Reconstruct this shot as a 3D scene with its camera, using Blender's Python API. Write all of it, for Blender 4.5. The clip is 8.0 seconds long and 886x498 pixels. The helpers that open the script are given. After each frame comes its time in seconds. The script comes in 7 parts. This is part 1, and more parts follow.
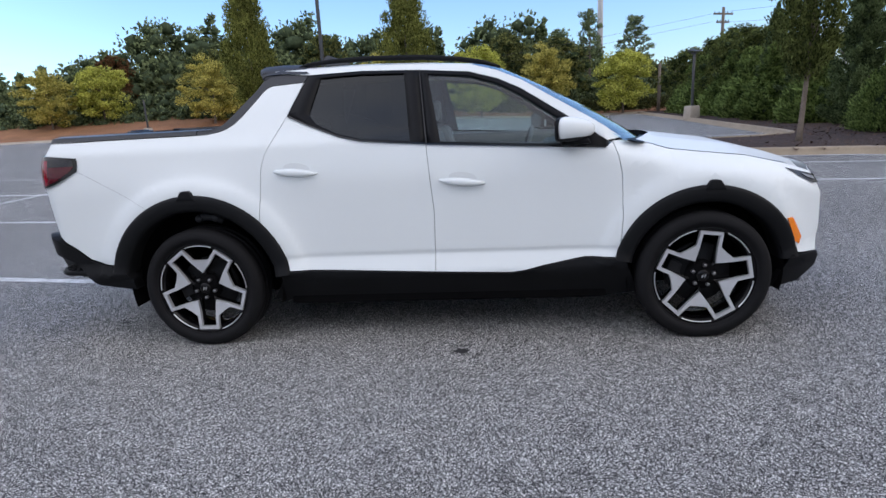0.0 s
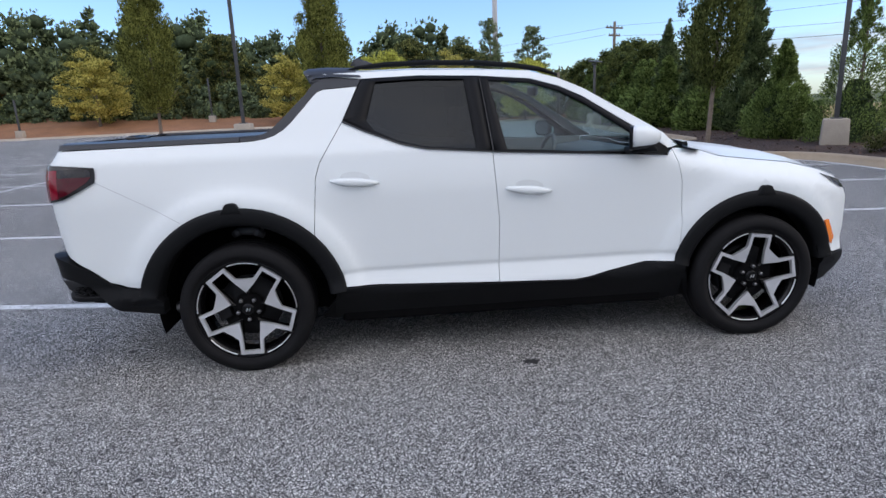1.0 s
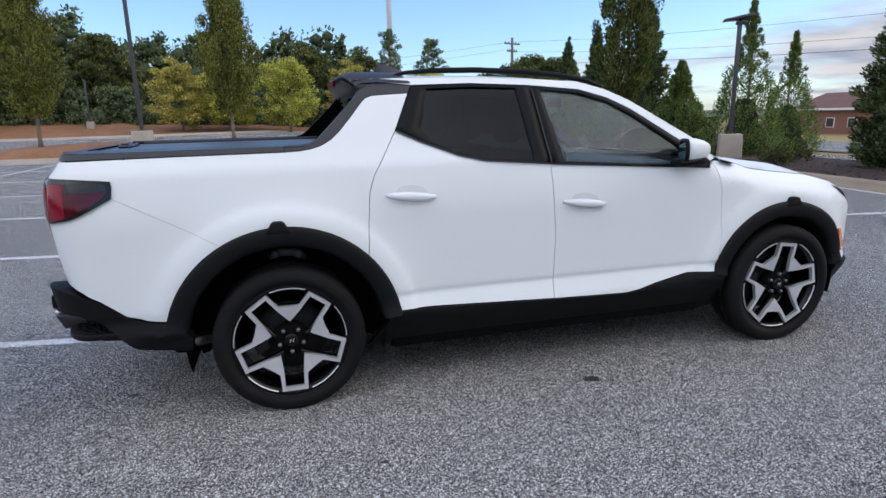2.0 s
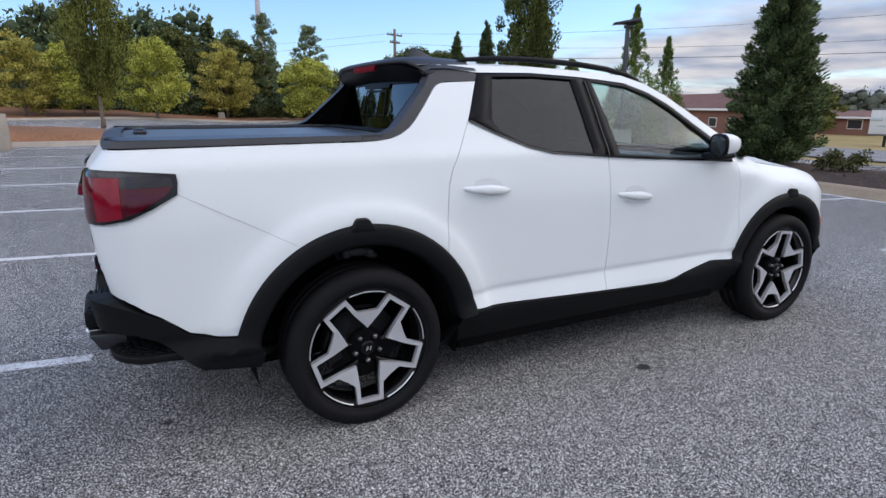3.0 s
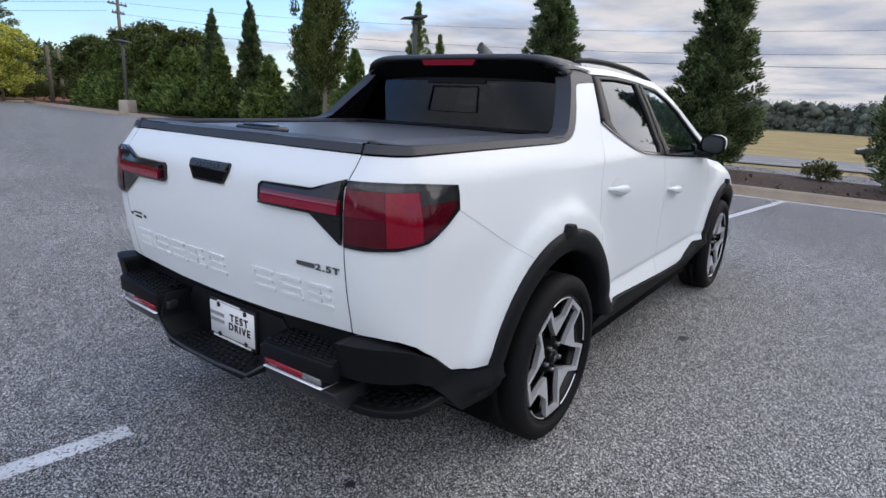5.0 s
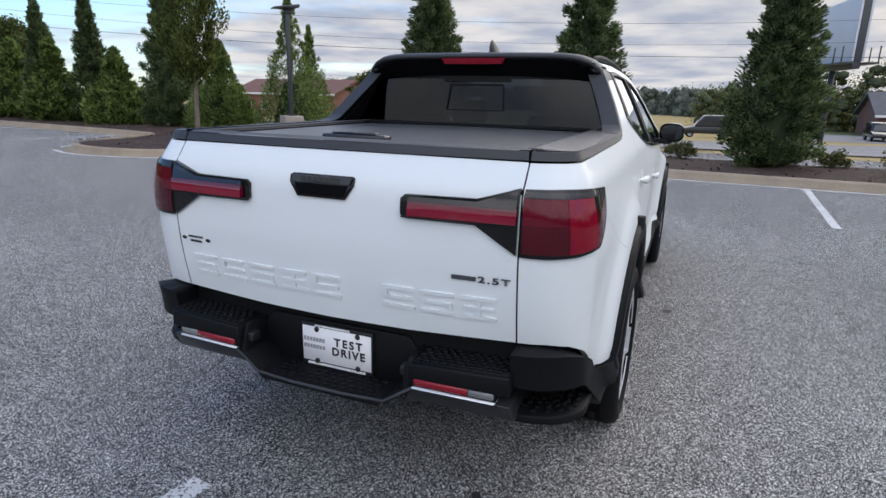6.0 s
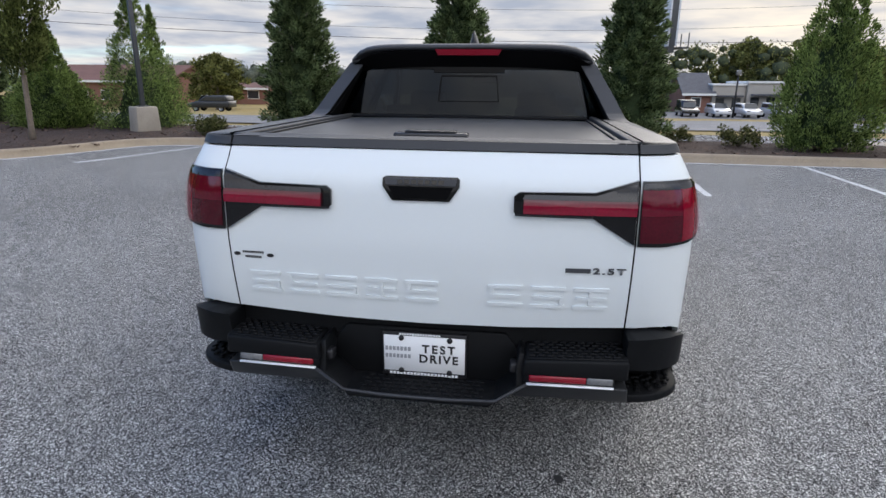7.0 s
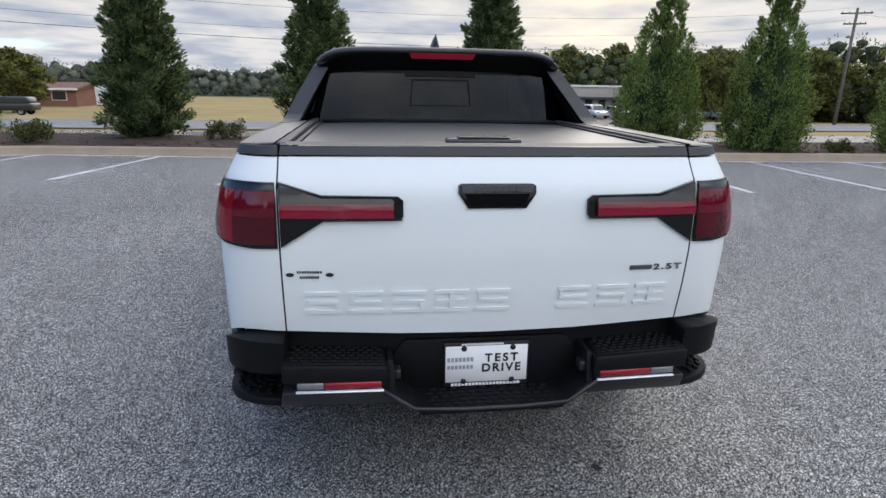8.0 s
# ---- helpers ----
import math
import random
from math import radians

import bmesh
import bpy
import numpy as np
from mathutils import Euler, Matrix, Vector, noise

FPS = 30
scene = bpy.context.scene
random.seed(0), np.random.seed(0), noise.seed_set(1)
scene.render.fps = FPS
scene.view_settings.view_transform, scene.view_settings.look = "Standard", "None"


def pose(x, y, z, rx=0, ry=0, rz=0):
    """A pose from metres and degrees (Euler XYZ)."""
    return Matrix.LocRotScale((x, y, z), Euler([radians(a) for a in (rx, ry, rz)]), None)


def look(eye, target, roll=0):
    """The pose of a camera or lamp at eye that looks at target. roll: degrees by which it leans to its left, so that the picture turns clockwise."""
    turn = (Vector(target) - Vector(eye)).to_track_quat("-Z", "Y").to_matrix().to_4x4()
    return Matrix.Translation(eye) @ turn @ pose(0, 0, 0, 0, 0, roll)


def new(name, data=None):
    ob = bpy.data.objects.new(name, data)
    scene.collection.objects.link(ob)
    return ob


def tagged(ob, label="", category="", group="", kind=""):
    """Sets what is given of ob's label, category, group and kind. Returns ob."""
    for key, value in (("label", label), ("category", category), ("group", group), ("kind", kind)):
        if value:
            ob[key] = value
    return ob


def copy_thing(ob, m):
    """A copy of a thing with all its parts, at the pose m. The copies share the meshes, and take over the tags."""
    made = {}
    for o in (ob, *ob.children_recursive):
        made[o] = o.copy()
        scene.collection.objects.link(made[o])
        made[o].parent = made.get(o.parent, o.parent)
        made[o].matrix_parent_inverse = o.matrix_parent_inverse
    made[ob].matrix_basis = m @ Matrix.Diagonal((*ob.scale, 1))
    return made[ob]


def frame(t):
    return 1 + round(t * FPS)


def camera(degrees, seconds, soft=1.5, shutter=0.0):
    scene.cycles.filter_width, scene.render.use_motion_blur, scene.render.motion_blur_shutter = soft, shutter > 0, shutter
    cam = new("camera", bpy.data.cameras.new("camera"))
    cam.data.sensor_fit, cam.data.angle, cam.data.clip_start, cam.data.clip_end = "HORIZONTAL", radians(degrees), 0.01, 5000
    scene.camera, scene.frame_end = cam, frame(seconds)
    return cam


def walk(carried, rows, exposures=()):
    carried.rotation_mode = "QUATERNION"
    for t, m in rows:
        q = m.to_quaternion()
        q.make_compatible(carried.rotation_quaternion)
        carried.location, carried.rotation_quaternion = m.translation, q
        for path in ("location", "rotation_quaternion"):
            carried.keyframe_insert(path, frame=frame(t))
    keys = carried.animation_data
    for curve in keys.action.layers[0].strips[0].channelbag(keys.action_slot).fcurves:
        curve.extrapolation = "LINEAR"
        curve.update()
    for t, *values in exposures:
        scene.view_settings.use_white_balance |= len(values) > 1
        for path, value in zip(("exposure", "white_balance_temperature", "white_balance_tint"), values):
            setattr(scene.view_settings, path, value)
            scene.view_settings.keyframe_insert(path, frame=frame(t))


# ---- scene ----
cam = camera(74.5, 8.0)
PATH = [
    (0, (1.842, -4.265, 1.39), (1.649, -2.331, 0.92), -3.1),
    (0.5, (1.374, -4.207, 1.427), (1.345, -2.263, 0.956), -2.9),
    (1, (0.878, -4.163, 1.443), (1.028, -2.225, 0.973), -2.4),
    (1.5, (0.439, -3.989, 1.466), (0.771, -2.071, 1.005), -1.8),
    (2.8, (-0.662, -3.436, 1.46), (0.15, -1.667, 1.001), -0.3),
    (3, (-0.857, -3.308, 1.462), (0.043, -1.587, 0.984), 0.2),
    (3.5, (-1.273, -3.005, 1.449), (-0.208, -1.376, 0.988), 0.8),
    (4, (-1.573, -2.655, 1.448), (-0.335, -1.158, 0.97), 1.4),
    (4.5, (-1.903, -2.327, 1.455), (-0.511, -0.977, 0.967), 1.8),
    (4.7, (-2.053, -2.187, 1.46), (-0.592, -0.912, 0.97), 2.1),
    (5.8, (-2.619, -1.253, 1.485), (-0.866, -0.439, 0.972), 1.7),
    (6, (-2.684, -1.112, 1.487), (-0.898, -0.372, 0.974), 1.2),
    (6.5, (-2.77, -0.7, 1.504), (-0.909, -0.198, 0.968), 0.8),
    (7, (-2.869, -0.324, 1.515), (-0.965, -0.059, 0.96), 0.5),
    (7.5, (-2.923, 0.018, 1.513), (-1.002, 0.023, 0.957), 0.7),
    (8, (-2.833, 0.407, 1.518), (-0.925, 0.151, 0.975), 1.0),
]
walk(cam, [(t, look(eye, target, roll)) for t, eye, target, roll in PATH], [(0, 0.06, 6290, 16), (4, 0.07, 6340, 16), (8, 0.26, 6580, 12)])

# ---------------------------------------------------------------- world and sun
world = bpy.data.worlds.new("sky")
scene.world = world
world.use_nodes = True
wn, wl = world.node_tree.nodes, world.node_tree.links
wn.clear()
w_out = wn.new("ShaderNodeOutputWorld")
w_bg = wn.new("ShaderNodeBackground")
w_bg.inputs["Strength"].default_value = 0.145
sky = wn.new("ShaderNodeTexSky")
sky.sky_type = 'NISHITA'
sky.sun_disc = False
sky.sun_elevation, sky.sun_rotation = radians(38), radians(106)
sky.air_density, sky.dust_density, sky.ozone_density = 1.0, 0.6, 1.5
coord = wn.new("ShaderNodeTexCoord")
sep = wn.new("ShaderNodeSeparateXYZ")
wl.new(coord.outputs["Generated"], sep.inputs[0])


def wmath(op, a, b, clamp=False):
    n = wn.new("ShaderNodeMath")
    n.operation, n.use_clamp = op, clamp
    for k, v in enumerate((a, b)):
        if isinstance(v, (int, float)):
            n.inputs[k].default_value = v
        else:
            wl.new(v, n.inputs[k])
    return n.outputs[0]


# cloud layer: direction projected onto a flat deck, long soft banks
deck = wmath('MAXIMUM', wmath('ADD', sep.outputs[2], 0.09), 0.03)
comb = wn.new("ShaderNodeCombineXYZ")
wl.new(wmath('DIVIDE', sep.outputs[0], deck), comb.inputs[0])
wl.new(wmath('DIVIDE', sep.outputs[1], deck), comb.inputs[1])
big = wn.new("ShaderNodeTexNoise")
big.inputs["Scale"].default_value, big.inputs["Detail"].default_value, big.inputs["Roughness"].default_value = 0.42, 6.0, 0.5
wl.new(comb.outputs[0], big.inputs["Vector"])
# broken cover, clearing to blue in the north
east = wmath('ADD', wmath('ADD', wmath('MULTIPLY', wmath('ABSOLUTE', sep.outputs[0], 0.0), 0.29), wmath('MULTIPLY', sep.outputs[0], 0.05)), wmath('ADD', wmath('MULTIPLY', wmath('MAXIMUM', sep.outputs[1], 0.0), -0.21), wmath('MULTIPLY', wmath('MINIMUM', sep.outputs[1], 0.0), -0.12)))
cover = wmath('ADD', big.outputs["Fac"], east)
ramp = wn.new("ShaderNodeMapRange")
ramp.interpolation_type = 'SMOOTHSTEP'
ramp.inputs["From Min"].default_value, ramp.inputs["From Max"].default_value = 0.44, 0.68
wl.new(cover, ramp.inputs["Value"])
fine = wn.new("ShaderNodeTexNoise")
fine.inputs["Scale"].default_value, fine.inputs["Detail"].default_value = 1.35, 6.0
wl.new(comb.outputs[0], fine.inputs["Vector"])
shade = wn.new("ShaderNodeValToRGB")
shade.color_ramp.elements[0].position, shade.color_ramp.elements[0].color = 0.36, (2.9, 3.3, 4.0, 1)
shade.color_ramp.elements[1].position, shade.color_ramp.elements[1].color = 0.62, (5.35, 5.35, 5.3, 1)
wl.new(fine.outputs["Fac"], shade.inputs["Fac"])
mixc = wn.new("ShaderNodeMix")
mixc.data_type = 'RGBA'
wl.new(ramp.outputs[0], mixc.inputs["Factor"])
clear = wn.new("ShaderNodeMix")
clear.data_type, clear.blend_type = 'RGBA', 'MULTIPLY'
clear.inputs["Factor"].default_value = 1.0
clear.inputs["B"].default_value = (1.08, 1.34, 1.60, 1)
wl.new(sky.outputs[0], clear.inputs["A"])
wl.new(clear.outputs["Result"], mixc.inputs["A"])
wl.new(shade.outputs[0], mixc.inputs["B"])
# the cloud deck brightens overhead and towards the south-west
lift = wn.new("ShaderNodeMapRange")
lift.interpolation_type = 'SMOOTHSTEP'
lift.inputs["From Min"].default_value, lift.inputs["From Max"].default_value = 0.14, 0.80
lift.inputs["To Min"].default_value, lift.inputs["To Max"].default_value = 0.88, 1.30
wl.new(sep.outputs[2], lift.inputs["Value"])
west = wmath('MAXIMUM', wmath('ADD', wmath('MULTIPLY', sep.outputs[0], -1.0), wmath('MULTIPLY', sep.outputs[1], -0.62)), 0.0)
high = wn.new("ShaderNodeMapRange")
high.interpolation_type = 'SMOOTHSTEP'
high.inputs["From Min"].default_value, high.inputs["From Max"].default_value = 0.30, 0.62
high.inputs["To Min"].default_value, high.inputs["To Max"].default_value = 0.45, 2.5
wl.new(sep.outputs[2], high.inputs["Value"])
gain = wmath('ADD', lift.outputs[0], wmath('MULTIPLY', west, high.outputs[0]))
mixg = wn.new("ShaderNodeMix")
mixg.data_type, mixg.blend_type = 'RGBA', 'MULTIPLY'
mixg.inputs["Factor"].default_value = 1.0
# the low sun glows through a gap in the cloud
toward = wn.new("ShaderNodeVectorMath")
toward.operation = 'DOT_PRODUCT'
toward.inputs[1].default_value = (0.930, -0.357, 0.085)
wl.new(coord.outputs["Generated"], toward.inputs[0])
lobe = wmath('POWER', wmath('MAXIMUM', toward.outputs["Value"], 0.0), 90.0)
glow = wn.new("ShaderNodeMix")
glow.data_type = 'RGBA'
glow.inputs["B"].default_value = (7.6, 6.9, 5.7, 1)
wl.new(wmath('MULTIPLY', lobe, wmath('MULTIPLY', fine.outputs["Fac"], 1.5), True), glow.inputs["Factor"])
wl.new(mixc.outputs["Result"], glow.inputs["A"])
# the veiled sun itself, a soft bright patch higher up
veil = wn.new("ShaderNodeVectorMath")
veil.operation = 'DOT_PRODUCT'
veil.inputs[1].default_value = (0.826, -0.334, 0.454)
wl.new(coord.outputs["Generated"], veil.inputs[0])
patch = wmath('MULTIPLY', wmath('POWER', wmath('MAXIMUM', veil.outputs["Value"], 0.0), 130.0), wmath('MULTIPLY', fine.outputs["Fac"], 2.0))
bright = wn.new("ShaderNodeMix")
bright.data_type, bright.blend_type, bright.clamp_factor = 'RGBA', 'ADD', False
bright.inputs["B"].default_value = (23, 21, 17, 1)
wl.new(patch, bright.inputs["Factor"])
wl.new(glow.outputs["Result"], bright.inputs["A"])
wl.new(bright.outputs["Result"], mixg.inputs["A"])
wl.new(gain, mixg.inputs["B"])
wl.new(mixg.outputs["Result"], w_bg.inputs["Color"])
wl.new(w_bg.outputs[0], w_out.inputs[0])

SUN_AZ = radians(-16)
sun_light = bpy.data.lights.new("sun", 'SUN')
sun_light.energy, sun_light.angle, sun_light.color = 1.2, radians(62), (1.0, 0.965, 0.92)
sun = new("sun", sun_light)
sun.matrix_world = look((30 * math.cos(SUN_AZ), 30 * math.sin(SUN_AZ), 19), (0, 0, 0))

# ---------------------------------------------------------------- materials
def mat(name, color, rough=0.5, metal=0.0, var=0.12, scale=3.0, fine=60.0, bump=0.0, bump_dist=0.002, coat=0.0,
        spec=0.5, island=0.0, tint=None, transmission=0.0, ior=1.45, emit=None, emit_strength=0.0, noise_bump=None):
    m = bpy.data.materials.new(name)
    m.use_nodes = True
    nt = m.node_tree
    n, l = nt.nodes, nt.links
    b = n["Principled BSDF"]
    b.inputs["Roughness"].default_value = rough
    b.inputs["Metallic"].default_value = metal
    b.inputs["Specular IOR Level"].default_value = spec
    b.inputs["Coat Weight"].default_value = coat
    b.inputs["Coat Roughness"].default_value = 0.03
    b.inputs["Transmission Weight"].default_value = transmission
    b.inputs["IOR"].default_value = ior
    tc = n.new("ShaderNodeTexCoord")
    n1 = n.new("ShaderNodeTexNoise")
    n1.inputs["Scale"].default_value, n1.inputs["Detail"].default_value = scale, 4.0
    n2 = n.new("ShaderNodeTexNoise")
    n2.inputs["Scale"].default_value, n2.inputs["Detail"].default_value = fine, 3.0
    for q in (n1, n2):
        l.new(tc.outputs["Object"], q.inputs["Vector"])
    add = n.new("ShaderNodeMath")
    add.operation = 'ADD'
    l.new(n1.outputs["Fac"], add.inputs[0])
    l.new(n2.outputs["Fac"], add.inputs[1])
    src = add.outputs[0]
    if island:
        geo = n.new("ShaderNodeNewGeometry")
        mul = n.new("ShaderNodeMath")
        mul.operation = 'MULTIPLY_ADD'
        mul.inputs[1].default_value = island
        l.new(geo.outputs["Random Per Island"], mul.inputs[0])
        l.new(src, mul.inputs[2])
        sub = n.new("ShaderNodeMath")
        sub.operation = 'SUBTRACT'
        sub.inputs[1].default_value = island / 2
        l.new(mul.outputs[0], sub.inputs[0])
        src = sub.outputs[0]
    ramp = n.new("ShaderNodeMapRange")
    ramp.inputs["From Min"].default_value, ramp.inputs["From Max"].default_value = 0.6, 1.4
    l.new(src, ramp.inputs["Value"])
    mix = n.new("ShaderNodeMix")
    mix.data_type = 'RGBA'
    dark = tuple(c * (1 - var) for c in color)
    lite = tint if tint else tuple(min(1.0, c * (1 + var)) for c in color)
    mix.inputs["A"].default_value = (*dark, 1)
    mix.inputs["B"].default_value = (*lite, 1)
    l.new(ramp.outputs[0], mix.inputs["Factor"])
    l.new(mix.outputs["Result"], b.inputs["Base Color"])
    if bump:
        bn = n.new("ShaderNodeBump")
        bn.inputs["Strength"].default_value, bn.inputs["Distance"].default_value = bump, bump_dist
        src_b = n2
        if noise_bump:
            src_b = n.new("ShaderNodeTexNoise")
            src_b.inputs["Scale"].default_value, src_b.inputs["Detail"].default_value = noise_bump, 4.0
            l.new(tc.outputs["Object"], src_b.inputs["Vector"])
        l.new(src_b.outputs["Fac"], bn.inputs["Height"])
        l.new(bn.outputs[0], b.inputs["Normal"])
    if emit:
        b.inputs["Emission Color"].default_value = (*emit, 1)
        b.inputs["Emission Strength"].default_value = emit_strength
    return m


def asphalt_mat(name, base, stone, tar, grain):
    """Worn asphalt: pale stones of two sizes in dark tar, with broad worn patches."""
    m = bpy.data.materials.new(name)
    m.use_nodes = True
    n, l = m.node_tree.nodes, m.node_tree.links
    b = n["Principled BSDF"]
    b.inputs["Roughness"].default_value = 0.9
    b.inputs["Specular IOR Level"].default_value = 0.15
    tc = n.new("ShaderNodeTexCoord")

    def tex(kind, scale, detail=3.0):
        q = n.new(kind)
        q.inputs["Scale"].default_value = scale
        if kind == "ShaderNodeTexNoise":
            q.inputs["Detail"].default_value = detail
        l.new(tc.outputs["Object"], q.inputs["Vector"])
        return q
    vor = tex("ShaderNodeTexVoronoi", grain)
    vor2 = tex("ShaderNodeTexVoronoi", grain * 1.6)
    patch = tex("ShaderNodeTexNoise", 0.30, 6.0)
    mid = tex("ShaderNodeTexNoise", 9.0, 4.0)
    speck = tex("ShaderNodeTexNoise", grain * 1.3, 2.0)
    sepc = n.new("ShaderNodeSeparateColor")
    l.new(vor.outputs["Color"], sepc.inputs[0])
    sep2 = n.new("ShaderNodeSeparateColor")
    l.new(vor2.outputs["Color"], sep2.inputs[0])
    r1 = n.new("ShaderNodeValToRGB")
    e = r1.color_ramp.elements
    e[0].position, e[0].color = 0.30, (*tar, 1)
    e[1].position, e[1].color = 0.95, (*stone, 1)
    e2 = e.new(0.80)
    e2.color = (*base, 1)
    l.new(sepc.outputs[0], r1.inputs["Fac"])
    r2 = n.new("ShaderNodeValToRGB")
    e = r2.color_ramp.elements
    e[0].position, e[0].color = 0.48, (*tar, 1)
    e[1].position, e[1].color = 0.97, (*stone, 1)
    l.new(sep2.outputs[1], r2.inputs["Fac"])
    mx = n.new("ShaderNodeMix")
    mx.data_type = 'RGBA'
    pick = n.new("ShaderNodeMapRange")
    pick.inputs["From Min"].default_value, pick.inputs["From Max"].default_value = 0.47, 0.56
    l.new(speck.outputs["Fac"], pick.inputs["Value"])
    l.new(pick.outputs[0], mx.inputs["Factor"])
    l.new(r1.outputs[0], mx.inputs["A"])
    l.new(r2.outputs[0], mx.inputs["B"])
    am = n.new("ShaderNodeMath")
    am.operation = 'ADD'
    l.new(patch.outputs["Fac"], am.inputs[0])
    l.new(mid.outputs["Fac"], am.inputs[1])
    mr = n.new("ShaderNodeMapRange")
    mr.inputs["From Min"].default_value, mr.inputs["From Max"].default_value = 0.65, 1.35
    mr.inputs["To Min"].default_value, mr.inputs["To Max"].default_value = 0.72, 1.22
    l.new(am.outputs[0], mr.inputs["Value"])
    mu = n.new("ShaderNodeMix")
    mu.data_type, mu.blend_type = 'RGBA', 'MULTIPLY'
    mu.inputs["Factor"].default_value = 1.0
    l.new(mx.outputs["Result"], mu.inputs["A"])
    l.new(mr.outputs[0], mu.inputs["B"])
    l.new(mu.outputs["Result"], b.inputs["Base Color"])
    bn = n.new("ShaderNodeBump")
    bn.inputs["Strength"].default_value, bn.inputs["Distance"].default_value = 0.7, 0.004
    l.new(vor.outputs["Distance"], bn.inputs["Height"])
    l.new(bn.outputs[0], b.inputs["Normal"])
    return m


def glass_mat(name, color, rough=0.0, ior=1.5, rise=4.6):
    """Thin tinted pane: light passes by its tint, the surface mirrors by Fresnel."""
    m = bpy.data.materials.new(name)
    m.use_nodes = True
    n, l = m.node_tree.nodes, m.node_tree.links
    n.remove(n["Principled BSDF"])
    tr = n.new("ShaderNodeBsdfTransparent")
    tr.inputs[0].default_value = (*color, 1)
    gl = n.new("ShaderNodeBsdfGlossy")
    gl.inputs["Roughness"].default_value = rough
    gl.inputs["Color"].default_value = (0.90, 0.95, 1.0, 1)
    lw = n.new("ShaderNodeLayerWeight")
    lw.inputs["Blend"].default_value = 0.5
    fr = n.new("ShaderNodeMath")
    fr.operation = 'POWER'
    fr.inputs[1].default_value = rise
    l.new(lw.outputs["Facing"], fr.inputs[0])
    base = n.new("ShaderNodeMath")
    base.operation, base.use_clamp = 'MULTIPLY_ADD', True
    base.inputs[1].default_value, base.inputs[2].default_value = 0.9, ((ior - 1) / (ior + 1)) ** 2
    l.new(fr.outputs[0], base.inputs[0])
    fr = base
    mx = n.new("ShaderNodeMixShader")
    l.new(fr.outputs[0], mx.inputs[0])
    l.new(tr.outputs[0], mx.inputs[1])
    l.new(gl.outputs[0], mx.inputs[2])
    l.new(mx.outputs[0], n["Material Output"].inputs[0])
    return m


M_PAINT = mat("white_paint", (0.715, 0.755, 0.765), rough=0.5, var=0.015, scale=1.2, fine=300, coat=0.36, spec=0.2)
M_PLASTIC = mat("black_plastic", (0.006, 0.0065, 0.0075), rough=0.55, var=0.25, scale=6, fine=180, bump=0.25, bump_dist=0.0006, spec=0.16)
M_CAP = mat("grey_black_plastic", (0.034, 0.036, 0.041), rough=0.5, var=0.15, scale=5, fine=220, bump=0.3, bump_dist=0.0006, spec=0.45)
M_CAPTOP = mat("beaded_black_plastic", (0.040, 0.042, 0.047), rough=0.36, var=0.45, scale=30, fine=110, bump=0.9, bump_dist=0.0025, spec=0.5, noise_bump=75)
M_SURROUND = mat("satin_black_surround", (0.007, 0.0075, 0.009), rough=0.45, var=0.15, scale=5, fine=200, spec=0.13)
M_BLACKOUT = mat("black_window_band", (0.003, 0.003, 0.0035), rough=0.35, var=0.2, scale=5, fine=90, spec=0.15)
M_GLOSS = mat("gloss_black", (0.006, 0.006, 0.007), rough=0.12, var=0.1, scale=4, fine=80, coat=0.2, spec=0.35)
M_DARK = mat("dark_shell", (0.003, 0.003, 0.0034), rough=0.9, var=0.3, scale=4, fine=60, spec=0.1)
M_TYRE = mat("tyre_rubber", (0.008, 0.008, 0.009), rough=0.72, var=0.3, scale=8, fine=120, bump=0.2, bump_dist=0.001, spec=0.18)
M_SILVER = mat("machined_silver", (0.70, 0.71, 0.73), rough=0.34, metal=0.65, var=0.06, scale=20, fine=400)
M_RIMBLACK = mat("wheel_gloss_black", (0.0035, 0.0035, 0.004), rough=0.22, var=0.2, scale=12, fine=90, coat=0.12, spec=0.22)
M_STEEL = mat("brake_steel", (0.22, 0.22, 0.23), rough=0.38, metal=1.0, var=0.25, scale=20, fine=150)
M_BRAKE = mat("dull_brake_iron", (0.018, 0.018, 0.019), rough=0.6, var=0.3, scale=20, fine=150, spec=0.2)
M_LATCH = mat("black_latch", (0.030, 0.030, 0.033), rough=0.25, var=0.15, scale=20, fine=150)
M_SKIRT = mat("satin_dark_grey_skirt", (0.022, 0.023, 0.025), rough=0.3, var=0.15, scale=6, fine=120, spec=0.4)
M_CHROME = mat("bright_trim", (0.82, 0.83, 0.85), rough=0.28, metal=0.35, var=0.04)
M_RED = mat("red_lens", (0.20, 0.002, 0.015), rough=0.10, var=0.25, scale=9, fine=120, coat=0.45, spec=0.3)


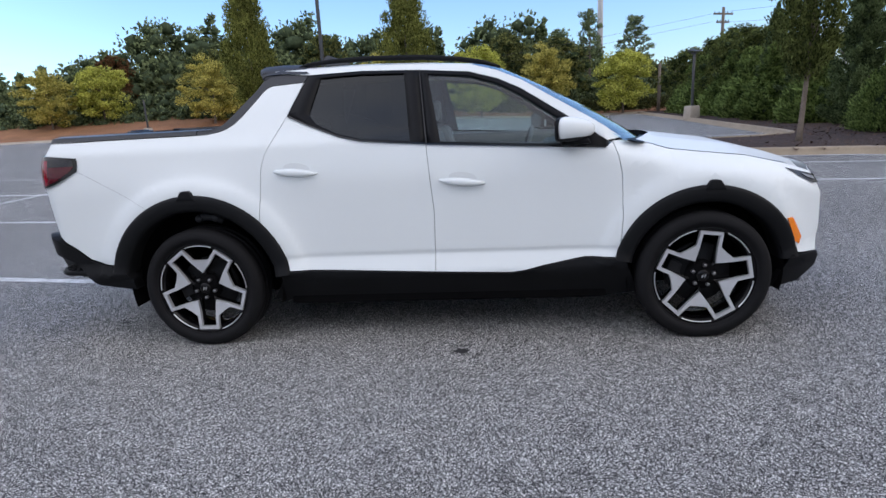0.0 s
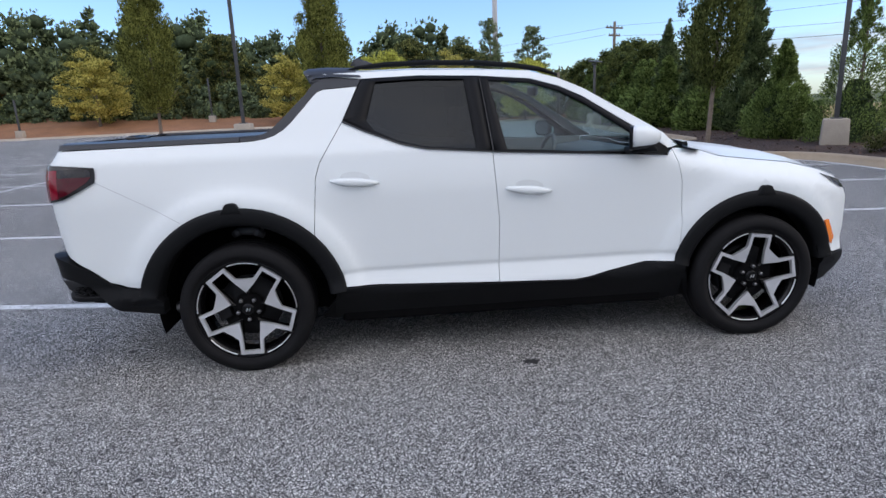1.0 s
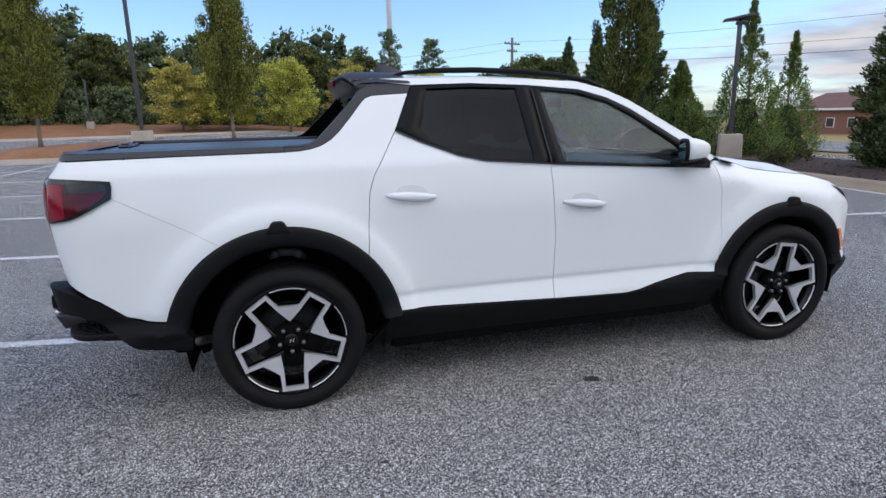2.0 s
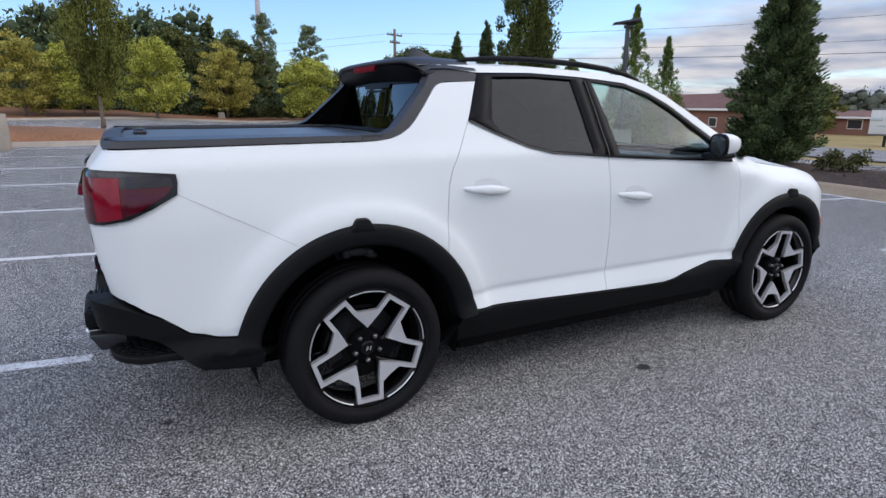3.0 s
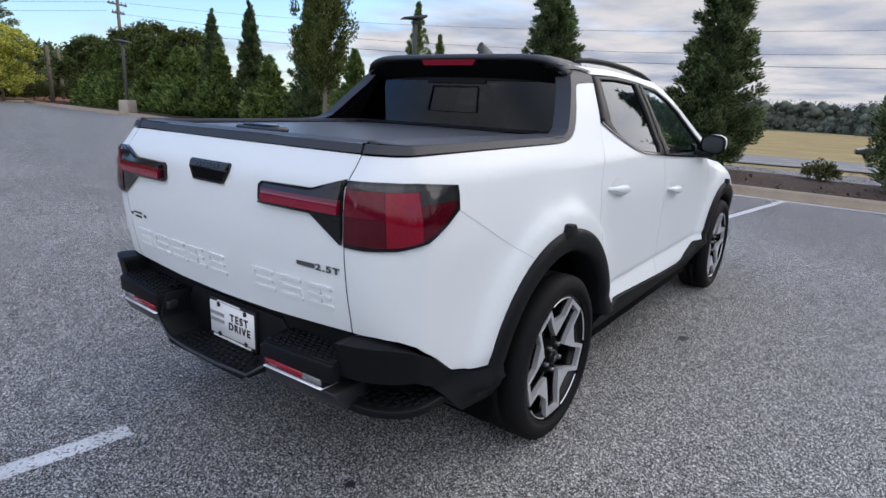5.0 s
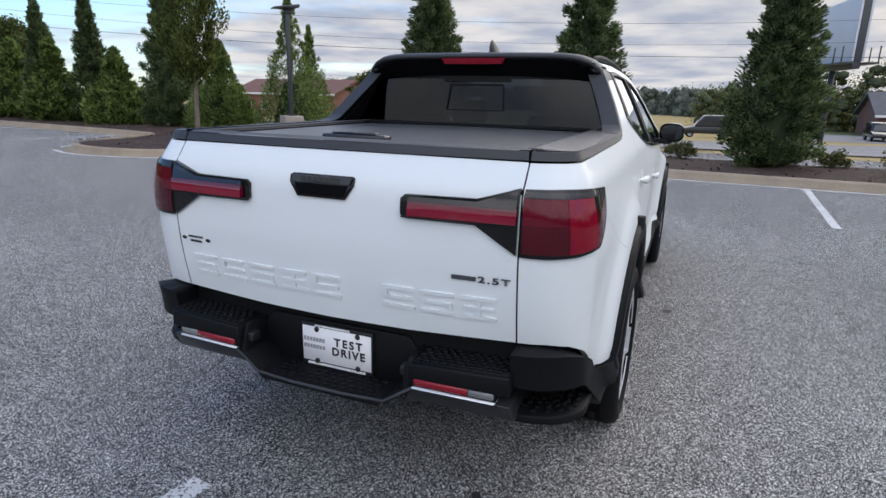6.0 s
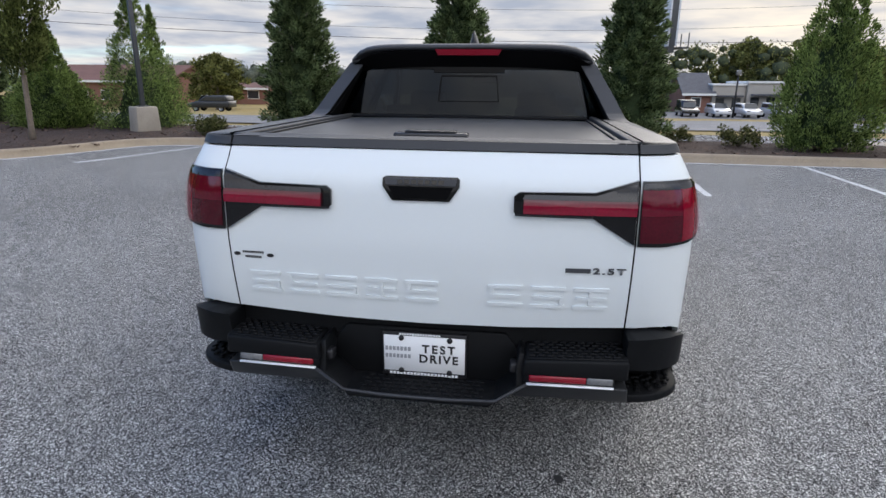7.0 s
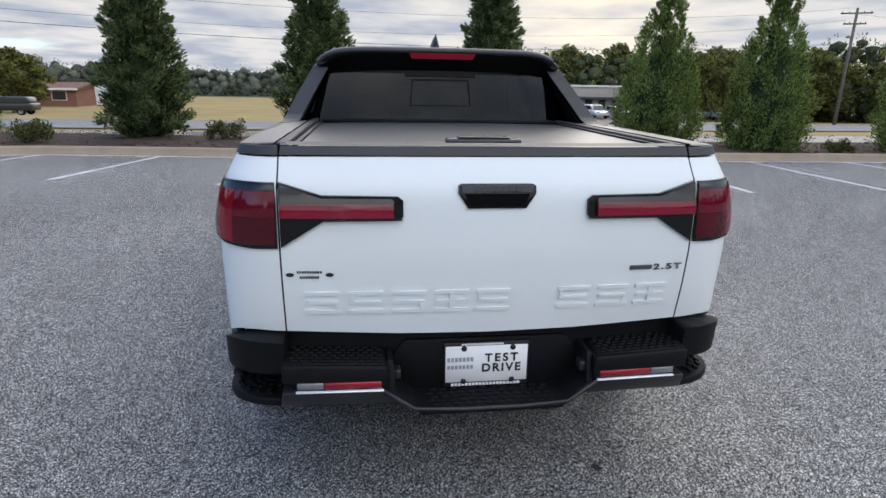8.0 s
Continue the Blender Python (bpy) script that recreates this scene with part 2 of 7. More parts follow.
def graded_lens(m, smoke, z0, z1):
    """Fades a lens to smoke towards its upper edge, between two heights."""
    n, l = m.node_tree.nodes, m.node_tree.links
    b = n["Principled BSDF"]
    tc = n.new("ShaderNodeTexCoord")
    sep = n.new("ShaderNodeSeparateXYZ")
    l.new(tc.outputs["Object"], sep.inputs[0])
    mr = n.new("ShaderNodeMapRange")
    mr.interpolation_type = 'SMOOTHSTEP'
    mr.inputs["From Min"].default_value, mr.inputs["From Max"].default_value = z0, z1
    l.new(sep.outputs[2], mr.inputs["Value"])
    mx = n.new("ShaderNodeMix")
    mx.data_type = 'RGBA'
    mx.inputs["B"].default_value = (*smoke, 1)
    l.new(mr.outputs[0], mx.inputs["Factor"])
    l.new(b.inputs["Base Color"].links[0].from_socket, mx.inputs["A"])
    l.new(mx.outputs["Result"], b.inputs["Base Color"])


M_BRAKELAMP = mat("high_brake_lens", (0.17, 0.0015, 0.012), rough=0.3, var=0.2, scale=14, fine=160, spec=0.2)
M_REDFADE = mat("red_lens_smoked_top", (0.20, 0.002, 0.020), rough=0.10, var=0.25, scale=9, fine=120, coat=0.7, spec=0.3)
graded_lens(M_REDFADE, (0.020, 0.012, 0.014), 1.140, 1.178)
M_REDSMOKE = mat("smoked_red_lens", (0.105, 0.0015, 0.012), rough=0.10, var=0.25, scale=9, fine=120, coat=0.5, spec=0.3)
M_REDDEEP = mat("deep_red_lens", (0.060, 0.0008, 0.007), rough=0.10, var=0.3, scale=9, fine=120, coat=0.4, spec=0.3)
M_SMOKE = mat("smoked_lens", (0.014, 0.014, 0.017), rough=0.08, var=0.2, scale=10, fine=80, coat=0.4, spec=0.35)
M_REFLECT = mat("red_reflector", (0.23, 0.003, 0.014), rough=0.25, var=0.15, scale=30, fine=200, coat=0.5)
M_CLEARLENS = mat("clear_lens", (0.15, 0.153, 0.158), rough=0.2, var=0.2, scale=40, fine=200, coat=0.8)
M_AMBER = mat("amber_lens", (0.85, 0.22, 0.01), rough=0.2, var=0.12, scale=20, fine=120, coat=0.6)
M_TONNEAU = mat("tonneau_slats", (0.062, 0.063, 0.067), rough=0.34, var=0.25, scale=5, fine=110, spec=0.5, bump=0.35, bump_dist=0.0008)
M_WHITE = mat("plate_white", (0.78, 0.79, 0.80), rough=0.4, var=0.03, scale=20, fine=150)
M_INK = mat("black_ink", (0.012, 0.012, 0.014), rough=0.5, var=0.1)
M_GREYINK = mat("grey_ink", (0.30, 0.31, 0.33), rough=0.5, var=0.1)
M_SEAT = mat("grey_upholstery", (0.10, 0.102, 0.106), rough=0.75, var=0.2, scale=8, fine=220, bump=0.3, bump_dist=0.001)
M_GLASS_F = glass_mat("light_tinted_glass", (0.66, 0.80, 0.80), ior=1.58)
M_GLASS_D = glass_mat("dark_tinted_glass", (0.034, 0.041, 0.054), ior=1.44)
M_GLASS_R = glass_mat("rear_privacy_glass", (0.030, 0.034, 0.042), ior=1.39, rise=3.5)
M_ASPHALT = asphalt_mat("worn_asphalt", (0.098, 0.097, 0.097), (0.97, 0.96, 0.93), (0.017, 0.018, 0.020), 205.0)
M_LINE = mat("worn_white_line", (0.60, 0.61, 0.61), rough=0.8, var=0.22, scale=7, fine=90, bump=0.5, bump_dist=0.003)


def wear_through(m, bare, grain, amount):
    """Lets the asphalt show through paint in small chips and broad thin places."""
    n, l = m.node_tree.nodes, m.node_tree.links
    b = n["Principled BSDF"]
    tc = n.new("ShaderNodeTexCoord")
    add = n.new("ShaderNodeMath")
    add.operation = 'MULTIPLY_ADD'
    add.inputs[1].default_value = 0.20
    for scale, slot in ((2.6, 0), (grain, 2)):
        q = n.new("ShaderNodeTexNoise")
        q.inputs["Scale"].default_value, q.inputs["Detail"].default_value = scale, 4.0
        l.new(tc.outputs["Object"], q.inputs["Vector"])
        l.new(q.outputs["Fac"], add.inputs[slot])
    mr = n.new("ShaderNodeMapRange")
    mr.inputs["From Min"].default_value, mr.inputs["From Max"].default_value = amount, amount + 0.06
    l.new(add.outputs[0], mr.inputs["Value"])
    mx = n.new("ShaderNodeMix")
    mx.data_type = 'RGBA'
    mx.inputs["B"].default_value = (*bare, 1)
    l.new(mr.outputs[0], mx.inputs["Factor"])
    l.new(b.inputs["Base Color"].links[0].from_socket, mx.inputs["A"])
    l.new(mx.outputs["Result"], b.inputs["Base Color"])


wear_through(M_LINE, (0.06, 0.06, 0.062), 85.0, 0.655)
M_CONCRETE = mat("kerb_concrete", (0.30, 0.245, 0.18), rough=0.9, var=0.22, scale=2.2, fine=45, bump=0.4, bump_dist=0.004)
M_PALECONC = mat("pale_concrete", (0.36, 0.32, 0.27), rough=0.9, var=0.18, scale=3, fine=50, bump=0.3, bump_dist=0.003)
M_MULCH = mat("dark_bark_mulch", (0.045, 0.027, 0.020), rough=0.95, var=0.5, scale=3, fine=30, bump=1.0, bump_dist=0.03)
M_STRAW = mat("rusty_pine_straw", (0.24, 0.115, 0.055), rough=0.95, var=0.4, scale=0.6, fine=14, bump=0.8, bump_dist=0.03)
M_GRASS = mat("dry_autumn_grass", (0.27, 0.20, 0.07), rough=0.95, var=0.3, scale=0.25, fine=9, tint=(0.36, 0.27, 0.10), bump=0.6, bump_dist=0.03)
M_GREENGRASS = mat("green_ground", (0.085, 0.10, 0.035), rough=0.95, var=0.4, scale=0.3, fine=9, bump=0.6, bump_dist=0.03)
M_ROAD = mat("grey_road", (0.17, 0.17, 0.175), rough=0.85, var=0.15, scale=0.6, fine=40)
M_BARK = mat("grey_bark", (0.16, 0.13, 0.105), rough=0.95, var=0.4, scale=6, fine=40, bump=0.8, bump_dist=0.01)
M_LAMPPOST = mat("bronze_lamp_paint", (0.055, 0.058, 0.062), rough=0.5, var=0.15, scale=4, fine=60)
M_WOODPOLE = mat("weathered_pole_wood", (0.145, 0.12, 0.098), rough=0.9, var=0.25, scale=4, fine=40, bump=0.4, bump_dist=0.01)
M_WIRE = mat("dark_cable", (0.05, 0.05, 0.055), rough=0.6)
M_BRICK = mat("red_brick", (0.20, 0.10, 0.075), rough=0.9, var=0.2, scale=0.8, fine=14, bump=0.4, bump_dist=0.01)
M_ROOFBROWN = mat("brown_roof", (0.15, 0.075, 0.06), rough=0.85, var=0.2, scale=1, fine=12)
M_ROOFGREY = mat("grey_shingle_roof", (0.10, 0.10, 0.11), rough=0.9, var=0.25, scale=1.5, fine=12)
M_STUCCO = mat("pale_stucco", (0.36, 0.335, 0.30), rough=0.9, var=0.08, scale=0.8, fine=30)
M_TRIMWHITE = mat("white_trim", (0.72, 0.72, 0.70), rough=0.6, var=0.06)
M_WINDOW = mat("dark_window_glass", (0.03, 0.035, 0.04), rough=0.08, var=0.2, scale=0.5, coat=0.5)


def leaf_mat(name, color, tint, island=0.8):
    m = mat(name, color, rough=0.85, var=0.55, scale=1.4, fine=25, island=island, tint=tint, spec=0.1)
    n, l = m.node_tree.nodes, m.node_tree.links
    b = n["Principled BSDF"]
    tl = n.new("ShaderNodeBsdfTranslucent")
    l.new(b.inputs["Base Color"].links[0].from_socket, tl.inputs["Color"])
    mx = n.new("ShaderNodeMixShader")
    mx.inputs[0].default_value = 0.38
    l.new(b.outputs[0], mx.inputs[1])
    l.new(tl.outputs[0], mx.inputs[2])
    l.new(mx.outputs[0], n["Material Output"].inputs[0])
    return m


M_CONIFER = leaf_mat("dark_conifer_needles", (0.048, 0.078, 0.038), (0.200, 0.265, 0.115))
M_ARBOR = leaf_mat("green_arborvitae", (0.056, 0.098, 0.030), (0.275, 0.370, 0.110))
M_PEAR = leaf_mat("thinning_olive_leaves", (0.105, 0.125, 0.034), (0.32, 0.34, 0.09))
M_OAK = leaf_mat("olive_green_leaves", (0.050, 0.074, 0.025), (0.175, 0.205, 0.062))
M_YELLOW = leaf_mat("yellow_autumn_leaves", (0.37, 0.41, 0.07), (0.70, 0.70, 0.16))
M_ORANGE = leaf_mat("orange_autumn_leaves", (0.36, 0.36, 0.08), (0.68, 0.60, 0.17))
# leaf green paled and greyed: distance haze painted into the colour
M_HAZE = leaf_mat("haze_tinted_leaves", (0.145, 0.165, 0.135), (0.220, 0.245, 0.190))
# near-black green: the shade inside crowns, put into the colour of solid cores
M_CORE = mat("crown_shade_dark", (0.034, 0.050, 0.024), rough=1.0, var=0.5, scale=4, fine=25, spec=0.05)
M_WOODS = leaf_mat("far_dark_woods", (0.092, 0.128, 0.068), (0.275, 0.335, 0.160))
M_WOODSOLIVE = leaf_mat("far_olive_woods", (0.080, 0.095, 0.034), (0.26, 0.27, 0.09))
M_RUST = leaf_mat("rust_leaves", (0.10, 0.05, 0.025), (0.22, 0.11, 0.05))
M_SHRUB = leaf_mat("low_shrub_leaves", (0.045, 0.055, 0.022), (0.16, 0.17, 0.065))

# ---------------------------------------------------------------- mesh helpers
def link_mesh(name, bm, material, parent=None, smooth=True):
    me = bpy.data.meshes.new(name)
    bmesh.ops.recalc_face_normals(bm, faces=bm.faces[:])
    for f in bm.faces:
        f.smooth = smooth
    bm.to_mesh(me)
    bm.free()
    me.materials.append(material)
    ob = new(name, me)
    ob.parent = parent
    return ob


def part(name, bm, material, parent, label="", smooth=True):
    ob = link_mesh(name, bm, material, parent, smooth)
    return tagged(ob, label)


def thing(name, label, category, at=(0, 0, 0), group="", kind=""):
    ob = new(name)
    ob.location = at
    return tagged(ob, label, category, group, kind)


def sharp_by_angle(bm, deg=32):
    lim = radians(deg)
    for e in bm.edges:
        if len(e.link_faces) == 2 and e.calc_face_angle(0) > lim:
            e.smooth = False


def box_bm(lo, hi, bevel=0.0, seg=2):
    bm = bmesh.new()
    bmesh.ops.create_cube(bm, size=1.0)
    for v in bm.verts:
        v.co = Vector([lo[k] + (v.co[k] + 0.5) * (hi[k] - lo[k]) for k in range(3)])
    if bevel:
        bmesh.ops.bevel(bm, geom=bm.edges[:], offset=bevel, segments=seg, affect='EDGES', profile=0.5)
    sharp_by_angle(bm, 50)
    return bm


def prism_bm(poly, axis, a, b, bevel=0.0, seg=2, bow=None):
    """Polygon swept along an axis from a to b. axis 0: poly is (y, z); 1: (x, z); 2: (x, y)."""
    bm = bmesh.new()

    def at(p, s):
        q = list(p)
        q.insert(axis, s)
        return Vector(q)
    lo = [bm.verts.new(at(p, a)) for p in poly]
    hi = [bm.verts.new(at(p, b)) for p in poly]
    bm.faces.new(lo)
    bm.faces.new(hi[::-1])
    for i in range(len(poly)):
        j = (i + 1) % len(poly)
        bm.faces.new((lo[i], lo[j], hi[j], hi[i]))
    bmesh.ops.recalc_face_normals(bm, faces=bm.faces[:])
    if bevel:
        bmesh.ops.bevel(bm, geom=bm.edges[:], offset=bevel, segments=seg, affect='EDGES', profile=0.5, clamp_overlap=True)
    if bow:
        for v in bm.verts:
            v.co = bow(v.co)
    sharp_by_angle(bm, 50)
    return bm


def tube_bm(pts, radius, sides=8, caps=True, bm=None):
    """A round tube through points; radius may be a list."""
    own = bm is None
    bm = bm or bmesh.new()
    rings = []
    pts = [Vector(p) for p in pts]
    for i, p in enumerate(pts):
        d = (pts[min(i + 1, len(pts) - 1)] - pts[max(i - 1, 0)]).normalized()
        up = Vector((0, 0, 1)) if abs(d.z) < 0.9 else Vector((1, 0, 0))
        s = d.cross(up).normalized()
        u = s.cross(d)
        r = radius[i] if isinstance(radius, (list, tuple)) else radius
        rings.append([bm.verts.new(p + r * (math.cos(2 * math.pi * k / sides) * s + math.sin(2 * math.pi * k / sides) * u)) for k in range(sides)])
    for a, b in zip(rings, rings[1:]):
        for k in range(sides):
            j = (k + 1) % sides
            bm.faces.new((a[k], a[j], b[j], b[k]))
    if caps:
        bm.faces.new(rings[0][::-1])
        bm.faces.new(rings[-1])
    return bm


def lathe_bm(profile, axis_at, sides=48, a0=0.0, a1=2 * math.pi):
    """Profile of (radius, y) turned about a line along y through axis_at (x, z)."""
    bm = bmesh.new()
    full = abs(a1 - a0 - 2 * math.pi) < 1e-6
    n = sides if full else sides + 1
    rings = []
    for k in range(n):
        a = a0 + (a1 - a0) * k / sides
        rings.append([bm.verts.new((axis_at[0] + r * math.cos(a), y, axis_at[1] + r * math.sin(a))) for r, y in profile])
    for k in range(sides):
        p, q = rings[k], rings[(k + 1) % n]
        for i in range(len(profile) - 1):
            bm.faces.new((p[i], p[i + 1], q[i + 1], q[i]))
    return bm


def table(tab, v):
    if v <= tab[0][0]:
        return tab[0][1]
    for (a, p), (b, q) in zip(tab, tab[1:]):
        if v <= b:
            return p + (q - p) * (v - a) / (b - a)
    return tab[-1][1]


def text_bm(body, size, spacing=1.0, extrude=0.0):
    """Letters in the built-in font as a mesh in the x-y plane, centred."""
    cu = bpy.data.curves.new("letters", 'FONT')
    cu.body, cu.size, cu.extrude, cu.space_character = body, size, extrude, spacing
    cu.align_x, cu.align_y = 'CENTER', 'CENTER'
    cu.offset = size * 0.03
    ob = bpy.data.objects.new("letters", cu)
    scene.collection.objects.link(ob)
    bpy.context.view_layer.update()
    me = bpy.data.meshes.new_from_object(ob.evaluated_get(bpy.context.evaluated_depsgraph_get()))
    bm = bmesh.new()
    bm.from_mesh(me)
    bpy.data.objects.remove(ob)
    bpy.data.curves.remove(cu)
    bpy.data.meshes.remove(me)
    return bm


# ---------------------------------------------------------------- ground
def ground_z(x, y):
    """The lot climbs gently to the north; beyond the bed the land falls to the east."""
    north = 0.013 * min(max(0.0, y - 2.0), 58.0) * min(1.0, max(0.22, (9.0 - x) / 10.0))
    return north - 0.045 * min(max(0.0, x - 16.0), 46.0)


def sheet_bm(xs, ys, lift=0.0):
    bm = bmesh.new()
    grid = [[bm.verts.new((x, y, ground_z(x, y) + lift)) for x in xs] for y in ys]
    for j in range(len(ys) - 1):
        for i in range(len(xs) - 1):
            bm.faces.new((grid[j][i], grid[j][i + 1], grid[j + 1][i + 1], grid[j + 1][i]))
    return bm


far = [-1600, -700, -300, -150]
ground = link_mesh("ground", sheet_bm(far + list(range(-100, 101, 3)) + [150, 300, 700, 1600], far + list(range(-100, 101, 5)) + [150, 300, 700, 1600], -0.05), M_GREENGRASS)
tagged(ground, "flat grassy earth that runs out to the horizon", "ground", kind="structure")
lot = link_mesh("parking_lot", sheet_bm([-48 + 2 * i for i in range(33)], [-44 + 2 * i for i in range(46)], 0.0), M_ASPHALT)
tagged(lot, "worn grey asphalt car park with pale stone grain", "pavement", kind="structure")


def strip_on_ground(name, p, q, width, lift=0.004, steps=10, label="", material=None):
    a, b = Vector(p), Vector(q)
    d = (b - a).normalized()
    s = Vector((-d.y, d.x)) * width / 2
    bm = bmesh.new()
    rows = []
    for i in range(steps + 1):
        c = a.lerp(b, i / steps)
        j = Vector((random.uniform(-1, 1), random.uniform(-1, 1))) * 0.004
        rows.append([bm.verts.new((*(c + k * s + j), ground_z(*(c + k * s)) + lift)) for k in (-1, 1)])
    for r0, r1 in zip(rows, rows[1:]):
        bm.faces.new((r0[0], r0[1], r1[1], r1[0]))
    ob = link_mesh(name, bm, material or M_LINE)
    return tagged(ob, label or "worn white painted parking bay line on the asphalt", "parking line", "parking bay lines", "structure")


LINE_W = 0.105
# western double row: bay lines with their ends towards the drive lane
for k in range(8):
    y = 0.49 + 2.76 * k
    x_end = -1.22 + 0.07 * k
    strip_on_ground("bay_line", (x_end, y), (x_end - 12.6, y + 1.9), LINE_W, steps=16)
for k in range(1, 4):
    y = 0.49 - 2.76 * k
    strip_on_ground("bay_line", (-7.4, y + 0.9), (-14.0, y + 1.9), LINE_W, steps=10)
strip_on_ground("bay_line", (-8.2, -4.0), (-6.9, 19.0), LINE_W, steps=14)
# eastern row along the kerb
for (x0, y0), (x1, y1) in (((5.35, -7.88), (9.30, -7.92)), ((5.30, -5.45), (9.42, -5.57)), ((5.57, -2.88), (9.50, -3.10)), ((5.97, -0.19), (9.70, -0.76)),
                           ((6.22, 2.62), (9.95, 1.95)), ((6.75, 5.24), (10.15, 4.50)), ((6.75, 7.80), (10.25, 6.85)), ((5.3, -10.3), (9.15, -10.2)), ((5.3, -12.8), (9.0, -12.6))):
    strip_on_ground("bay_line", (x0, y0), (x1, y1), LINE_W, steps=8)
# bays of the northern part, beyond the planted nose
for k in range(8):
    y = 15.5 + 2.75 * k
    strip_on_ground("bay_line", (6.3 + 0.11 * k, y + 0.9), (10.7 + 0.11 * k, y), LINE_W, steps=6)


# ---------------------------------------------------------------- kerbs and beds
def smooth_line(pts, rounds=2):
    for _ in range(rounds):
        out = [pts[0]]
        for a, b in zip(pts, pts[1:]):
            out += [(0.75 * a[0] + 0.25 * b[0], 0.75 * a[1] + 0.25 * b[1]), (0.25 * a[0] + 0.75 * b[0], 0.25 * a[1] + 0.75 * b[1])]
        pts = out + [pts[-1]]
    return pts


KERB = smooth_line([(8.6, -40), (8.95, -20), (9.35, -9), (9.50, -3), (9.80, 1), (10.15, 4.5), (10.35, 7.6), (9.7, 8.75), (8.2, 9.1), (6.9, 9.7), (6.45, 11.2),
                    (6.9, 12.9), (8.6, 13.5), (10.4, 13.7), (10.75, 15.0), (11.2, 20), (12.0, 28), (12.9, 38), (13.4, 46)])


def kerb_bm(line, width=0.16, height=0.14, gutter=0.30):
    """Rounded upstand with a flat gutter pan on its road side (to the left of the line's way)."""
    bm = bmesh.new()
    prof = [(gutter, -0.04), (gutter, 0.006), (0.015, 0.010), (0.0, height * 0.7), (-0.02, height - 0.012), (-0.05, height), (-width, height), (-width, -0.04)]
    rows = []
    for i, p in enumerate(line):
        a, b = line[max(0, i - 1)], line[min(len(line) - 1, i + 1)]
        d = Vector((b[0] - a[0], b[1] - a[1])).normalized()
        s = Vector((-d.y, d.x))
        rows.append([bm.verts.new((p[0] + s.x * o, p[1] + s.y * o, ground_z(*p) + h)) for o, h in prof])
    for r0, r1 in zip(rows, rows[1:]):
        for k in range(len(prof) - 1):
            bm.faces.new((r0[k], r0[k + 1], r1[k + 1], r1[k]))
    sharp_by_angle(bm, 50)
    return bm


def resample(line, step):
    out, carry = [line[0]], 0.0
    for a, b in zip(line, line[1:]):
        d = math.hypot(b[0] - a[0], b[1] - a[1])
        s = step - carry
        while s <= d:
            out.append((a[0] + (b[0] - a[0]) * s / d, a[1] + (b[1] - a[1]) * s / d))
            s += step
        carry = (carry + d) % step
    return out


kerb_line = resample(KERB, 0.5)
kerb = tagged(link_mesh("kerb", kerb_bm(kerb_line), M_CONCRETE), "tan concrete kerb with gutter along the planted bed", "kerb", kind="structure")


def edge_line(points, near, over, lift):
    """A painted line that follows the kerb on its road side."""
    bm = bmesh.new()
    rows = []
    for (ax, ay), (x, y), (bx, by) in zip(points, points[1:], points[2:]):
        d = math.hypot(bx - ax, by - ay)
        nx, ny = -(by - ay) / d, (bx - ax) / d
        rows.append([bm.verts.new((x + nx * o, y + ny * o, ground_z(x + nx * o, y + ny * o) + lift)) for o in (near, over)])
    for a, b in zip(rows, rows[1:]):
        bm.faces.new((a[0], b[0], b[1], a[1]))
    return bm


tagged(link_mesh("edge_line", edge_line([p for p in kerb_line if -26 < p[1] < 15], 0.31, 0.40, 0.005), M_LINE), "worn white line painted along the kerb's gutter", "road marking", kind="structure")


def bed_height(x, y):
    return ground_z(x, y) + 0.115 + 0.05 * noise.noise(Vector((x * 0.6, y * 0.6, 0))) + 0.02 * noise.noise(Vector((x * 4, y * 4, 3)))


def bed_edge(y):
    return 12.6 + 0.9 * min(1.0, max(0.0, (y + 3.0) / 4.6)) + 1.5 * min(1.0, max(0.0, (y - 7.0) / 6.0)) + 2.5 * min(1.0, max(0.0, (y - 17.0) / 6.0))


bm = bmesh.new()
rows = []
for x, y in kerb_line:
    rows.append([bm.verts.new((xx, y, bed_height(xx, y) - (0.0 if k else 0.012))) for k, xx in enumerate([x + 0.10 + (bed_edge(y) - x - 0.10) * (i / 14) ** 1.3 for i in range(15)])])
for r0, r1 in zip(rows, rows[1:]):
    for k in range(14):
        bm.faces.new((r0[k], r0[k + 1], r1[k + 1], r1[k]))
bed = tagged(link_mesh("mulch_bed", bm, M_MULCH), "long planted bed of dark bark mulch behind the kerb", "planting bed", kind="structure")
# loose bark chips along the near part of the bed
bm = bmesh.new()
for i in range(5200):
    k = random.randrange(len(kerb_line))
    x0, y0 = kerb_line[k]
    if y0 < -16 or y0 > 24:
        continue
    x = x0 + 0.14 + random.random() ** 1.6 * (14.8 - x0)
    y = y0 + random.uniform(-0.25, 0.25)
    r, a, t = random.uniform(0.015, 0.05), random.uniform(0, 6.28), random.uniform(-0.6, 0.6)
    z = bed_height(x, y) + 0.008
    c, s = math.cos(a), math.sin(a)
    q = [bm.verts.new((x + c * u * r - s * w * r * 0.4, y + s * u * r + c * w * r * 0.4, z + u * r * t + h)) for u, w, h in ((-1, -1, 0), (1, -1, 0), (1, 1, 0.01), (-1, 1, 0.01))]
    bm.faces.new(q)
chips = tagged(link_mesh("bark_chips", bm, mat("bark_chip", (0.10, 0.062, 0.045), rough=0.9, var=0.5, scale=5, fine=40, island=1.0), smooth=False), "loose brown bark chips lying on the bed", "mulch", kind="stuff")

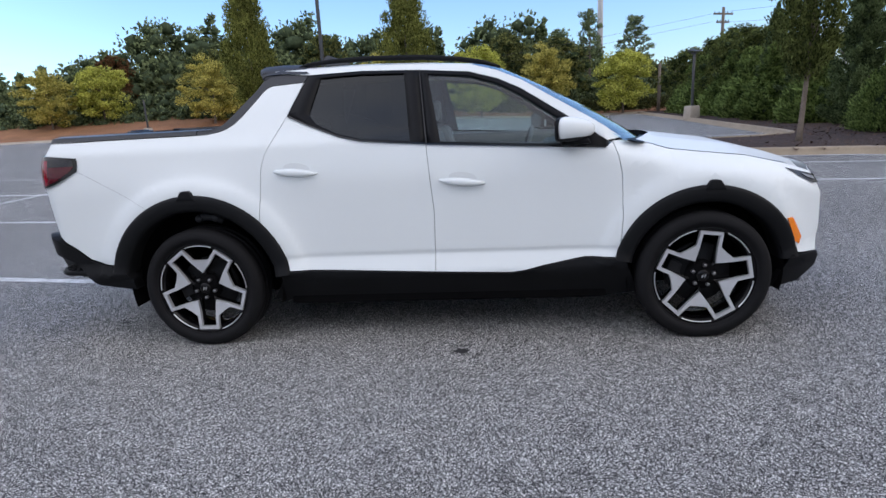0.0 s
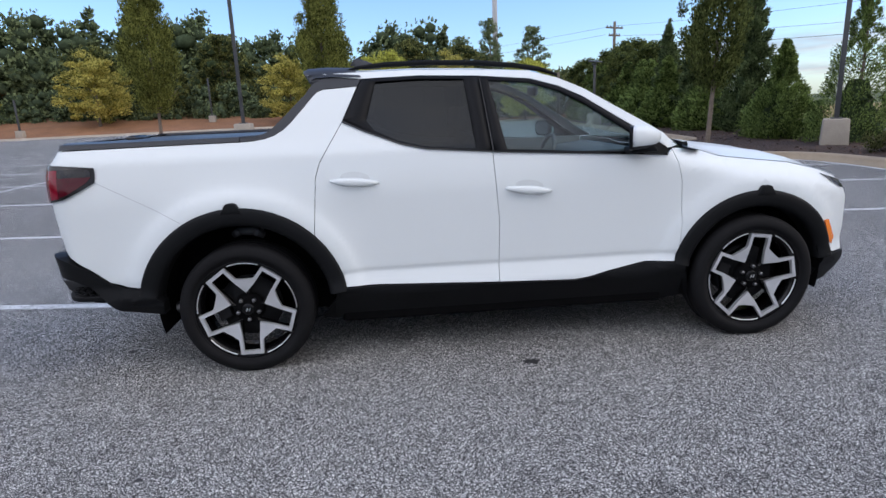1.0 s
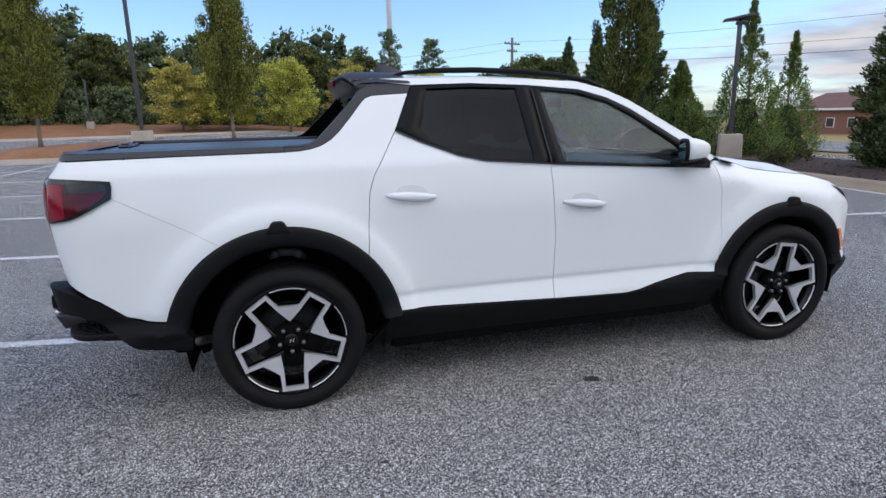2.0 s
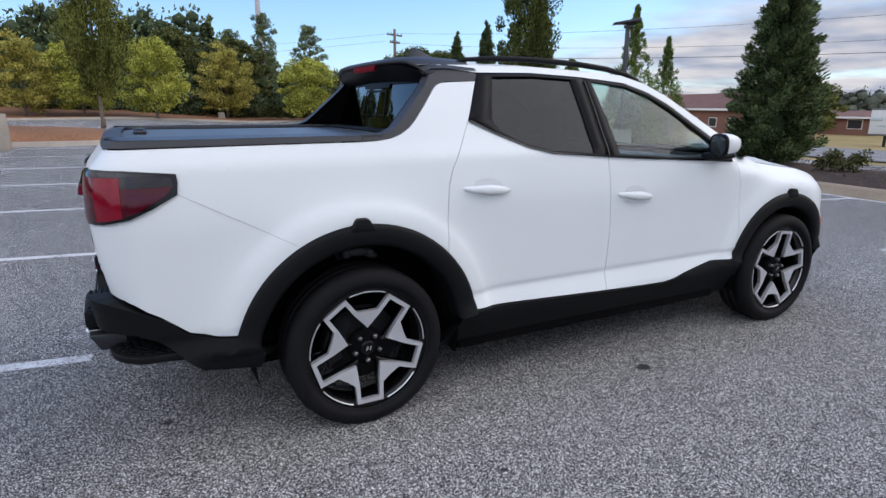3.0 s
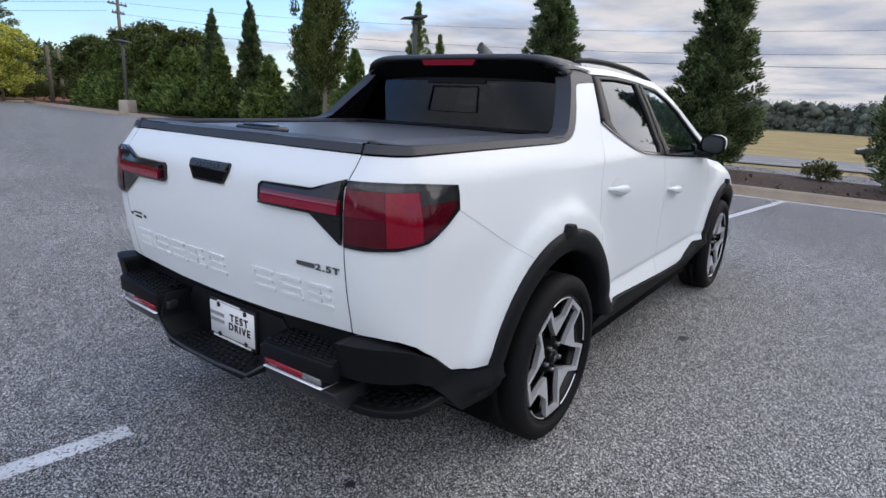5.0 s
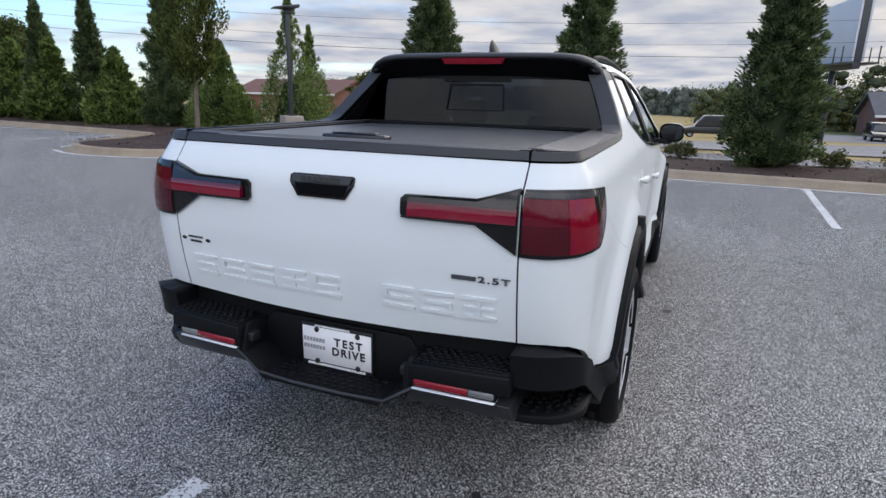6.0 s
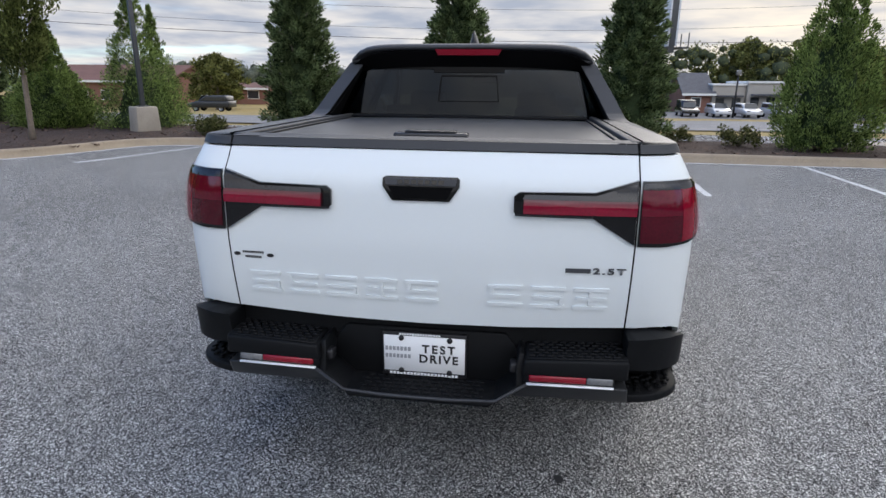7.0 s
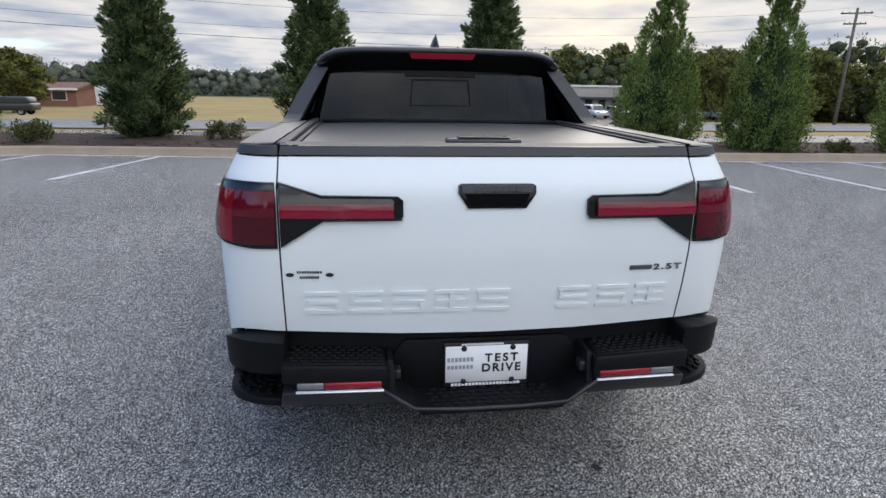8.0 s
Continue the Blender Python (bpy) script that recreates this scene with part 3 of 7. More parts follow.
# ---------------------------------------------------------------- the pickup truck
truck = thing("pickup_truck", "white four-door pickup truck with black plastic cladding, parked on the asphalt", "pickup truck")

SECTION = [(0.2, 0.78), (0.30, 0.838), (0.43, 0.918), (0.545, 0.880), (0.565, 0.888), (0.75, 0.893), (1.0, 0.898), (1.10, 0.888), (1.222, 0.868), (1.245, 0.857), (1.30, 0.826), (1.45, 0.755), (1.60, 0.675), (1.7, 0.60)]
HOOD_SEAM = [(2.5, 1.17), (2.7, 1.14), (2.82, 1.10), (3.0, 1.075), (3.24, 1.045), (3.46, 0.99), (3.7, 0.91)]
ARCHES = ((-0.004, 0.377, 0.584, 0.482), (3.018, 0.378, 0.524, 0.424))


def half_width(x, z):
    """Half the body's width at a station and a height."""
    blur = 0.005 if z < 0.7 else 0.016 if z < 1.19 else 0.007
    w = sum(table(SECTION, z + k * blur) for k in (-2, -1, 0, 1, 2)) / 5
    w -= 0.012 * min(1.0, max(0.0, (-0.2 - x) / 0.75)) ** 2
    f = max(0.0, x - 3.3)
    w -= 0.9 * f * f
    if x > 2.45:
        over = max(0.0, z - (table(HOOD_SEAM, x) - 0.12))
        w -= min(1.0, (x - 2.45) / 0.15) * 6.5 * over * over
    for cx, cz, ro, _ in ARCHES:
        r = math.hypot(x - cx, z - cz)
        if z > 0.45:
            w += (0.036 if cx < 1 else 0.024) * math.exp(-((r - ro + 0.03) / 0.13) ** 2)
            w += 0.010 / (1 + math.exp((r - ro - 0.085) / 0.006))
    return w


REAR = [(0.5, 1.00), (0.66, 1.020), (0.76, 1.040), (0.86, 1.058), (0.93, 1.066), (1.0, 1.072), (1.15, 1.068), (1.215, 1.060), (1.24, 1.036), (1.30, 0.992), (1.34, 0.975)]


def rear_x(y, z):
    return -sum(table(REAR, z + k * 0.006) for k in (-2, -1, 0, 1, 2)) / 5 + 0.055 * y * y


CORNER_X, CORNER_ARC = -0.88, 0.23


def side_map(sgn):
    """Side surface: u is the station along the body; past CORNER_X it runs on round the rear corner to the tailgate joint."""
    def f(u, v, o):
        if u >= CORNER_X:
            return Vector((u, sgn * (half_width(u, v) + o), v))
        a = min(1.0, (CORNER_X - u) / CORNER_ARC) * math.pi / 2
        w0 = half_width(CORNER_X, v) - 0.012 * (1 - math.cos(a))
        x = CORNER_X - (CORNER_X - rear_x(0.676, v) + o) * math.sin(a)
        return Vector((x, sgn * (w0 - (w0 - 0.678) * (1 - math.cos(a)) + o * math.cos(a)), v))
    return f


def plan_y(x, z):
    """Half width at a station, round the rear corner too."""
    if x >= CORNER_X:
        return half_width(x, z)
    a = math.asin(min(1.0, (CORNER_X - x) / (CORNER_X - rear_x(0.676, z))))
    w0 = half_width(CORNER_X, z) - 0.012 * (1 - math.cos(a))
    return w0 - (w0 - 0.678) * (1 - math.cos(a))


def rear_map(u, v, o):
    return Vector((rear_x(u, v) - o, u, v))


def inset(poly, d):
    area = sum(a[0] * b[1] - b[0] * a[1] for a, b in zip(poly, poly[1:] + poly[:1]))
    s = 1 if area > 0 else -1
    out = []
    for i, p in enumerate(poly):
        a, b = poly[i - 1], poly[(i + 1) % len(poly)]
        d1, d2 = (Vector(p) - Vector(a)).normalized(), (Vector(b) - Vector(p)).normalized()
        n1, n2 = Vector((-d1.y, d1.x)) * s, Vector((-d2.y, d2.x)) * s
        m = (n1 + n2)
        m = m / max(0.35, m.dot(n1)) if m.length > 1e-6 else n1
        out.append((p[0] + m.x * d, p[1] + m.y * d))
    return out


def panel_bm(poly, fmap, step=0.04, gap=0.0018, rim=0.018, lift=0.0, folds=()):
    """A curved sheet-metal panel: its outline cut fine, laid on the body's surface, with turned-in edges."""
    pts = inset(poly, gap) if gap else poly
    bm = bmesh.new()
    bm.faces.new([bm.verts.new((u, v, 0)) for u, v in pts])
    bmesh.ops.triangulate(bm, faces=bm.faces[:])
    for k in (0, 1):
        lo, hi = min(p[k] for p in pts), max(p[k] for p in pts)
        n = int((hi - lo) / step)
        for i in range(1, n + 1):
            c = lo + i * (hi - lo) / (n + 1)
            no = Vector((1, 0, 0)) if k == 0 else Vector((0, 1, 0))
            bmesh.ops.bisect_plane(bm, geom=bm.verts[:] + bm.edges[:] + bm.faces[:], plane_co=no * c, plane_no=no, dist=1e-5)
    for c in folds:
        bmesh.ops.bisect_plane(bm, geom=bm.verts[:] + bm.edges[:] + bm.faces[:], plane_co=(0, c, 0), plane_no=(0, 1, 0), dist=1e-5)
    edge = [e for e in bm.edges if len(e.link_faces) == 1]
    where = {v: (v.co.x, v.co.y, lift) for v in bm.verts}
    if rim:
        old = {}
        res = bmesh.ops.extrude_edge_only(bm, edges=edge)
        for e in edge:
            e.smooth = False
        for v in [g for g in res["geom"] if isinstance(g, bmesh.types.BMVert)]:
            where[v] = (v.co.x, v.co.y, lift - rim)
    for v, (a, b, o) in where.items():
        v.co = fmap(a, b, o)
    return bm


def ring_bm(outer, inner, fmap, lift=0.0, rim=0.02, n=72):
    """A frame between two outlines, laid on the body's surface, with turned-in edges."""
    po, pi = outer + outer[:1], inner + inner[:1]
    k = max(4, n // len(outer))
    A, B = [], []
    for i in range(len(outer)):
        for j in range(k):
            t = j / k
            A.append((po[i][0] + (po[i + 1][0] - po[i][0]) * t, po[i][1] + (po[i + 1][1] - po[i][1]) * t))
            B.append((pi[i][0] + (pi[i + 1][0] - pi[i][0]) * t, pi[i][1] + (pi[i + 1][1] - pi[i][1]) * t))
    bm = bmesh.new()
    rows = [[bm.verts.new(fmap(*A[i], lift - rim)), bm.verts.new(fmap(*A[i], lift)),
             bm.verts.new(fmap((A[i][0] + B[i][0]) / 2, (A[i][1] + B[i][1]) / 2, lift)), bm.verts.new(fmap(*B[i], lift)), bm.verts.new(fmap(*B[i], lift - rim))] for i in range(len(A))]
    for i in range(len(A)):
        p, q = rows[i], rows[(i + 1) % len(A)]
        for j in range(4):
            bm.faces.new((p[j], p[j + 1], q[j + 1], q[j]))
    sharp_by_angle(bm, 40)
    return bm


def arc(cx, cz, r, a0, a1, n):
    return [(cx + r * math.cos(radians(a0 + (a1 - a0) * i / n)), cz + r * math.sin(radians(a0 + (a1 - a0) * i / n))) for i in range(n + 1)]


# outlines of the side panels as (x, z)
SEAM_C = [(0.600, 1.390), (0.54, 1.292), (0.468, 1.175), (0.440, 1.09), (0.425, 0.93), (0.412, 0.76)]
BELT_R = [(0.600, 1.390), (0.73, 1.331), (0.92, 1.257), (1.06, 1.226), (1.436, 1.194)]
P_REAR_DOOR = BELT_R + [(1.450, 1.0), (1.466, 0.80), (1.456, 0.437), (0.512, 0.476), (0.455, 0.62)] + SEAM_C[:0:-1]
P_FRONT_DOOR = [(1.436, 1.194), (2.46, 1.13), (2.495, 1.159), (2.525, 1.08), (2.547, 0.97), (2.552, 0.74), (2.543, 0.61), (2.528, 0.498), (2.34, 0.502), (2.10, 0.458), (2.00, 0.434), (1.91, 0.421), (1.456, 0.437), (1.466, 0.80), (1.450, 1.0)]
SAIL_IN = [(0.04, 1.305), (0.11, 1.308), (0.175, 1.317), (0.228, 1.334), (0.275, 1.361), (0.318, 1.399), (0.382, 1.468), (0.446, 1.541), (0.468, 1.560), (0.50, 1.572), (0.695, 1.583)]
REAR_LOW = [(-0.505, 0.530), (-0.65, 0.542), (-0.74, 0.567), (-0.84, 0.648), (-0.93, 0.705), (-0.98, 0.724), (-1.04, 0.731), (-1.11, 0.727)]
P_QUARTER = SEAM_C + arc(-0.004, 0.377, 0.505, 46, 161, 22) + REAR_LOW + [(-1.11, 1.0), (-1.11, 1.295), (-0.5, 1.302)] + SAIL_IN
P_SAIL = SAIL_IN + [(0.716, 1.621), (0.52, 1.640), (0.44, 1.605), (0.40, 1.552), (0.32, 1.473), (0.25, 1.405), (0.205, 1.364), (0.165, 1.345), (0.12, 1.338), (0.04, 1.336)]
P_CAP = [(-1.11, 1.299), (-0.5, 1.304), (0.04, 1.307), (0.04, 1.335), (-0.5, 1.333), (-1.11, 1.329)]
P_ROOFSIDE = [(0.52, 1.642), (0.716, 1.624), (1.05, 1.631), (1.39, 1.617), (1.695, 1.590), (1.86, 1.541), (1.99, 1.479), (2.175, 1.358), (2.33, 1.257), (2.464, 1.165), (2.56, 1.176), (2.36, 1.308), (2.175, 1.420), (2.0, 1.528), (1.86, 1.591), (1.70, 1.637), (1.4, 1.655), (1.05, 1.668), (0.7, 1.665), (0.5, 1.660)]
P_FENDER = [(2.495, 1.162), (2.525, 1.08), (2.547, 0.97), (2.552, 0.74), (2.543, 0.61), (2.538, 0.525)] + arc(3.018, 0.378, 0.500, 163.5, 16, 24) + [(3.53, 0.486), (3.68, 0.47), (3.70, 0.60), (3.69, 0.80), (3.64, 0.93), (3.46, 0.988), (3.24, 1.043), (3.0, 1.073), (2.82, 1.098), (2.7, 1.138), (2.56, 1.160)]
P_SILL = [(0.40, 0.26), (0.50, 0.40), (0.512, 0.474), (1.456, 0.435), (1.91, 0.419), (2.00, 0.432), (2.10, 0.456), (2.34, 0.500), (2.56, 0.495), (2.60, 0.40), (2.66, 0.26), (2.5, 0.23), (0.6, 0.23)]
P_FRONTLOW = [(3.40, 0.256), (3.46, 0.40), (3.49, 0.482), (3.69, 0.468), (3.69, 0.37), (3.60, 0.277)]
P_BUMPSIDE = [(a, b - 0.004) for a, b in REAR_LOW] + [(-1.11, 0.605), (-1.0, 0.600), (-0.92, 0.590), (-0.86, 0.555), (-0.80, 0.50), (-0.76, 0.455), (-0.70, 0.405), (-0.47, 0.362), (-0.455, 0.44)]
G_FRAME_R = [(0.602, 1.392), (0.718, 1.619), (1.05, 1.627), (1.398, 1.612), (1.437, 1.196), (1.06, 1.228), (0.92, 1.260), (0.73, 1.334)]
G_PANE_R = [(0.735, 1.39), (0.797, 1.602), (1.05, 1.610), (1.307, 1.601), (1.345, 1.214), (1.06, 1.238), (0.90, 1.278), (0.78, 1.335)]
G_FRAME_F = [(1.402, 1.612), (1.695, 1.587), (1.86, 1.538), (1.99, 1.476), (2.175, 1.355), (2.33, 1.254), (2.458, 1.168), (2.455, 1.133), (1.95, 1.160), (1.440, 1.196)]
G_PANE_F = [(1.450, 1.588), (1.69, 1.564), (1.86, 1.509), (1.99, 1.438), (2.10, 1.362), (2.20, 1.294), (2.27, 1.240), (2.265, 1.158), (1.95, 1.173), (1.520, 1.203)]
LAMP_SIDE = [(-1.107, 1.022), (-1.107, 1.09), (-1.107, 1.16), (-1.104, 1.224), (-1.0, 1.226), (-0.914, 1.224), (-0.78, 1.211), (-0.731, 1.206), (-0.727, 1.18), (-0.733, 1.128), (-0.82, 1.082), (-0.90, 1.045), (-0.98, 1.027), (-1.05, 1.021)]


def bump_map(f):
    """The bumper's end swells out behind the body's corner."""
    def g(u, v, o):
        k = min(1.0, max(0.0, (-0.82 - u) / 0.25))
        return f(u, v, o) - Vector(((0.070 if o > 0 else 0.018) * k * k * (3 - 2 * k), 0, 0))
    return g


# heights of the tight fold low on the doors
FOLDS = (0.535, 0.541, 0.547, 0.553, 0.559, 0.565, 0.571)


def side_parts(sgn):
    f = side_map(sgn)
    part("quarter_panel", panel_bm(P_QUARTER, f, step=0.026), M_PAINT, truck, "white rear quarter panel beside the bed")
    rd = part("rear_door", panel_bm(P_REAR_DOOR, f, step=0.021, folds=FOLDS), M_PAINT, truck, "white rear passenger door")
    fd = part("front_door", panel_bm(P_FRONT_DOOR, f, step=0.021, folds=FOLDS), M_PAINT, truck, "white front passenger door")
    part("front_fender", panel_bm(P_FENDER, f), M_PAINT, truck, "white front wing over the wheel")
    part("roof_side", panel_bm(P_ROOFSIDE, f, step=0.03), M_PAINT, truck, "white roof rail and windscreen pillar")
    part("pillar_trim", panel_bm([(a, b - 0.004) for a, b in P_ROOFSIDE], f, step=0.06, rim=0.0, lift=-0.022), M_SEAT, truck, "dark inner pillar trim")
    part("sail_panel", panel_bm(P_SAIL, f, step=0.03, rim=0.082), M_CAP, truck, "matt black sail panel beside the rear window")
    part("bed_rail_cap", panel_bm(P_CAP, f, step=0.026, lift=0.004, rim=0.03), M_CAP, truck, "matt black cap along the bed's edge")
    part("sill_cladding", panel_bm(P_SILL, f, lift=0.012, rim=0.05), M_PLASTIC, truck, "black plastic sill cladding")
    part("front_lower_cladding", panel_bm(P_FRONTLOW, f, lift=0.012, rim=0.05), M_PLASTIC, truck)
    part("bumper_side", panel_bm(P_BUMPSIDE, bump_map(f), step=0.022, lift=0.014, rim=0.09), M_PLASTIC, truck, "black plastic end of the rear bumper")
    # window frames and panes
    part("window_frame", ring_bm(G_FRAME_R, G_PANE_R, f, lift=0.004), M_SURROUND, rd, "satin black window surround")
    part("window_frame", ring_bm(G_FRAME_F, G_PANE_F, f, lift=0.004), M_SURROUND, fd, "satin black window surround")
    for outline, door, glass, label in ((G_PANE_R, rd, M_GLASS_D, "dark privacy glass"), (G_PANE_F, fd, M_GLASS_F, "lightly tinted glass")):
        pane = part("window_pane", panel_bm(outline, f, gap=-0.006, rim=0.0, lift=-0.006), glass, door, label)
        pane.visible_shadow = False
    # slim division strips on the pillar
    part("pillar_strip", panel_bm([(1.398, 1.600), (1.404, 1.600), (1.444, 1.20), (1.436, 1.20)], f, gap=0, rim=0.006, lift=0.0085), M_INK, fd)
    # belt moulding under the glass
    part("belt_strip", panel_bm([(0.605, 1.386), (0.73, 1.330), (0.92, 1.256), (1.06, 1.224), (1.436, 1.192), (1.436, 1.200), (1.06, 1.232), (0.92, 1.264), (0.73, 1.338), (0.608, 1.396)], f, gap=0, rim=0.008, lift=0.009), M_GLOSS, rd)
    part("belt_strip", panel_bm([(1.440, 1.190), (2.455, 1.127), (2.455, 1.136), (1.440, 1.199)], f, gap=0, rim=0.008, lift=0.009), M_GLOSS, fd)
    # door handles: a thin disc in darkened white for the cup's shade, and a bowed grip
    for door, hx, hz, slope in ((rd, 0.652, 1.070, -0.075), (fd, 1.637, 0.977, -0.10)):
        cup = [(hx + 0.082 * math.cos(a) + 0.005, hz + 0.014 + 0.036 * math.sin(a) + slope * 0.082 * math.cos(a)) for a in [2 * math.pi * k / 20 for k in range(20)]]
        part("handle_cup", panel_bm(cup, f, step=0.03, gap=0, rim=0.004, lift=0.0015), mat("cup_shade_white", (0.62, 0.65, 0.66), rough=0.4, var=0.03), door)
        bm = bmesh.new()
        rows = []
        for i in range(15):
            u = -1 + 2 * i / 14
            x = hx + 0.135 * u
            z = hz + slope * 0.135 * u - 0.006
            out = 0.040 * (1 - abs(u) ** 4) + 0.002
            tall = 0.0265 * (1 - 0.72 * abs(u) ** 1.8)
            w = half_width(x, z)
            rows.append([bm.verts.new((x, sgn * (w + o), z + h)) for o, h in ((out - 0.012, tall), (out, tall * 0.45), (out, -tall * 0.45), (out - 0.012, -tall))])
        for r0, r1 in zip(rows, rows[1:]):
            for k in range(4):
                bm.faces.new((r0[k], r0[(k + 1) % 4], r1[(k + 1) % 4], r1[k]))
        bm.faces.new(rows[0])
        bm.faces.new(rows[-1][::-1])
        part("door_handle", bm, M_PAINT, door, "white pull handle")
    # wheel arch trims with the square tab on top
    for (cx, cz, ro, ri), a0, a1, tab_x in ((ARCHES[0], 8, 168, -0.018), (ARCHES[1], 10, 168, 3.040)):
        n = 40
        bm = bmesh.new()
        rows = []
        for i in range(n + 1):
            a = radians(a0 + (a1 - a0) * i / n)
            c, s = math.cos(a), math.sin(a)
            r_out = ro
            prof = ((r_out, -0.004), (r_out - 0.003, 0.026), (r_out - 0.018, 0.036), (ri + 0.03, 0.036), (ri + 0.008, 0.026), (ri, 0.006), (ri, -0.10))
            rows.append([bm.verts.new((cx + r * c, sgn * (half_width(cx + r_out * c, max(0.30, cz + r_out * s)) - 0.026 * math.exp(-(0.03 / 0.13) ** 2) + (0.012 if cx < 1 else 0.012) + o), cz + r * s)) for r, o in prof])
        for r0, r1 in zip(rows, rows[1:]):
            for k in range(len(r0) - 1):
                bm.faces.new((r0[k], r0[k + 1], r1[k + 1], r1[k]))
        sharp_by_angle(bm, 55)
        trim = part("wheel_arch_trim", bm, M_PLASTIC, truck, "black plastic wheel arch trim")
        zt = cz + ro
        w = half_width(tab_x, zt) + 0.018
        bm = prism_bm([(tab_x - 0.060, zt - 0.03), (tab_x - 0.044, zt - 0.004), (tab_x - 0.030, zt + 0.020), (tab_x - 0.020, zt + 0.026), (tab_x + 0.020, zt + 0.026), (tab_x + 0.030, zt + 0.020), (tab_x + 0.044, zt - 0.004), (tab_x + 0.060, zt - 0.03)], 1, sgn * (w - 0.03), sgn * (w + 0.010), 0.006)
        part("arch_tab", bm, M_PLASTIC, trim)
        # wheel well liner
        part("wheel_well", lathe_bm([(ri + 0.012, sgn * 0.58), (ri + 0.012, sgn * 0.90)], (cx, cz), 32, radians(-15), radians(195)), M_DARK, truck, "black wheel well liner")
        part("wheel_well", lathe_bm([(0.02, sgn * 0.585), (ri + 0.012, sgn * 0.585)], (cx, cz), 32, radians(-18), radians(198)), M_DARK, truck)
    # amber marker and front corner lamp
    part("amber_marker", panel_bm([(3.450, 0.690), (3.482, 0.694), (3.550, 0.577), (3.540, 0.533), (3.508, 0.553)], f, step=0.02, gap=0, rim=0.014, lift=0.012), M_AMBER, truck, "amber side marker lamp")
    hl = part("headlamp", panel_bm([(3.452, 0.966), (3.66, 0.908), (3.676, 0.862), (3.62, 0.868), (3.55, 0.905)], f, gap=0, rim=0.02, lift=0.006), M_GLOSS, truck, "slim dark headlamp at the front corner")
    part("lens", panel_bm([(3.55, 0.928), (3.645, 0.903), (3.65, 0.884), (3.585, 0.905)], f, gap=0, rim=0.01, lift=0.011), M_CLEARLENS, hl)
    # mud flap behind the rear wheel
    part("mud_flap", prism_bm([(-0.565, 0.47), (-0.485, 0.47), (-0.495, 0.41), (-0.505, 0.378), (-0.518, 0.366), (-0.552, 0.366), (-0.562, 0.41)], 1, sgn * 0.78, sgn * 0.865, 0.008), M_PLASTIC, truck, "black mud flap")


side_parts(-1)
side_parts(1)


# quarter panel crease line from the lamp to the arch
for sgn in (-1, 1):
    part("panel_seam", panel_bm([(-0.735, 1.130), (-0.30, 0.8922), (-0.30, 0.8905), (-0.735, 1.128)], side_map(sgn), gap=0, rim=0.0, lift=0.0015), M_GREYINK, truck)

# roof skin, windscreen and bonnet
ROOF_EDGE = [(0.38, 1.652), (0.5, 1.660), (0.7, 1.665), (1.05, 1.668), (1.4, 1.655), (1.70, 1.632)]


def grid_bm(fn, nu, nv, thick=None):
    bm = bmesh.new()
    g = [[bm.verts.new(fn(i / nu, -1 + 2 * j / nv)) for j in range(nv + 1)] for i in range(nu + 1)]
    for i in range(nu):
        for j in range(nv):
            bm.faces.new((g[i][j], g[i + 1][j], g[i + 1][j + 1], g[i][j + 1]))
    if thick:
        bmesh.ops.recalc_face_normals(bm, faces=bm.faces[:])
        bmesh.ops.solidify(bm, geom=bm.faces[:], thickness=thick)
        sharp_by_angle(bm, 45)
    return bm


def ws_top(v):
    return Vector((1.82 - 0.12 * v * v, 0.655 * v, 1.667 - 0.035 * v * v))


def ws_low(v):
    return Vector((2.80 - 0.24 * v * v, 0.85 * v, 1.14 + 0.02 * v * v))


def roof_pt(u, v):
    x0, x1 = 0.40, 1.82 - 0.12 * v * v
    x = x0 + (x1 - x0) * u
    zr = table(ROOF_EDGE, x)
    return Vector((x, v * half_width(x, zr), zr + 0.036 * (1 - v * v)))


roof = part("roof", grid_bm(roof_pt, 24, 20), M_PAINT, truck, "white roof skin")
ws = part("windscreen", grid_bm(lambda u, v: ws_top(v).lerp(ws_low(v), u) + Vector((0.022, 0, 0.016)) * (4 * u * (1 - u)) * (1 - 0.15 * v * v), 14, 20), M_GLASS_F, truck, "raked windscreen")
ws.visible_shadow = False
part("wiper_cowl", grid_bm(lambda u, v: ws_low(v) + Vector((0.10 * u, 0, -0.025 * u + 0.008)), 3, 16), M_PLASTIC, truck, "black plastic wiper cowl")


def hood_pt(u, v):
    start = ws_low(v) + Vector((0.06, 0, 0))
    x = start.x + (3.79 - 0.22 * abs(v) ** 2.2 - start.x) * u
    zs = table(HOOD_SEAM, x)
    w = half_width(x, zs) - 0.004
    edge = max(0.0, (u - 0.9) / 0.1)
    return Vector((x, v * w, zs + 0.070 * (1 - v * v) * (1 - 0.3 * u) + 0.012 * math.exp(-((abs(v) - 0.62) / 0.10) ** 2) - 0.03 * edge * edge))


part("bonnet", grid_bm(hood_pt, 26, 26), M_PAINT, truck, "white bonnet with two soft ridges")


def front_pt(zlo, zhi, out=0.0, vlim=1.0):
    def fn(u, v):
        v *= vlim
        z = zlo + (zhi - zlo) * u
        x = 3.80 - 0.13 * abs(v) ** 2.6 - 0.10 * max(0.0, 0.5 - z) - 0.25 * max(0.0, z - 0.80) ** 1.5 + out
        return Vector((x, v * (half_width(3.68, z) + 0.001), z))
    return fn


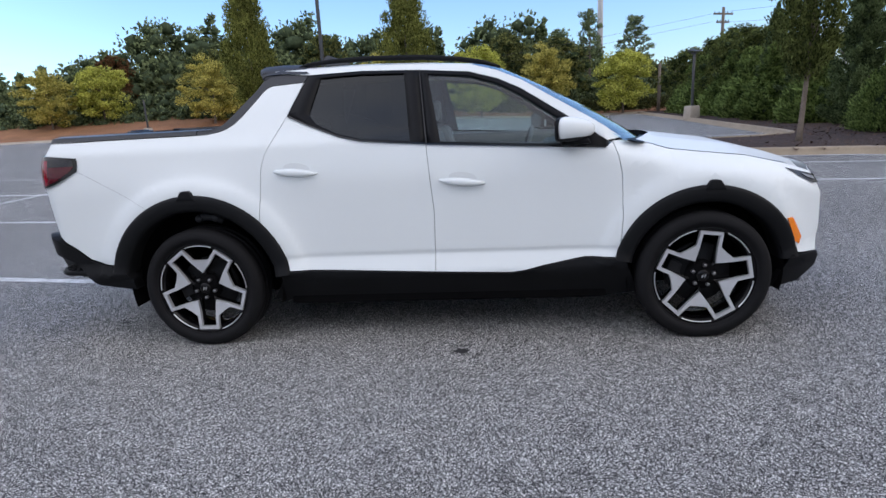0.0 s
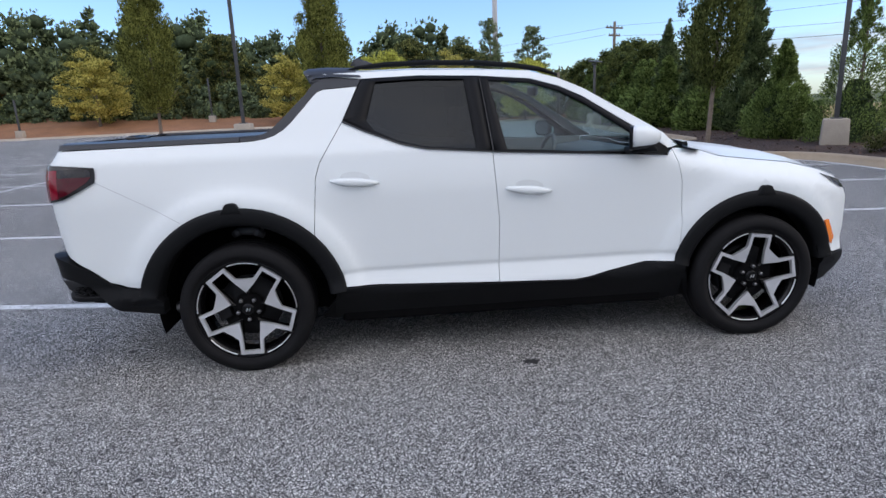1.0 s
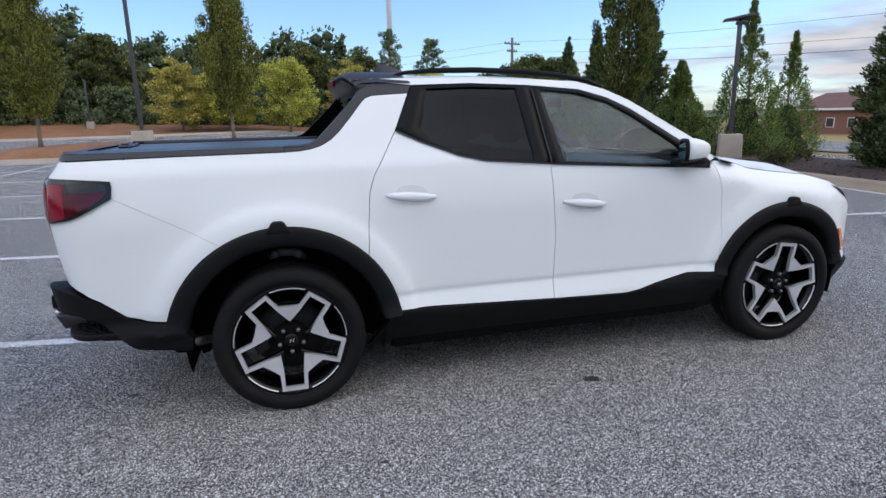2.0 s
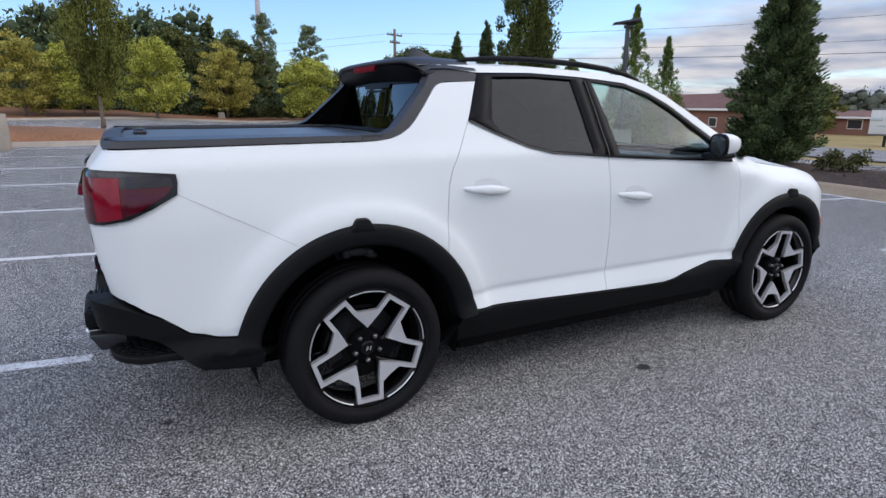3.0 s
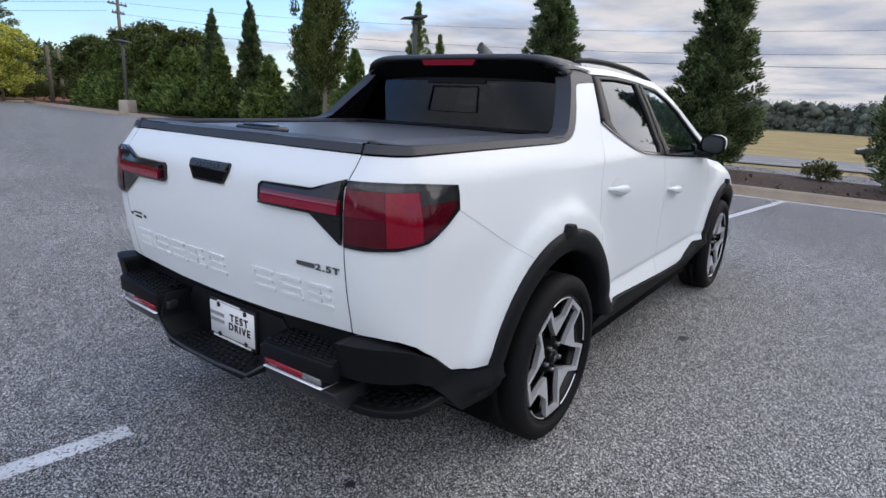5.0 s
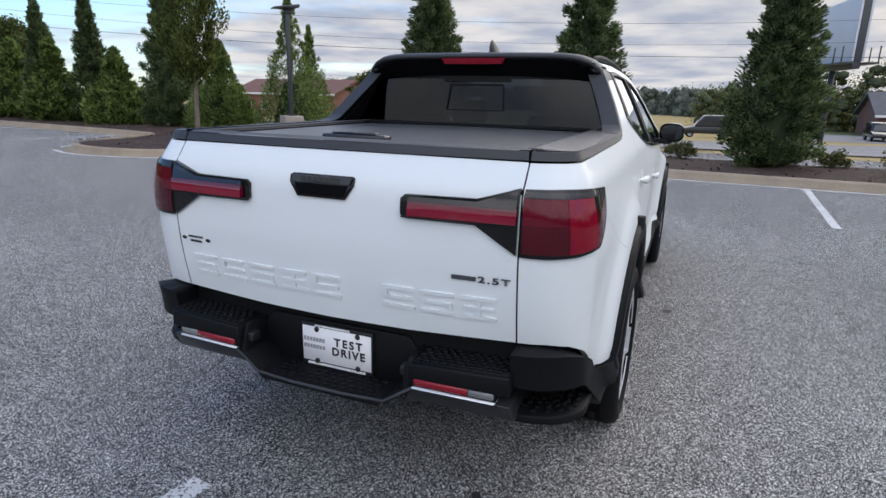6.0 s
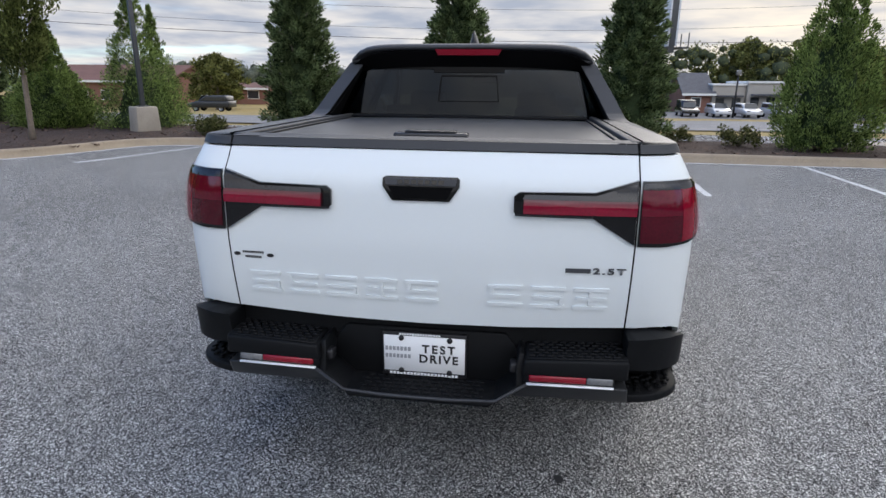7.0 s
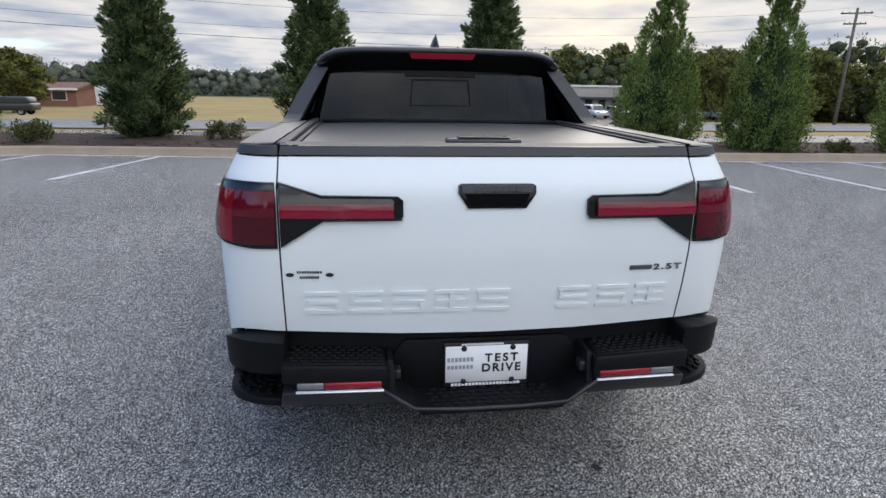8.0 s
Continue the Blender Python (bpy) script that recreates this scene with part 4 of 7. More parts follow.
part("front_bumper", grid_bm(front_pt(0.46, 0.94), 12, 24), M_PAINT, truck, "white front bumper")
part("front_valance", grid_bm(front_pt(0.24, 0.465, 0.006), 8, 24), M_PLASTIC, truck, "black lower front valance")
grille = part("grille", grid_bm(front_pt(0.56, 0.90, 0.012, 0.72), 10, 20), M_GLOSS, truck, "gloss black front grille")
for k in range(7):
    z = 0.60 + 0.045 * k
    part("grille_bar", grid_bm(front_pt(z, z + 0.016, 0.026, 0.68), 2, 16, 0.012), M_CAP, grille)

# underbody, floor and bulkheads that close the shell
part("underbody", box_bm((-0.62, -0.60, 0.24), (3.62, 0.60, 0.44), 0.03), M_DARK, truck, "black underbody")
part("cabin_floor", box_bm((0.52, -0.84, 0.225), (2.48, 0.84, 0.46), 0.02), M_DARK, truck)
part("firewall", box_bm((2.50, -0.80, 0.40), (2.56, 0.80, 1.10), 0.01), M_DARK, truck)
part("cab_rear_wall", box_bm((0.46, -0.80, 0.40), (0.52, 0.80, 1.29), 0.01), M_DARK, truck)
for sgn in (-1, 1):
    part("side_lining", box_bm((0.54, min(sgn * 0.80, sgn * 0.83), 0.46), (2.48, max(sgn * 0.80, sgn * 0.83), 1.17), 0.01), M_SEAT, truck, "dark grey door lining")

# ---------------------------------------------------------------- bed, rear window, tailgate and bumper
def lid_pt(u, v):
    x = -0.935 + 1.44 * u
    return Vector((x, 0.655 * v, 1.318 + 0.006 * (1 - v * v)))


cover = part("tonneau_cover", grid_bm(lid_pt, 12, 10, 0.012), M_TONNEAU, truck, "closed dark grey roller cover over the bed")
for sgn in (-1, 1):
    part("cover_rail", box_bm((-0.93, min(sgn * 0.655, sgn * 0.69), 1.300), (0.50, max(sgn * 0.655, sgn * 0.69), 1.335), 0.006), M_CAP, truck, "black rail beside the bed cover")
    part("rail_groove", box_bm((-0.92, min(sgn * 0.628, sgn * 0.642), 1.318), (0.48, max(sgn * 0.628, sgn * 0.642), 1.3262), 0.002), M_INK, cover)
    bm = grid_bm(lambda u, v: Vector((-0.955 + 1.10 * u, sgn * (0.688 + (plan_y(-0.955 + 1.10 * u, 1.33) + 0.004 - 0.688) * (v + 1) / 2), 1.3345 - 0.004 * v)), 24, 4)
    part("bed_rail_top", bm, M_CAPTOP, truck, "matt black top of the bed rail")
part("cover_box", box_bm((0.29, -0.63, 1.322), (0.42, 0.63, 1.336), 0.01), M_PLASTIC, truck, "black canister cover below the rear window")
latch = part("cover_latch", box_bm((-0.858, -0.125, 1.322), (-0.798, 0.135, 1.342), 0.008), M_LATCH, truck, "glossy black latch bar of the bed cover")
part("latch_pad", box_bm((-0.852, -0.085, 1.340), (-0.812, 0.095, 1.349), 0.004), M_GLOSS, latch)

# rear window between the sail panels
def rg(u, v):
    z = 1.318 + 0.295 * u
    return Vector((0.392 + 0.055 * u + 0.040 * v * v, (0.775 - 0.132 * u) * v, z))


rw = part("rear_window", grid_bm(rg, 8, 16), M_GLASS_R, truck, "dark tinted rear window with a sliding centre pane")
rw.visible_shadow = False


def rear_strip(u0, u1, v0, v1, lift):
    return grid_bm(lambda u, v: rg(u0 + (u1 - u0) * u, v0 + (v1 - v0) * (v + 1) / 2) - Vector((lift, 0, 0)), 4, 10, 0.004)


for u0, u1, v0, v1 in ((0.745, 0.772, -0.222, 0.222), (0.30, 0.75, 0.219, 0.229), (0.30, 0.308, -0.222, 0.222), (0.30, 0.75, -0.229, -0.219)):
    part("slider_frame", rear_strip(u0, u1, v0, v1, 0.004), M_BLACKOUT, rw)
part("window_border", rear_strip(-0.04, 0.03, -1.0, 1.0, 0.005), M_BLACKOUT, rw)
part("window_border", rear_strip(0.875, 1.05, -1.0, 1.0, 0.005), M_BLACKOUT, rw)
part("window_border", rear_strip(0.815, 0.880, -0.29, 0.29, 0.005), M_BLACKOUT, rw)
for v0, v1 in ((-1.02, -0.968), (0.968, 1.02)):
    part("window_border", rear_strip(0.0, 1.0, v0, v1, 0.005), M_BLACKOUT, rw)
for sgn in (-1, 1):
    # black liner between the glass and the sail panel
    part("window_liner", grid_bm(lambda u, v: Vector((0.426 + 0.055 * u + 0.03 * (v + 1), sgn * ((0.752 - 0.132 * u) + (half_width(0.54, 1.318 + 0.30 * u) - 0.03 - 0.752 + 0.132 * u) * (v + 1) / 2), 1.300 + 0.32 * u)), 8, 4), M_BLACKOUT, truck)
    # inner face of the sail panel
    bm = bmesh.new()
    edge = [(0.13, 1.330), (0.19, 1.352), (0.25, 1.405), (0.32, 1.473), (0.40, 1.552), (0.44, 1.605), (0.52, 1.640), (0.62, 1.64), (0.56, 1.325)]
    bm.faces.new([bm.verts.new((x, sgn * (half_width(x, z) - 0.080), z)) for x, z in edge])
    bmesh.ops.triangulate(bm, faces=bm.faces[:])
    part("sail_inner", bm, M_DARK, truck, "black inner face of the sail panel")


# roof spoiler with the high brake lamp
def spoiler_pt(u, v):
    """u runs round the profile, v across."""
    e = abs(v) ** 10
    prof = [(0.66, 1.700), (0.50, 1.706), (0.40, 1.701), (0.374, 1.690), (0.371, 1.680), (0.376, 1.672), (0.40, 1.662), (0.42, 1.655)]
    s = u * (len(prof) - 1)
    i = min(int(s), len(prof) - 2)
    t = s - i
    x = prof[i][0] + (prof[i + 1][0] - prof[i][0]) * t
    z = prof[i][1] + (prof[i + 1][1] - prof[i][1]) * t
    return Vector((x + 0.06 * e, 0.655 * v, z - 0.064 * e + 0.006 * (1 - v * v)))


sp = part("roof_spoiler", grid_bm(spoiler_pt, 14, 28), M_CAP, truck, "matt black roof spoiler")
part("spoiler_underside", grid_bm(lambda u, v: Vector((0.380 + 0.055 * u + 0.06 * abs(v) ** 6, 0.645 * v, 1.672 - 0.078 * u - 0.070 * abs(v) ** 6 * (1 - 0.45 * u))), 5, 24, 0.006), M_BLACKOUT, sp)
for sgn in (-1, 1):
    part("spoiler_end", prism_bm([(0.424, 1.622), (0.46, 1.634), (0.62, 1.634), (0.62, 1.600), (0.475, 1.598), (0.432, 1.606)], 1, sgn * 0.600, sgn * 0.654, 0.010, 3), M_CAP, sp, "matt black end of the spoiler")
part("high_brake_lamp", grid_bm(lambda u, v: Vector((0.366, 0.178 * v * (1 - 0.1 * u), 1.676 - 0.030 * u)), 2, 10, 0.012), M_BRAKELAMP, truck, "slim red high brake lamp")
# shark fin aerial
bm = bmesh.new()
rows = []
for i in range(9):
    u = i / 8
    x = 0.65 + 0.18 * u
    h = 0.090 * (1 - u) ** 0.8 * min(1.0, 0.25 + 4 * u) + 0.002
    w = 0.026 * math.sin(math.pi * min(1.0, 0.12 + 0.88 * u)) + 0.003
    rows.append([bm.verts.new((x - 0.03 * (1 - u) * (k == 2), s * w, 1.722 + z)) for k, (s, z) in enumerate(((-1, 0), (-0.45, h * 0.7), (0, h), (0.45, h * 0.7), (1, 0)))])
for r0, r1 in zip(rows, rows[1:]):
    for k in range(4):
        bm.faces.new((r0[k], r0[k + 1], r1[k + 1], r1[k]))
bm.faces.new(rows[0])
part("aerial_fin", bm, M_CAP, truck, "black shark fin aerial")
# roof rails
for sgn in (-1, 1):
    pts = [(x, sgn * (half_width(x, table(ROOF_EDGE, x)) - 0.045), z) for x, z in ((0.62, 1.672), (0.70, 1.692), (0.85, 1.703), (1.10, 1.706), (1.40, 1.694), (1.62, 1.672), (1.78, 1.643), (1.88, 1.610))]
    part("roof_rail", tube_bm(pts, [0.004, 0.011, 0.015, 0.016, 0.016, 0.016, 0.014, 0.008], 10), M_PLASTIC, truck, "black roof rail")

# tailgate
P_GATE = [(-0.676, 0.728), (-0.3, 0.712), (0.0, 0.708), (0.3, 0.712), (0.676, 0.728), (0.676, 1.296), (0.3, 1.298), (-0.3, 1.298), (-0.676, 1.296)]
gate = part("tailgate", panel_bm(P_GATE, rear_map, step=0.035, gap=0.0012), M_PAINT, truck, "white closed tailgate")
P_GATECAP = [(-0.676, 1.299), (0.676, 1.299), (0.672, 1.330), (-0.672, 1.330)]
gc = part("tailgate_cap", panel_bm(P_GATECAP, rear_map, gap=0.002, lift=0.004, rim=0.0), M_CAP, truck, "matt black cap on the tailgate")
part("cap_top", grid_bm(lambda u, v: Vector((rear_x(0.672 * v, 1.330) - 0.004 + 0.075 * u, 0.672 * v, 1.331 + 0.003 * u)), 3, 14), M_CAP, gc)
for sgn in (-1, 1):
    # shadowed joint between tailgate and quarter panel
    part("gate_joint", panel_bm([(sgn * 0.671, 0.72), (sgn * 0.682, 0.72), (sgn * 0.682, 1.33), (sgn * 0.671, 1.33)], rear_map, gap=0, rim=0, lift=-0.0015), M_DARK, truck)
# raised band of the model name, kept as plain low bars
for k in range(9):
    if k == 5:
        continue
    y = 0.555 - 0.139 * k
    bars = [(-0.056, 0.056, 0.862, 0.874), (-0.050, 0.050, 0.829, 0.840), (-0.056, 0.056, 0.796, 0.808)]
    bars += [(-0.050, -0.038, 0.8085, 0.8285)] if k in (0, 2, 7) else [(0.038, 0.050, 0.8405, 0.8615)] if k in (1, 4, 6) else [(-0.007, 0.007, 0.8085, 0.8285), (-0.007, 0.007, 0.8405, 0.8615)]
    for lo, hi, z0, z1 in bars:
        part("raised_bar", panel_bm([(y + lo, z0), (y + hi, z0), (y + hi, z1), (y + lo, z1)], rear_map, step=0.03, gap=0, rim=0.009, lift=0.0065), M_PAINT, gate)
# tailgate handle
P_H = [(-0.124, 1.216), (-0.124, 1.192), (-0.093, 1.147), (0.093, 1.147), (0.124, 1.192), (0.124, 1.216), (0.115, 1.222), (-0.115, 1.222)]
hd = part("tailgate_handle", panel_bm(P_H, rear_map, step=0.03, gap=0, rim=0.02, lift=0.007), M_GLOSS, gate, "gloss black tailgate handle")
part("handle_lip", panel_bm([(-0.116, 1.218), (-0.112, 1.197), (0.112, 1.197), (0.116, 1.218)], rear_map, step=0.03, gap=0, rim=0.01, lift=0.013), M_CAP, hd, "dark grey pull lip")
for k in range(7):
    y = 0.066 - 0.022 * k
    part("lip_mark", panel_bm([(y - 0.008, 1.201), (y + 0.008, 1.201), (y + 0.008, 1.214), (y - 0.008, 1.214)], rear_map, gap=0, rim=0.002, lift=0.0145), M_GLOSS, hd)
part("handle_recess", panel_bm([(-0.105, 1.192), (-0.084, 1.154), (0.084, 1.154), (0.105, 1.192)], rear_map, step=0.03, gap=0, rim=0.002, lift=0.0085), M_DARK, hd)


# tail lamps: a wrapped corner lens and an arm on the tailgate
def tail_lamp(sgn):
    body_side = side_map(sgn)

    def f(u, v, o):
        """The lens stands proud of the corner as a soft bulge."""
        k = max(0.0, 1 - ((u + 0.925) / 0.20) ** 2) * max(0.0, 1 - ((v - 1.105) / 0.11) ** 2)
        return body_side(u, v, o + 0.010 * k)

    def g(u, v, o):
        return rear_map(sgn * u, v, o)

    def raked(u, v, o):
        """The arm's lens stands proud and leans back towards its top."""
        return g(u, v, o + 0.011 - 0.012 * min(1.0, max(0.0, (v - 1.150) / 0.045)))
    lamp = part("tail_lamp", panel_bm(LAMP_SIDE, f, step=0.025, gap=0, rim=0.02, lift=0.007), M_GLOSS, truck, "smoked red wrap-around tail lamp")
    def lens(name, outline, material, label):
        part(name, panel_bm(outline, f, step=0.014, gap=0, rim=0.004, lift=0.0095), material, lamp, label)

    lens("smoked_top", [(-1.104, 1.200), (-1.102, 1.219), (-0.914, 1.217), (-0.775, 1.2005)], M_SMOKE, "smoked upper lens")
    lens("smoked_end", [(-0.9165, 1.1995), (-0.9165, 1.160), (-0.746, 1.160), (-0.749, 1.190), (-0.765, 1.1995)], M_SMOKE, "smoked rear lens")
    lens("red_lens", [(-1.104, 1.1995), (-1.104, 1.1195), (-1.0035, 1.1195), (-1.0035, 1.1995)], M_REDSMOKE, "smoked red lens")
    lens("red_column", [(-1.0025, 1.1995), (-1.0025, 1.036), (-0.97, 1.040), (-0.9175, 1.052), (-0.9175, 1.1995)], M_RED, "bright red lens")
    lens("deep_lens", [(-0.9165, 1.1595), (-0.9165, 1.054), (-0.87, 1.074), (-0.83, 1.096), (-0.775, 1.128), (-0.746, 1.1595)], M_REDDEEP, "dark red lens")
    lens("deep_lens", [(-1.104, 1.1185), (-1.102, 1.034), (-1.0035, 1.035), (-1.0035, 1.1185)], M_REDDEEP, "dark red lens")
    arm = [(0.672, 1.226), (0.545, 1.188), (0.312, 1.185), (0.296, 1.172), (0.296, 1.122), (0.314, 1.110), (0.541, 1.108), (0.672, 1.026)]
    al = part("tail_lamp_arm", panel_bm(arm, g, step=0.03, gap=0, rim=0.02, lift=0.012), M_GLOSS, gate, "gloss black lamp arm on the tailgate")
    part("arm_top", panel_bm([(0.668, 1.218), (0.545, 1.180), (0.330, 1.179), (0.322, 1.166), (0.668, 1.166)], raked, step=0.012, gap=0, rim=0.016, lift=0.0155), M_SMOKE, al, "smoked lens strip")
    part("arm_lens", panel_bm([(0.670, 1.1655), (0.326, 1.1655), (0.326, 1.121), (0.670, 1.121)], raked, step=0.012, gap=0, rim=0.016, lift=0.0155), M_REDFADE, al, "red lens bar")
    part("arm_edge", panel_bm([(0.30, 1.112), (0.541, 1.110), (0.541, 1.116), (0.30, 1.118)], g, step=0.03, gap=0, rim=0.003, lift=0.0165), M_SMOKE, al)


tail_lamp(-1)
tail_lamp(1)


def on_gate(bm, y, z, lift, mirror=True):
    """Stands flat letters up on the tailgate, to be read from behind."""
    for v in bm.verts:
        a, b, c = v.co
        yy, zz = y - a, z + b
        v.co = Vector((rear_x(yy, zz) - lift - c, yy, zz))
    return bm


def widened(bm, k):
    """Stretches letters along their line about its middle."""
    lo, hi = min(v.co.x for v in bm.verts), max(v.co.x for v in bm.verts)
    for v in bm.verts:
        v.co.x = (lo + hi) / 2 + (v.co.x - (lo + hi) / 2) * k
    return bm


M_BADGE = mat("dark_chrome_badge", (0.10, 0.105, 0.115), rough=0.3, metal=0.5, var=0.1)
badge = part("engine_badge", on_gate(widened(text_bm("2.5T", 0.029, 1.25, 0.0012), 1.62), -0.606, 0.934, 0.004), M_BADGE, gate, "grey engine size badge")
part("badge_bar", panel_bm([(-0.468, 0.927), (-0.548, 0.927), (-0.548, 0.942), (-0.468, 0.942)], rear_map, gap=0, rim=0.003, lift=0.004), M_BADGE, gate)
for y0, y1, z0, z1 in ((0.630, 0.550, 0.938, 0.946), (0.622, 0.560, 0.920, 0.929)):
    n = 10
    for k in range(n):
        a, b = y0 + (y1 - y0) * k / n, y0 + (y1 - y0) * (k + 0.7) / n
        part("sticker_bar", panel_bm([(a, z0), (b, z0), (b, z1), (a, z1)], rear_map, gap=0, rim=0.001, lift=0.002), M_INK, gate)
for y in (0.652, 0.528):
    part("sticker_dot", panel_bm([(y + 0.013 * math.cos(2 * math.pi * k / 14), 0.933 + 0.007 * math.sin(2 * math.pi * k / 14)) for k in range(14)], rear_map, gap=0, rim=0.001, lift=0.002), M_INK, gate)

# rear bumper, built from solid mouldings
bumper = part("rear_bumper", prism_bm([(-0.70, 0.50), (0.70, 0.50), (0.70, 0.716), (-0.70, 0.716)], 0, -0.88, -0.975, 0.010), M_PLASTIC, truck, "black moulded step bumper")


def BOW(c):
    return Vector((c.x + 0.035 * c.y * c.y, c.y, c.z))


for sgn in (-1, 1):
    def sy(pts):
        return [(sgn * a, b) for a, b in pts]
    # ledge with a ribbed step pad either side of the plate
    part("bumper_ledge", prism_bm(sy([(0.345, 0.584), (0.352, 0.640), (0.688, 0.652), (0.688, 0.584)]), 0, -0.95, -1.128, 0.009, bow=BOW), M_PLASTIC, bumper)
    part("step_pad", prism_bm(sy([(0.36, 0.640), (0.685, 0.650), (0.685, 0.657), (0.36, 0.647)]), 0, -0.985, -1.118, 0.003, 1, bow=BOW), M_PLASTIC, bumper, "ribbed step pad")
    for i in range(6):
        for j in range(10):
            y, x = 0.378 + 0.030 * j + 0.015 * (i % 2), -1.112 + 0.021 * i
            z = 0.6465 + (y - 0.36) * 0.029
            bm = box_bm((x, y - 0.011, z), (x + 0.010, y + 0.011, z + 0.008), 0.002, 1)
            for v in bm.verts:
                v.co = BOW(Vector((v.co.x, sgn * v.co.y, v.co.z)))
            part("tread_rib", bm, M_PLASTIC, bumper)
    # inner end of the ledge, sloping down past the plate to the centre step
    part("bumper_wing", prism_bm(sy([(0.240, 0.472), (0.262, 0.469), (0.352, 0.540), (0.352, 0.642), (0.335, 0.646), (0.326, 0.610), (0.328, 0.542)]), 0, -0.95, -1.122, 0.004, bow=lambda c: Vector((c.x + 0.035 * c.y * c.y + 0.85 * max(0.0, c.z - 0.60) * (c.x < -1.0), c.y, c.z))), M_PLASTIC, bumper)
    # low corner step: a treaded shelf that follows the body's corner
    f = side_map(sgn)
    fb2 = bump_map(f)
    outer = [(f(u, 0.60, 0.016) + fb2(u, 0.60, 0.016)) / 2 for u in [-1.11 + 0.025 * k for k in range(15)]]
    inner = [Vector((p.x + 0.08, p.y * 0.72, 0)) for p in outer[::-1]]
    shelf = [(p.x, p.y) for p in outer] + [(p.x, p.y) for p in inner]
    cs = part("corner_step", prism_bm(shelf, 2, 0.466, 0.496, 0.008, 2), M_PLASTIC, bumper, "black corner step with a treaded top")
    for i in range(8):
        for j in range(5):
            u, o = -1.095 + 0.040 * i + 0.018 * (j % 2), -0.018 - 0.030 * j
            c = fb2(u, 0.60, o) - Vector((0.014 * min(1.0, max(0.0, (-0.82 - u) / 0.2)), 0, 0))
            bm = box_bm((c.x - 0.013, c.y - 0.008, 0.4945), (c.x + 0.013, c.y + 0.008, 0.503), 0.002, 1)
            part("tread_rib", bm, M_PLASTIC, bumper)
    part("corner_recess", panel_bm([(-1.11, 0.455), (-0.74, 0.430), (-0.72, 0.50), (-0.84, 0.60), (-1.11, 0.615)], f, gap=0, rim=0.0, lift=-0.085), M_DARK, bumper)
    for name, a, b, z0, z1, depth, m in (("red_reflector", 0.370, 0.555, 0.566, 0.589, 1.130, M_REFLECT), ("clear_reflector", 0.556, 0.640, 0.566, 0.589, 1.130, M_CLEARLENS), ("chrome_strip", 0.362, 0.645, 0.5525, 0.5595, 1.132, M_CHROME)):
        part(name, prism_bm(sy([(a, z0), (b, z0), (b, z1), (a, z1)]), 0, -1.05, -depth, 0.003, 1, bow=BOW), m, bumper, {"red_reflector": "red rear reflector", "clear_reflector": "clear lens", "chrome_strip": "bright chrome strip"}[name])
    part("reflector_bed", prism_bm(sy([(0.350, 0.556), (0.646, 0.556), (0.646, 0.598), (0.350, 0.598)]), 0, -0.98, -1.122, 0.003, 1, bow=BOW), M_PLASTIC, bumper)
    part("lower_skirt", prism_bm(sy([(0.318, 0.484), (0.700, 0.482), (0.690, 0.550), (0.358, 0.550)]), 0, -0.98, -1.122, 0.006, bow=lambda c: BOW(c) + Vector((0.55 * max(0.0, 0.55 - c.z), 0, 0))), M_SKIRT, bumper, "dark grey lower bumper skirt")
    part("pad_eye", box_bm((-1.098, sgn * 0.318 - 0.012, 0.578), (-1.05, sgn * 0.318 + 0.012, 0.612), 0.006), M_INK, bumper)
part("bumper_back", prism_bm([(-0.255, 0.474), (0.255, 0.474), (0.335, 0.55), (0.335, 0.61), (0.288, 0.670), (-0.288, 0.670), (-0.335, 0.61), (-0.335, 0.54)], 0, -0.88, -0.988, 0.008), M_PLASTIC, bumper, "black recessed plate panel")
part("centre_step", prism_bm([(-0.240, 0.463), (0.240, 0.463), (0.262, 0.485), (-0.262, 0.485)], 0, -0.92, -1.140, 0.007, bow=BOW), M_PLASTIC, bumper, "black centre step")
part("centre_lip", tube_bm([(-1.120, -0.362, 0.553), (-1.128, -0.262, 0.485), (-1.140, -0.1, 0.483), (-1.140, 0.1, 0.483), (-1.128, 0.262, 0.485), (-1.120, 0.362, 0.553)], 0.0055, 6), M_CAP, bumper, "grey lip of the centre step")
for i in range(5):
    for j in range(12):
        y, x = -0.205 + 0.036 * j + 0.014 * (i % 2), -1.120 + 0.026 * i
        part("tread_rib", box_bm((x, y - 0.012, 0.4835), (x + 0.012, y + 0.012, 0.491), 0.002, 1), M_PLASTIC, bumper)

# licence plate holder card
plate = part("plate_frame", prism_bm([(-0.152, 0.490), (0.152, 0.490), (0.152, 0.658), (-0.152, 0.658)], 0, -0.985, -1.004, 0.003), M_INK, truck, "black plate frame with a white dealer card")
part("plate_card", prism_bm([(-0.146, 0.508), (0.146, 0.508), (0.146, 0.645), (-0.146, 0.645)], 0, -1.000, -1.0065, 0.001, 1), M_WHITE, plate, "white card")


def on_plate(bm, y, z):
    for v in bm.verts:
        a, b, c = v.co
        v.co = Vector((-1.0082 - c, y - a, z + b))
    return bm


part("plate_word", on_plate(text_bm("TEST", 0.043, 1.38, 0.0006), -0.052, 0.598), M_INK, plate)
part("plate_word", on_plate(text_bm("DRIVE", 0.043, 1.28, 0.0006), -0.052, 0.560), M_INK, plate)


def plate_bars(y0, y1, z0, z1, n, m):
    for k in range(n):
        a, b = y0 + (y1 - y0) * k / n, y0 + (y1 - y0) * (k + 0.72) / n
        part("plate_bar", prism_bm([(a, z0), (b, z0), (b, z1), (a, z1)], 0, -1.004, -1.0085, 0.0), m, plate)


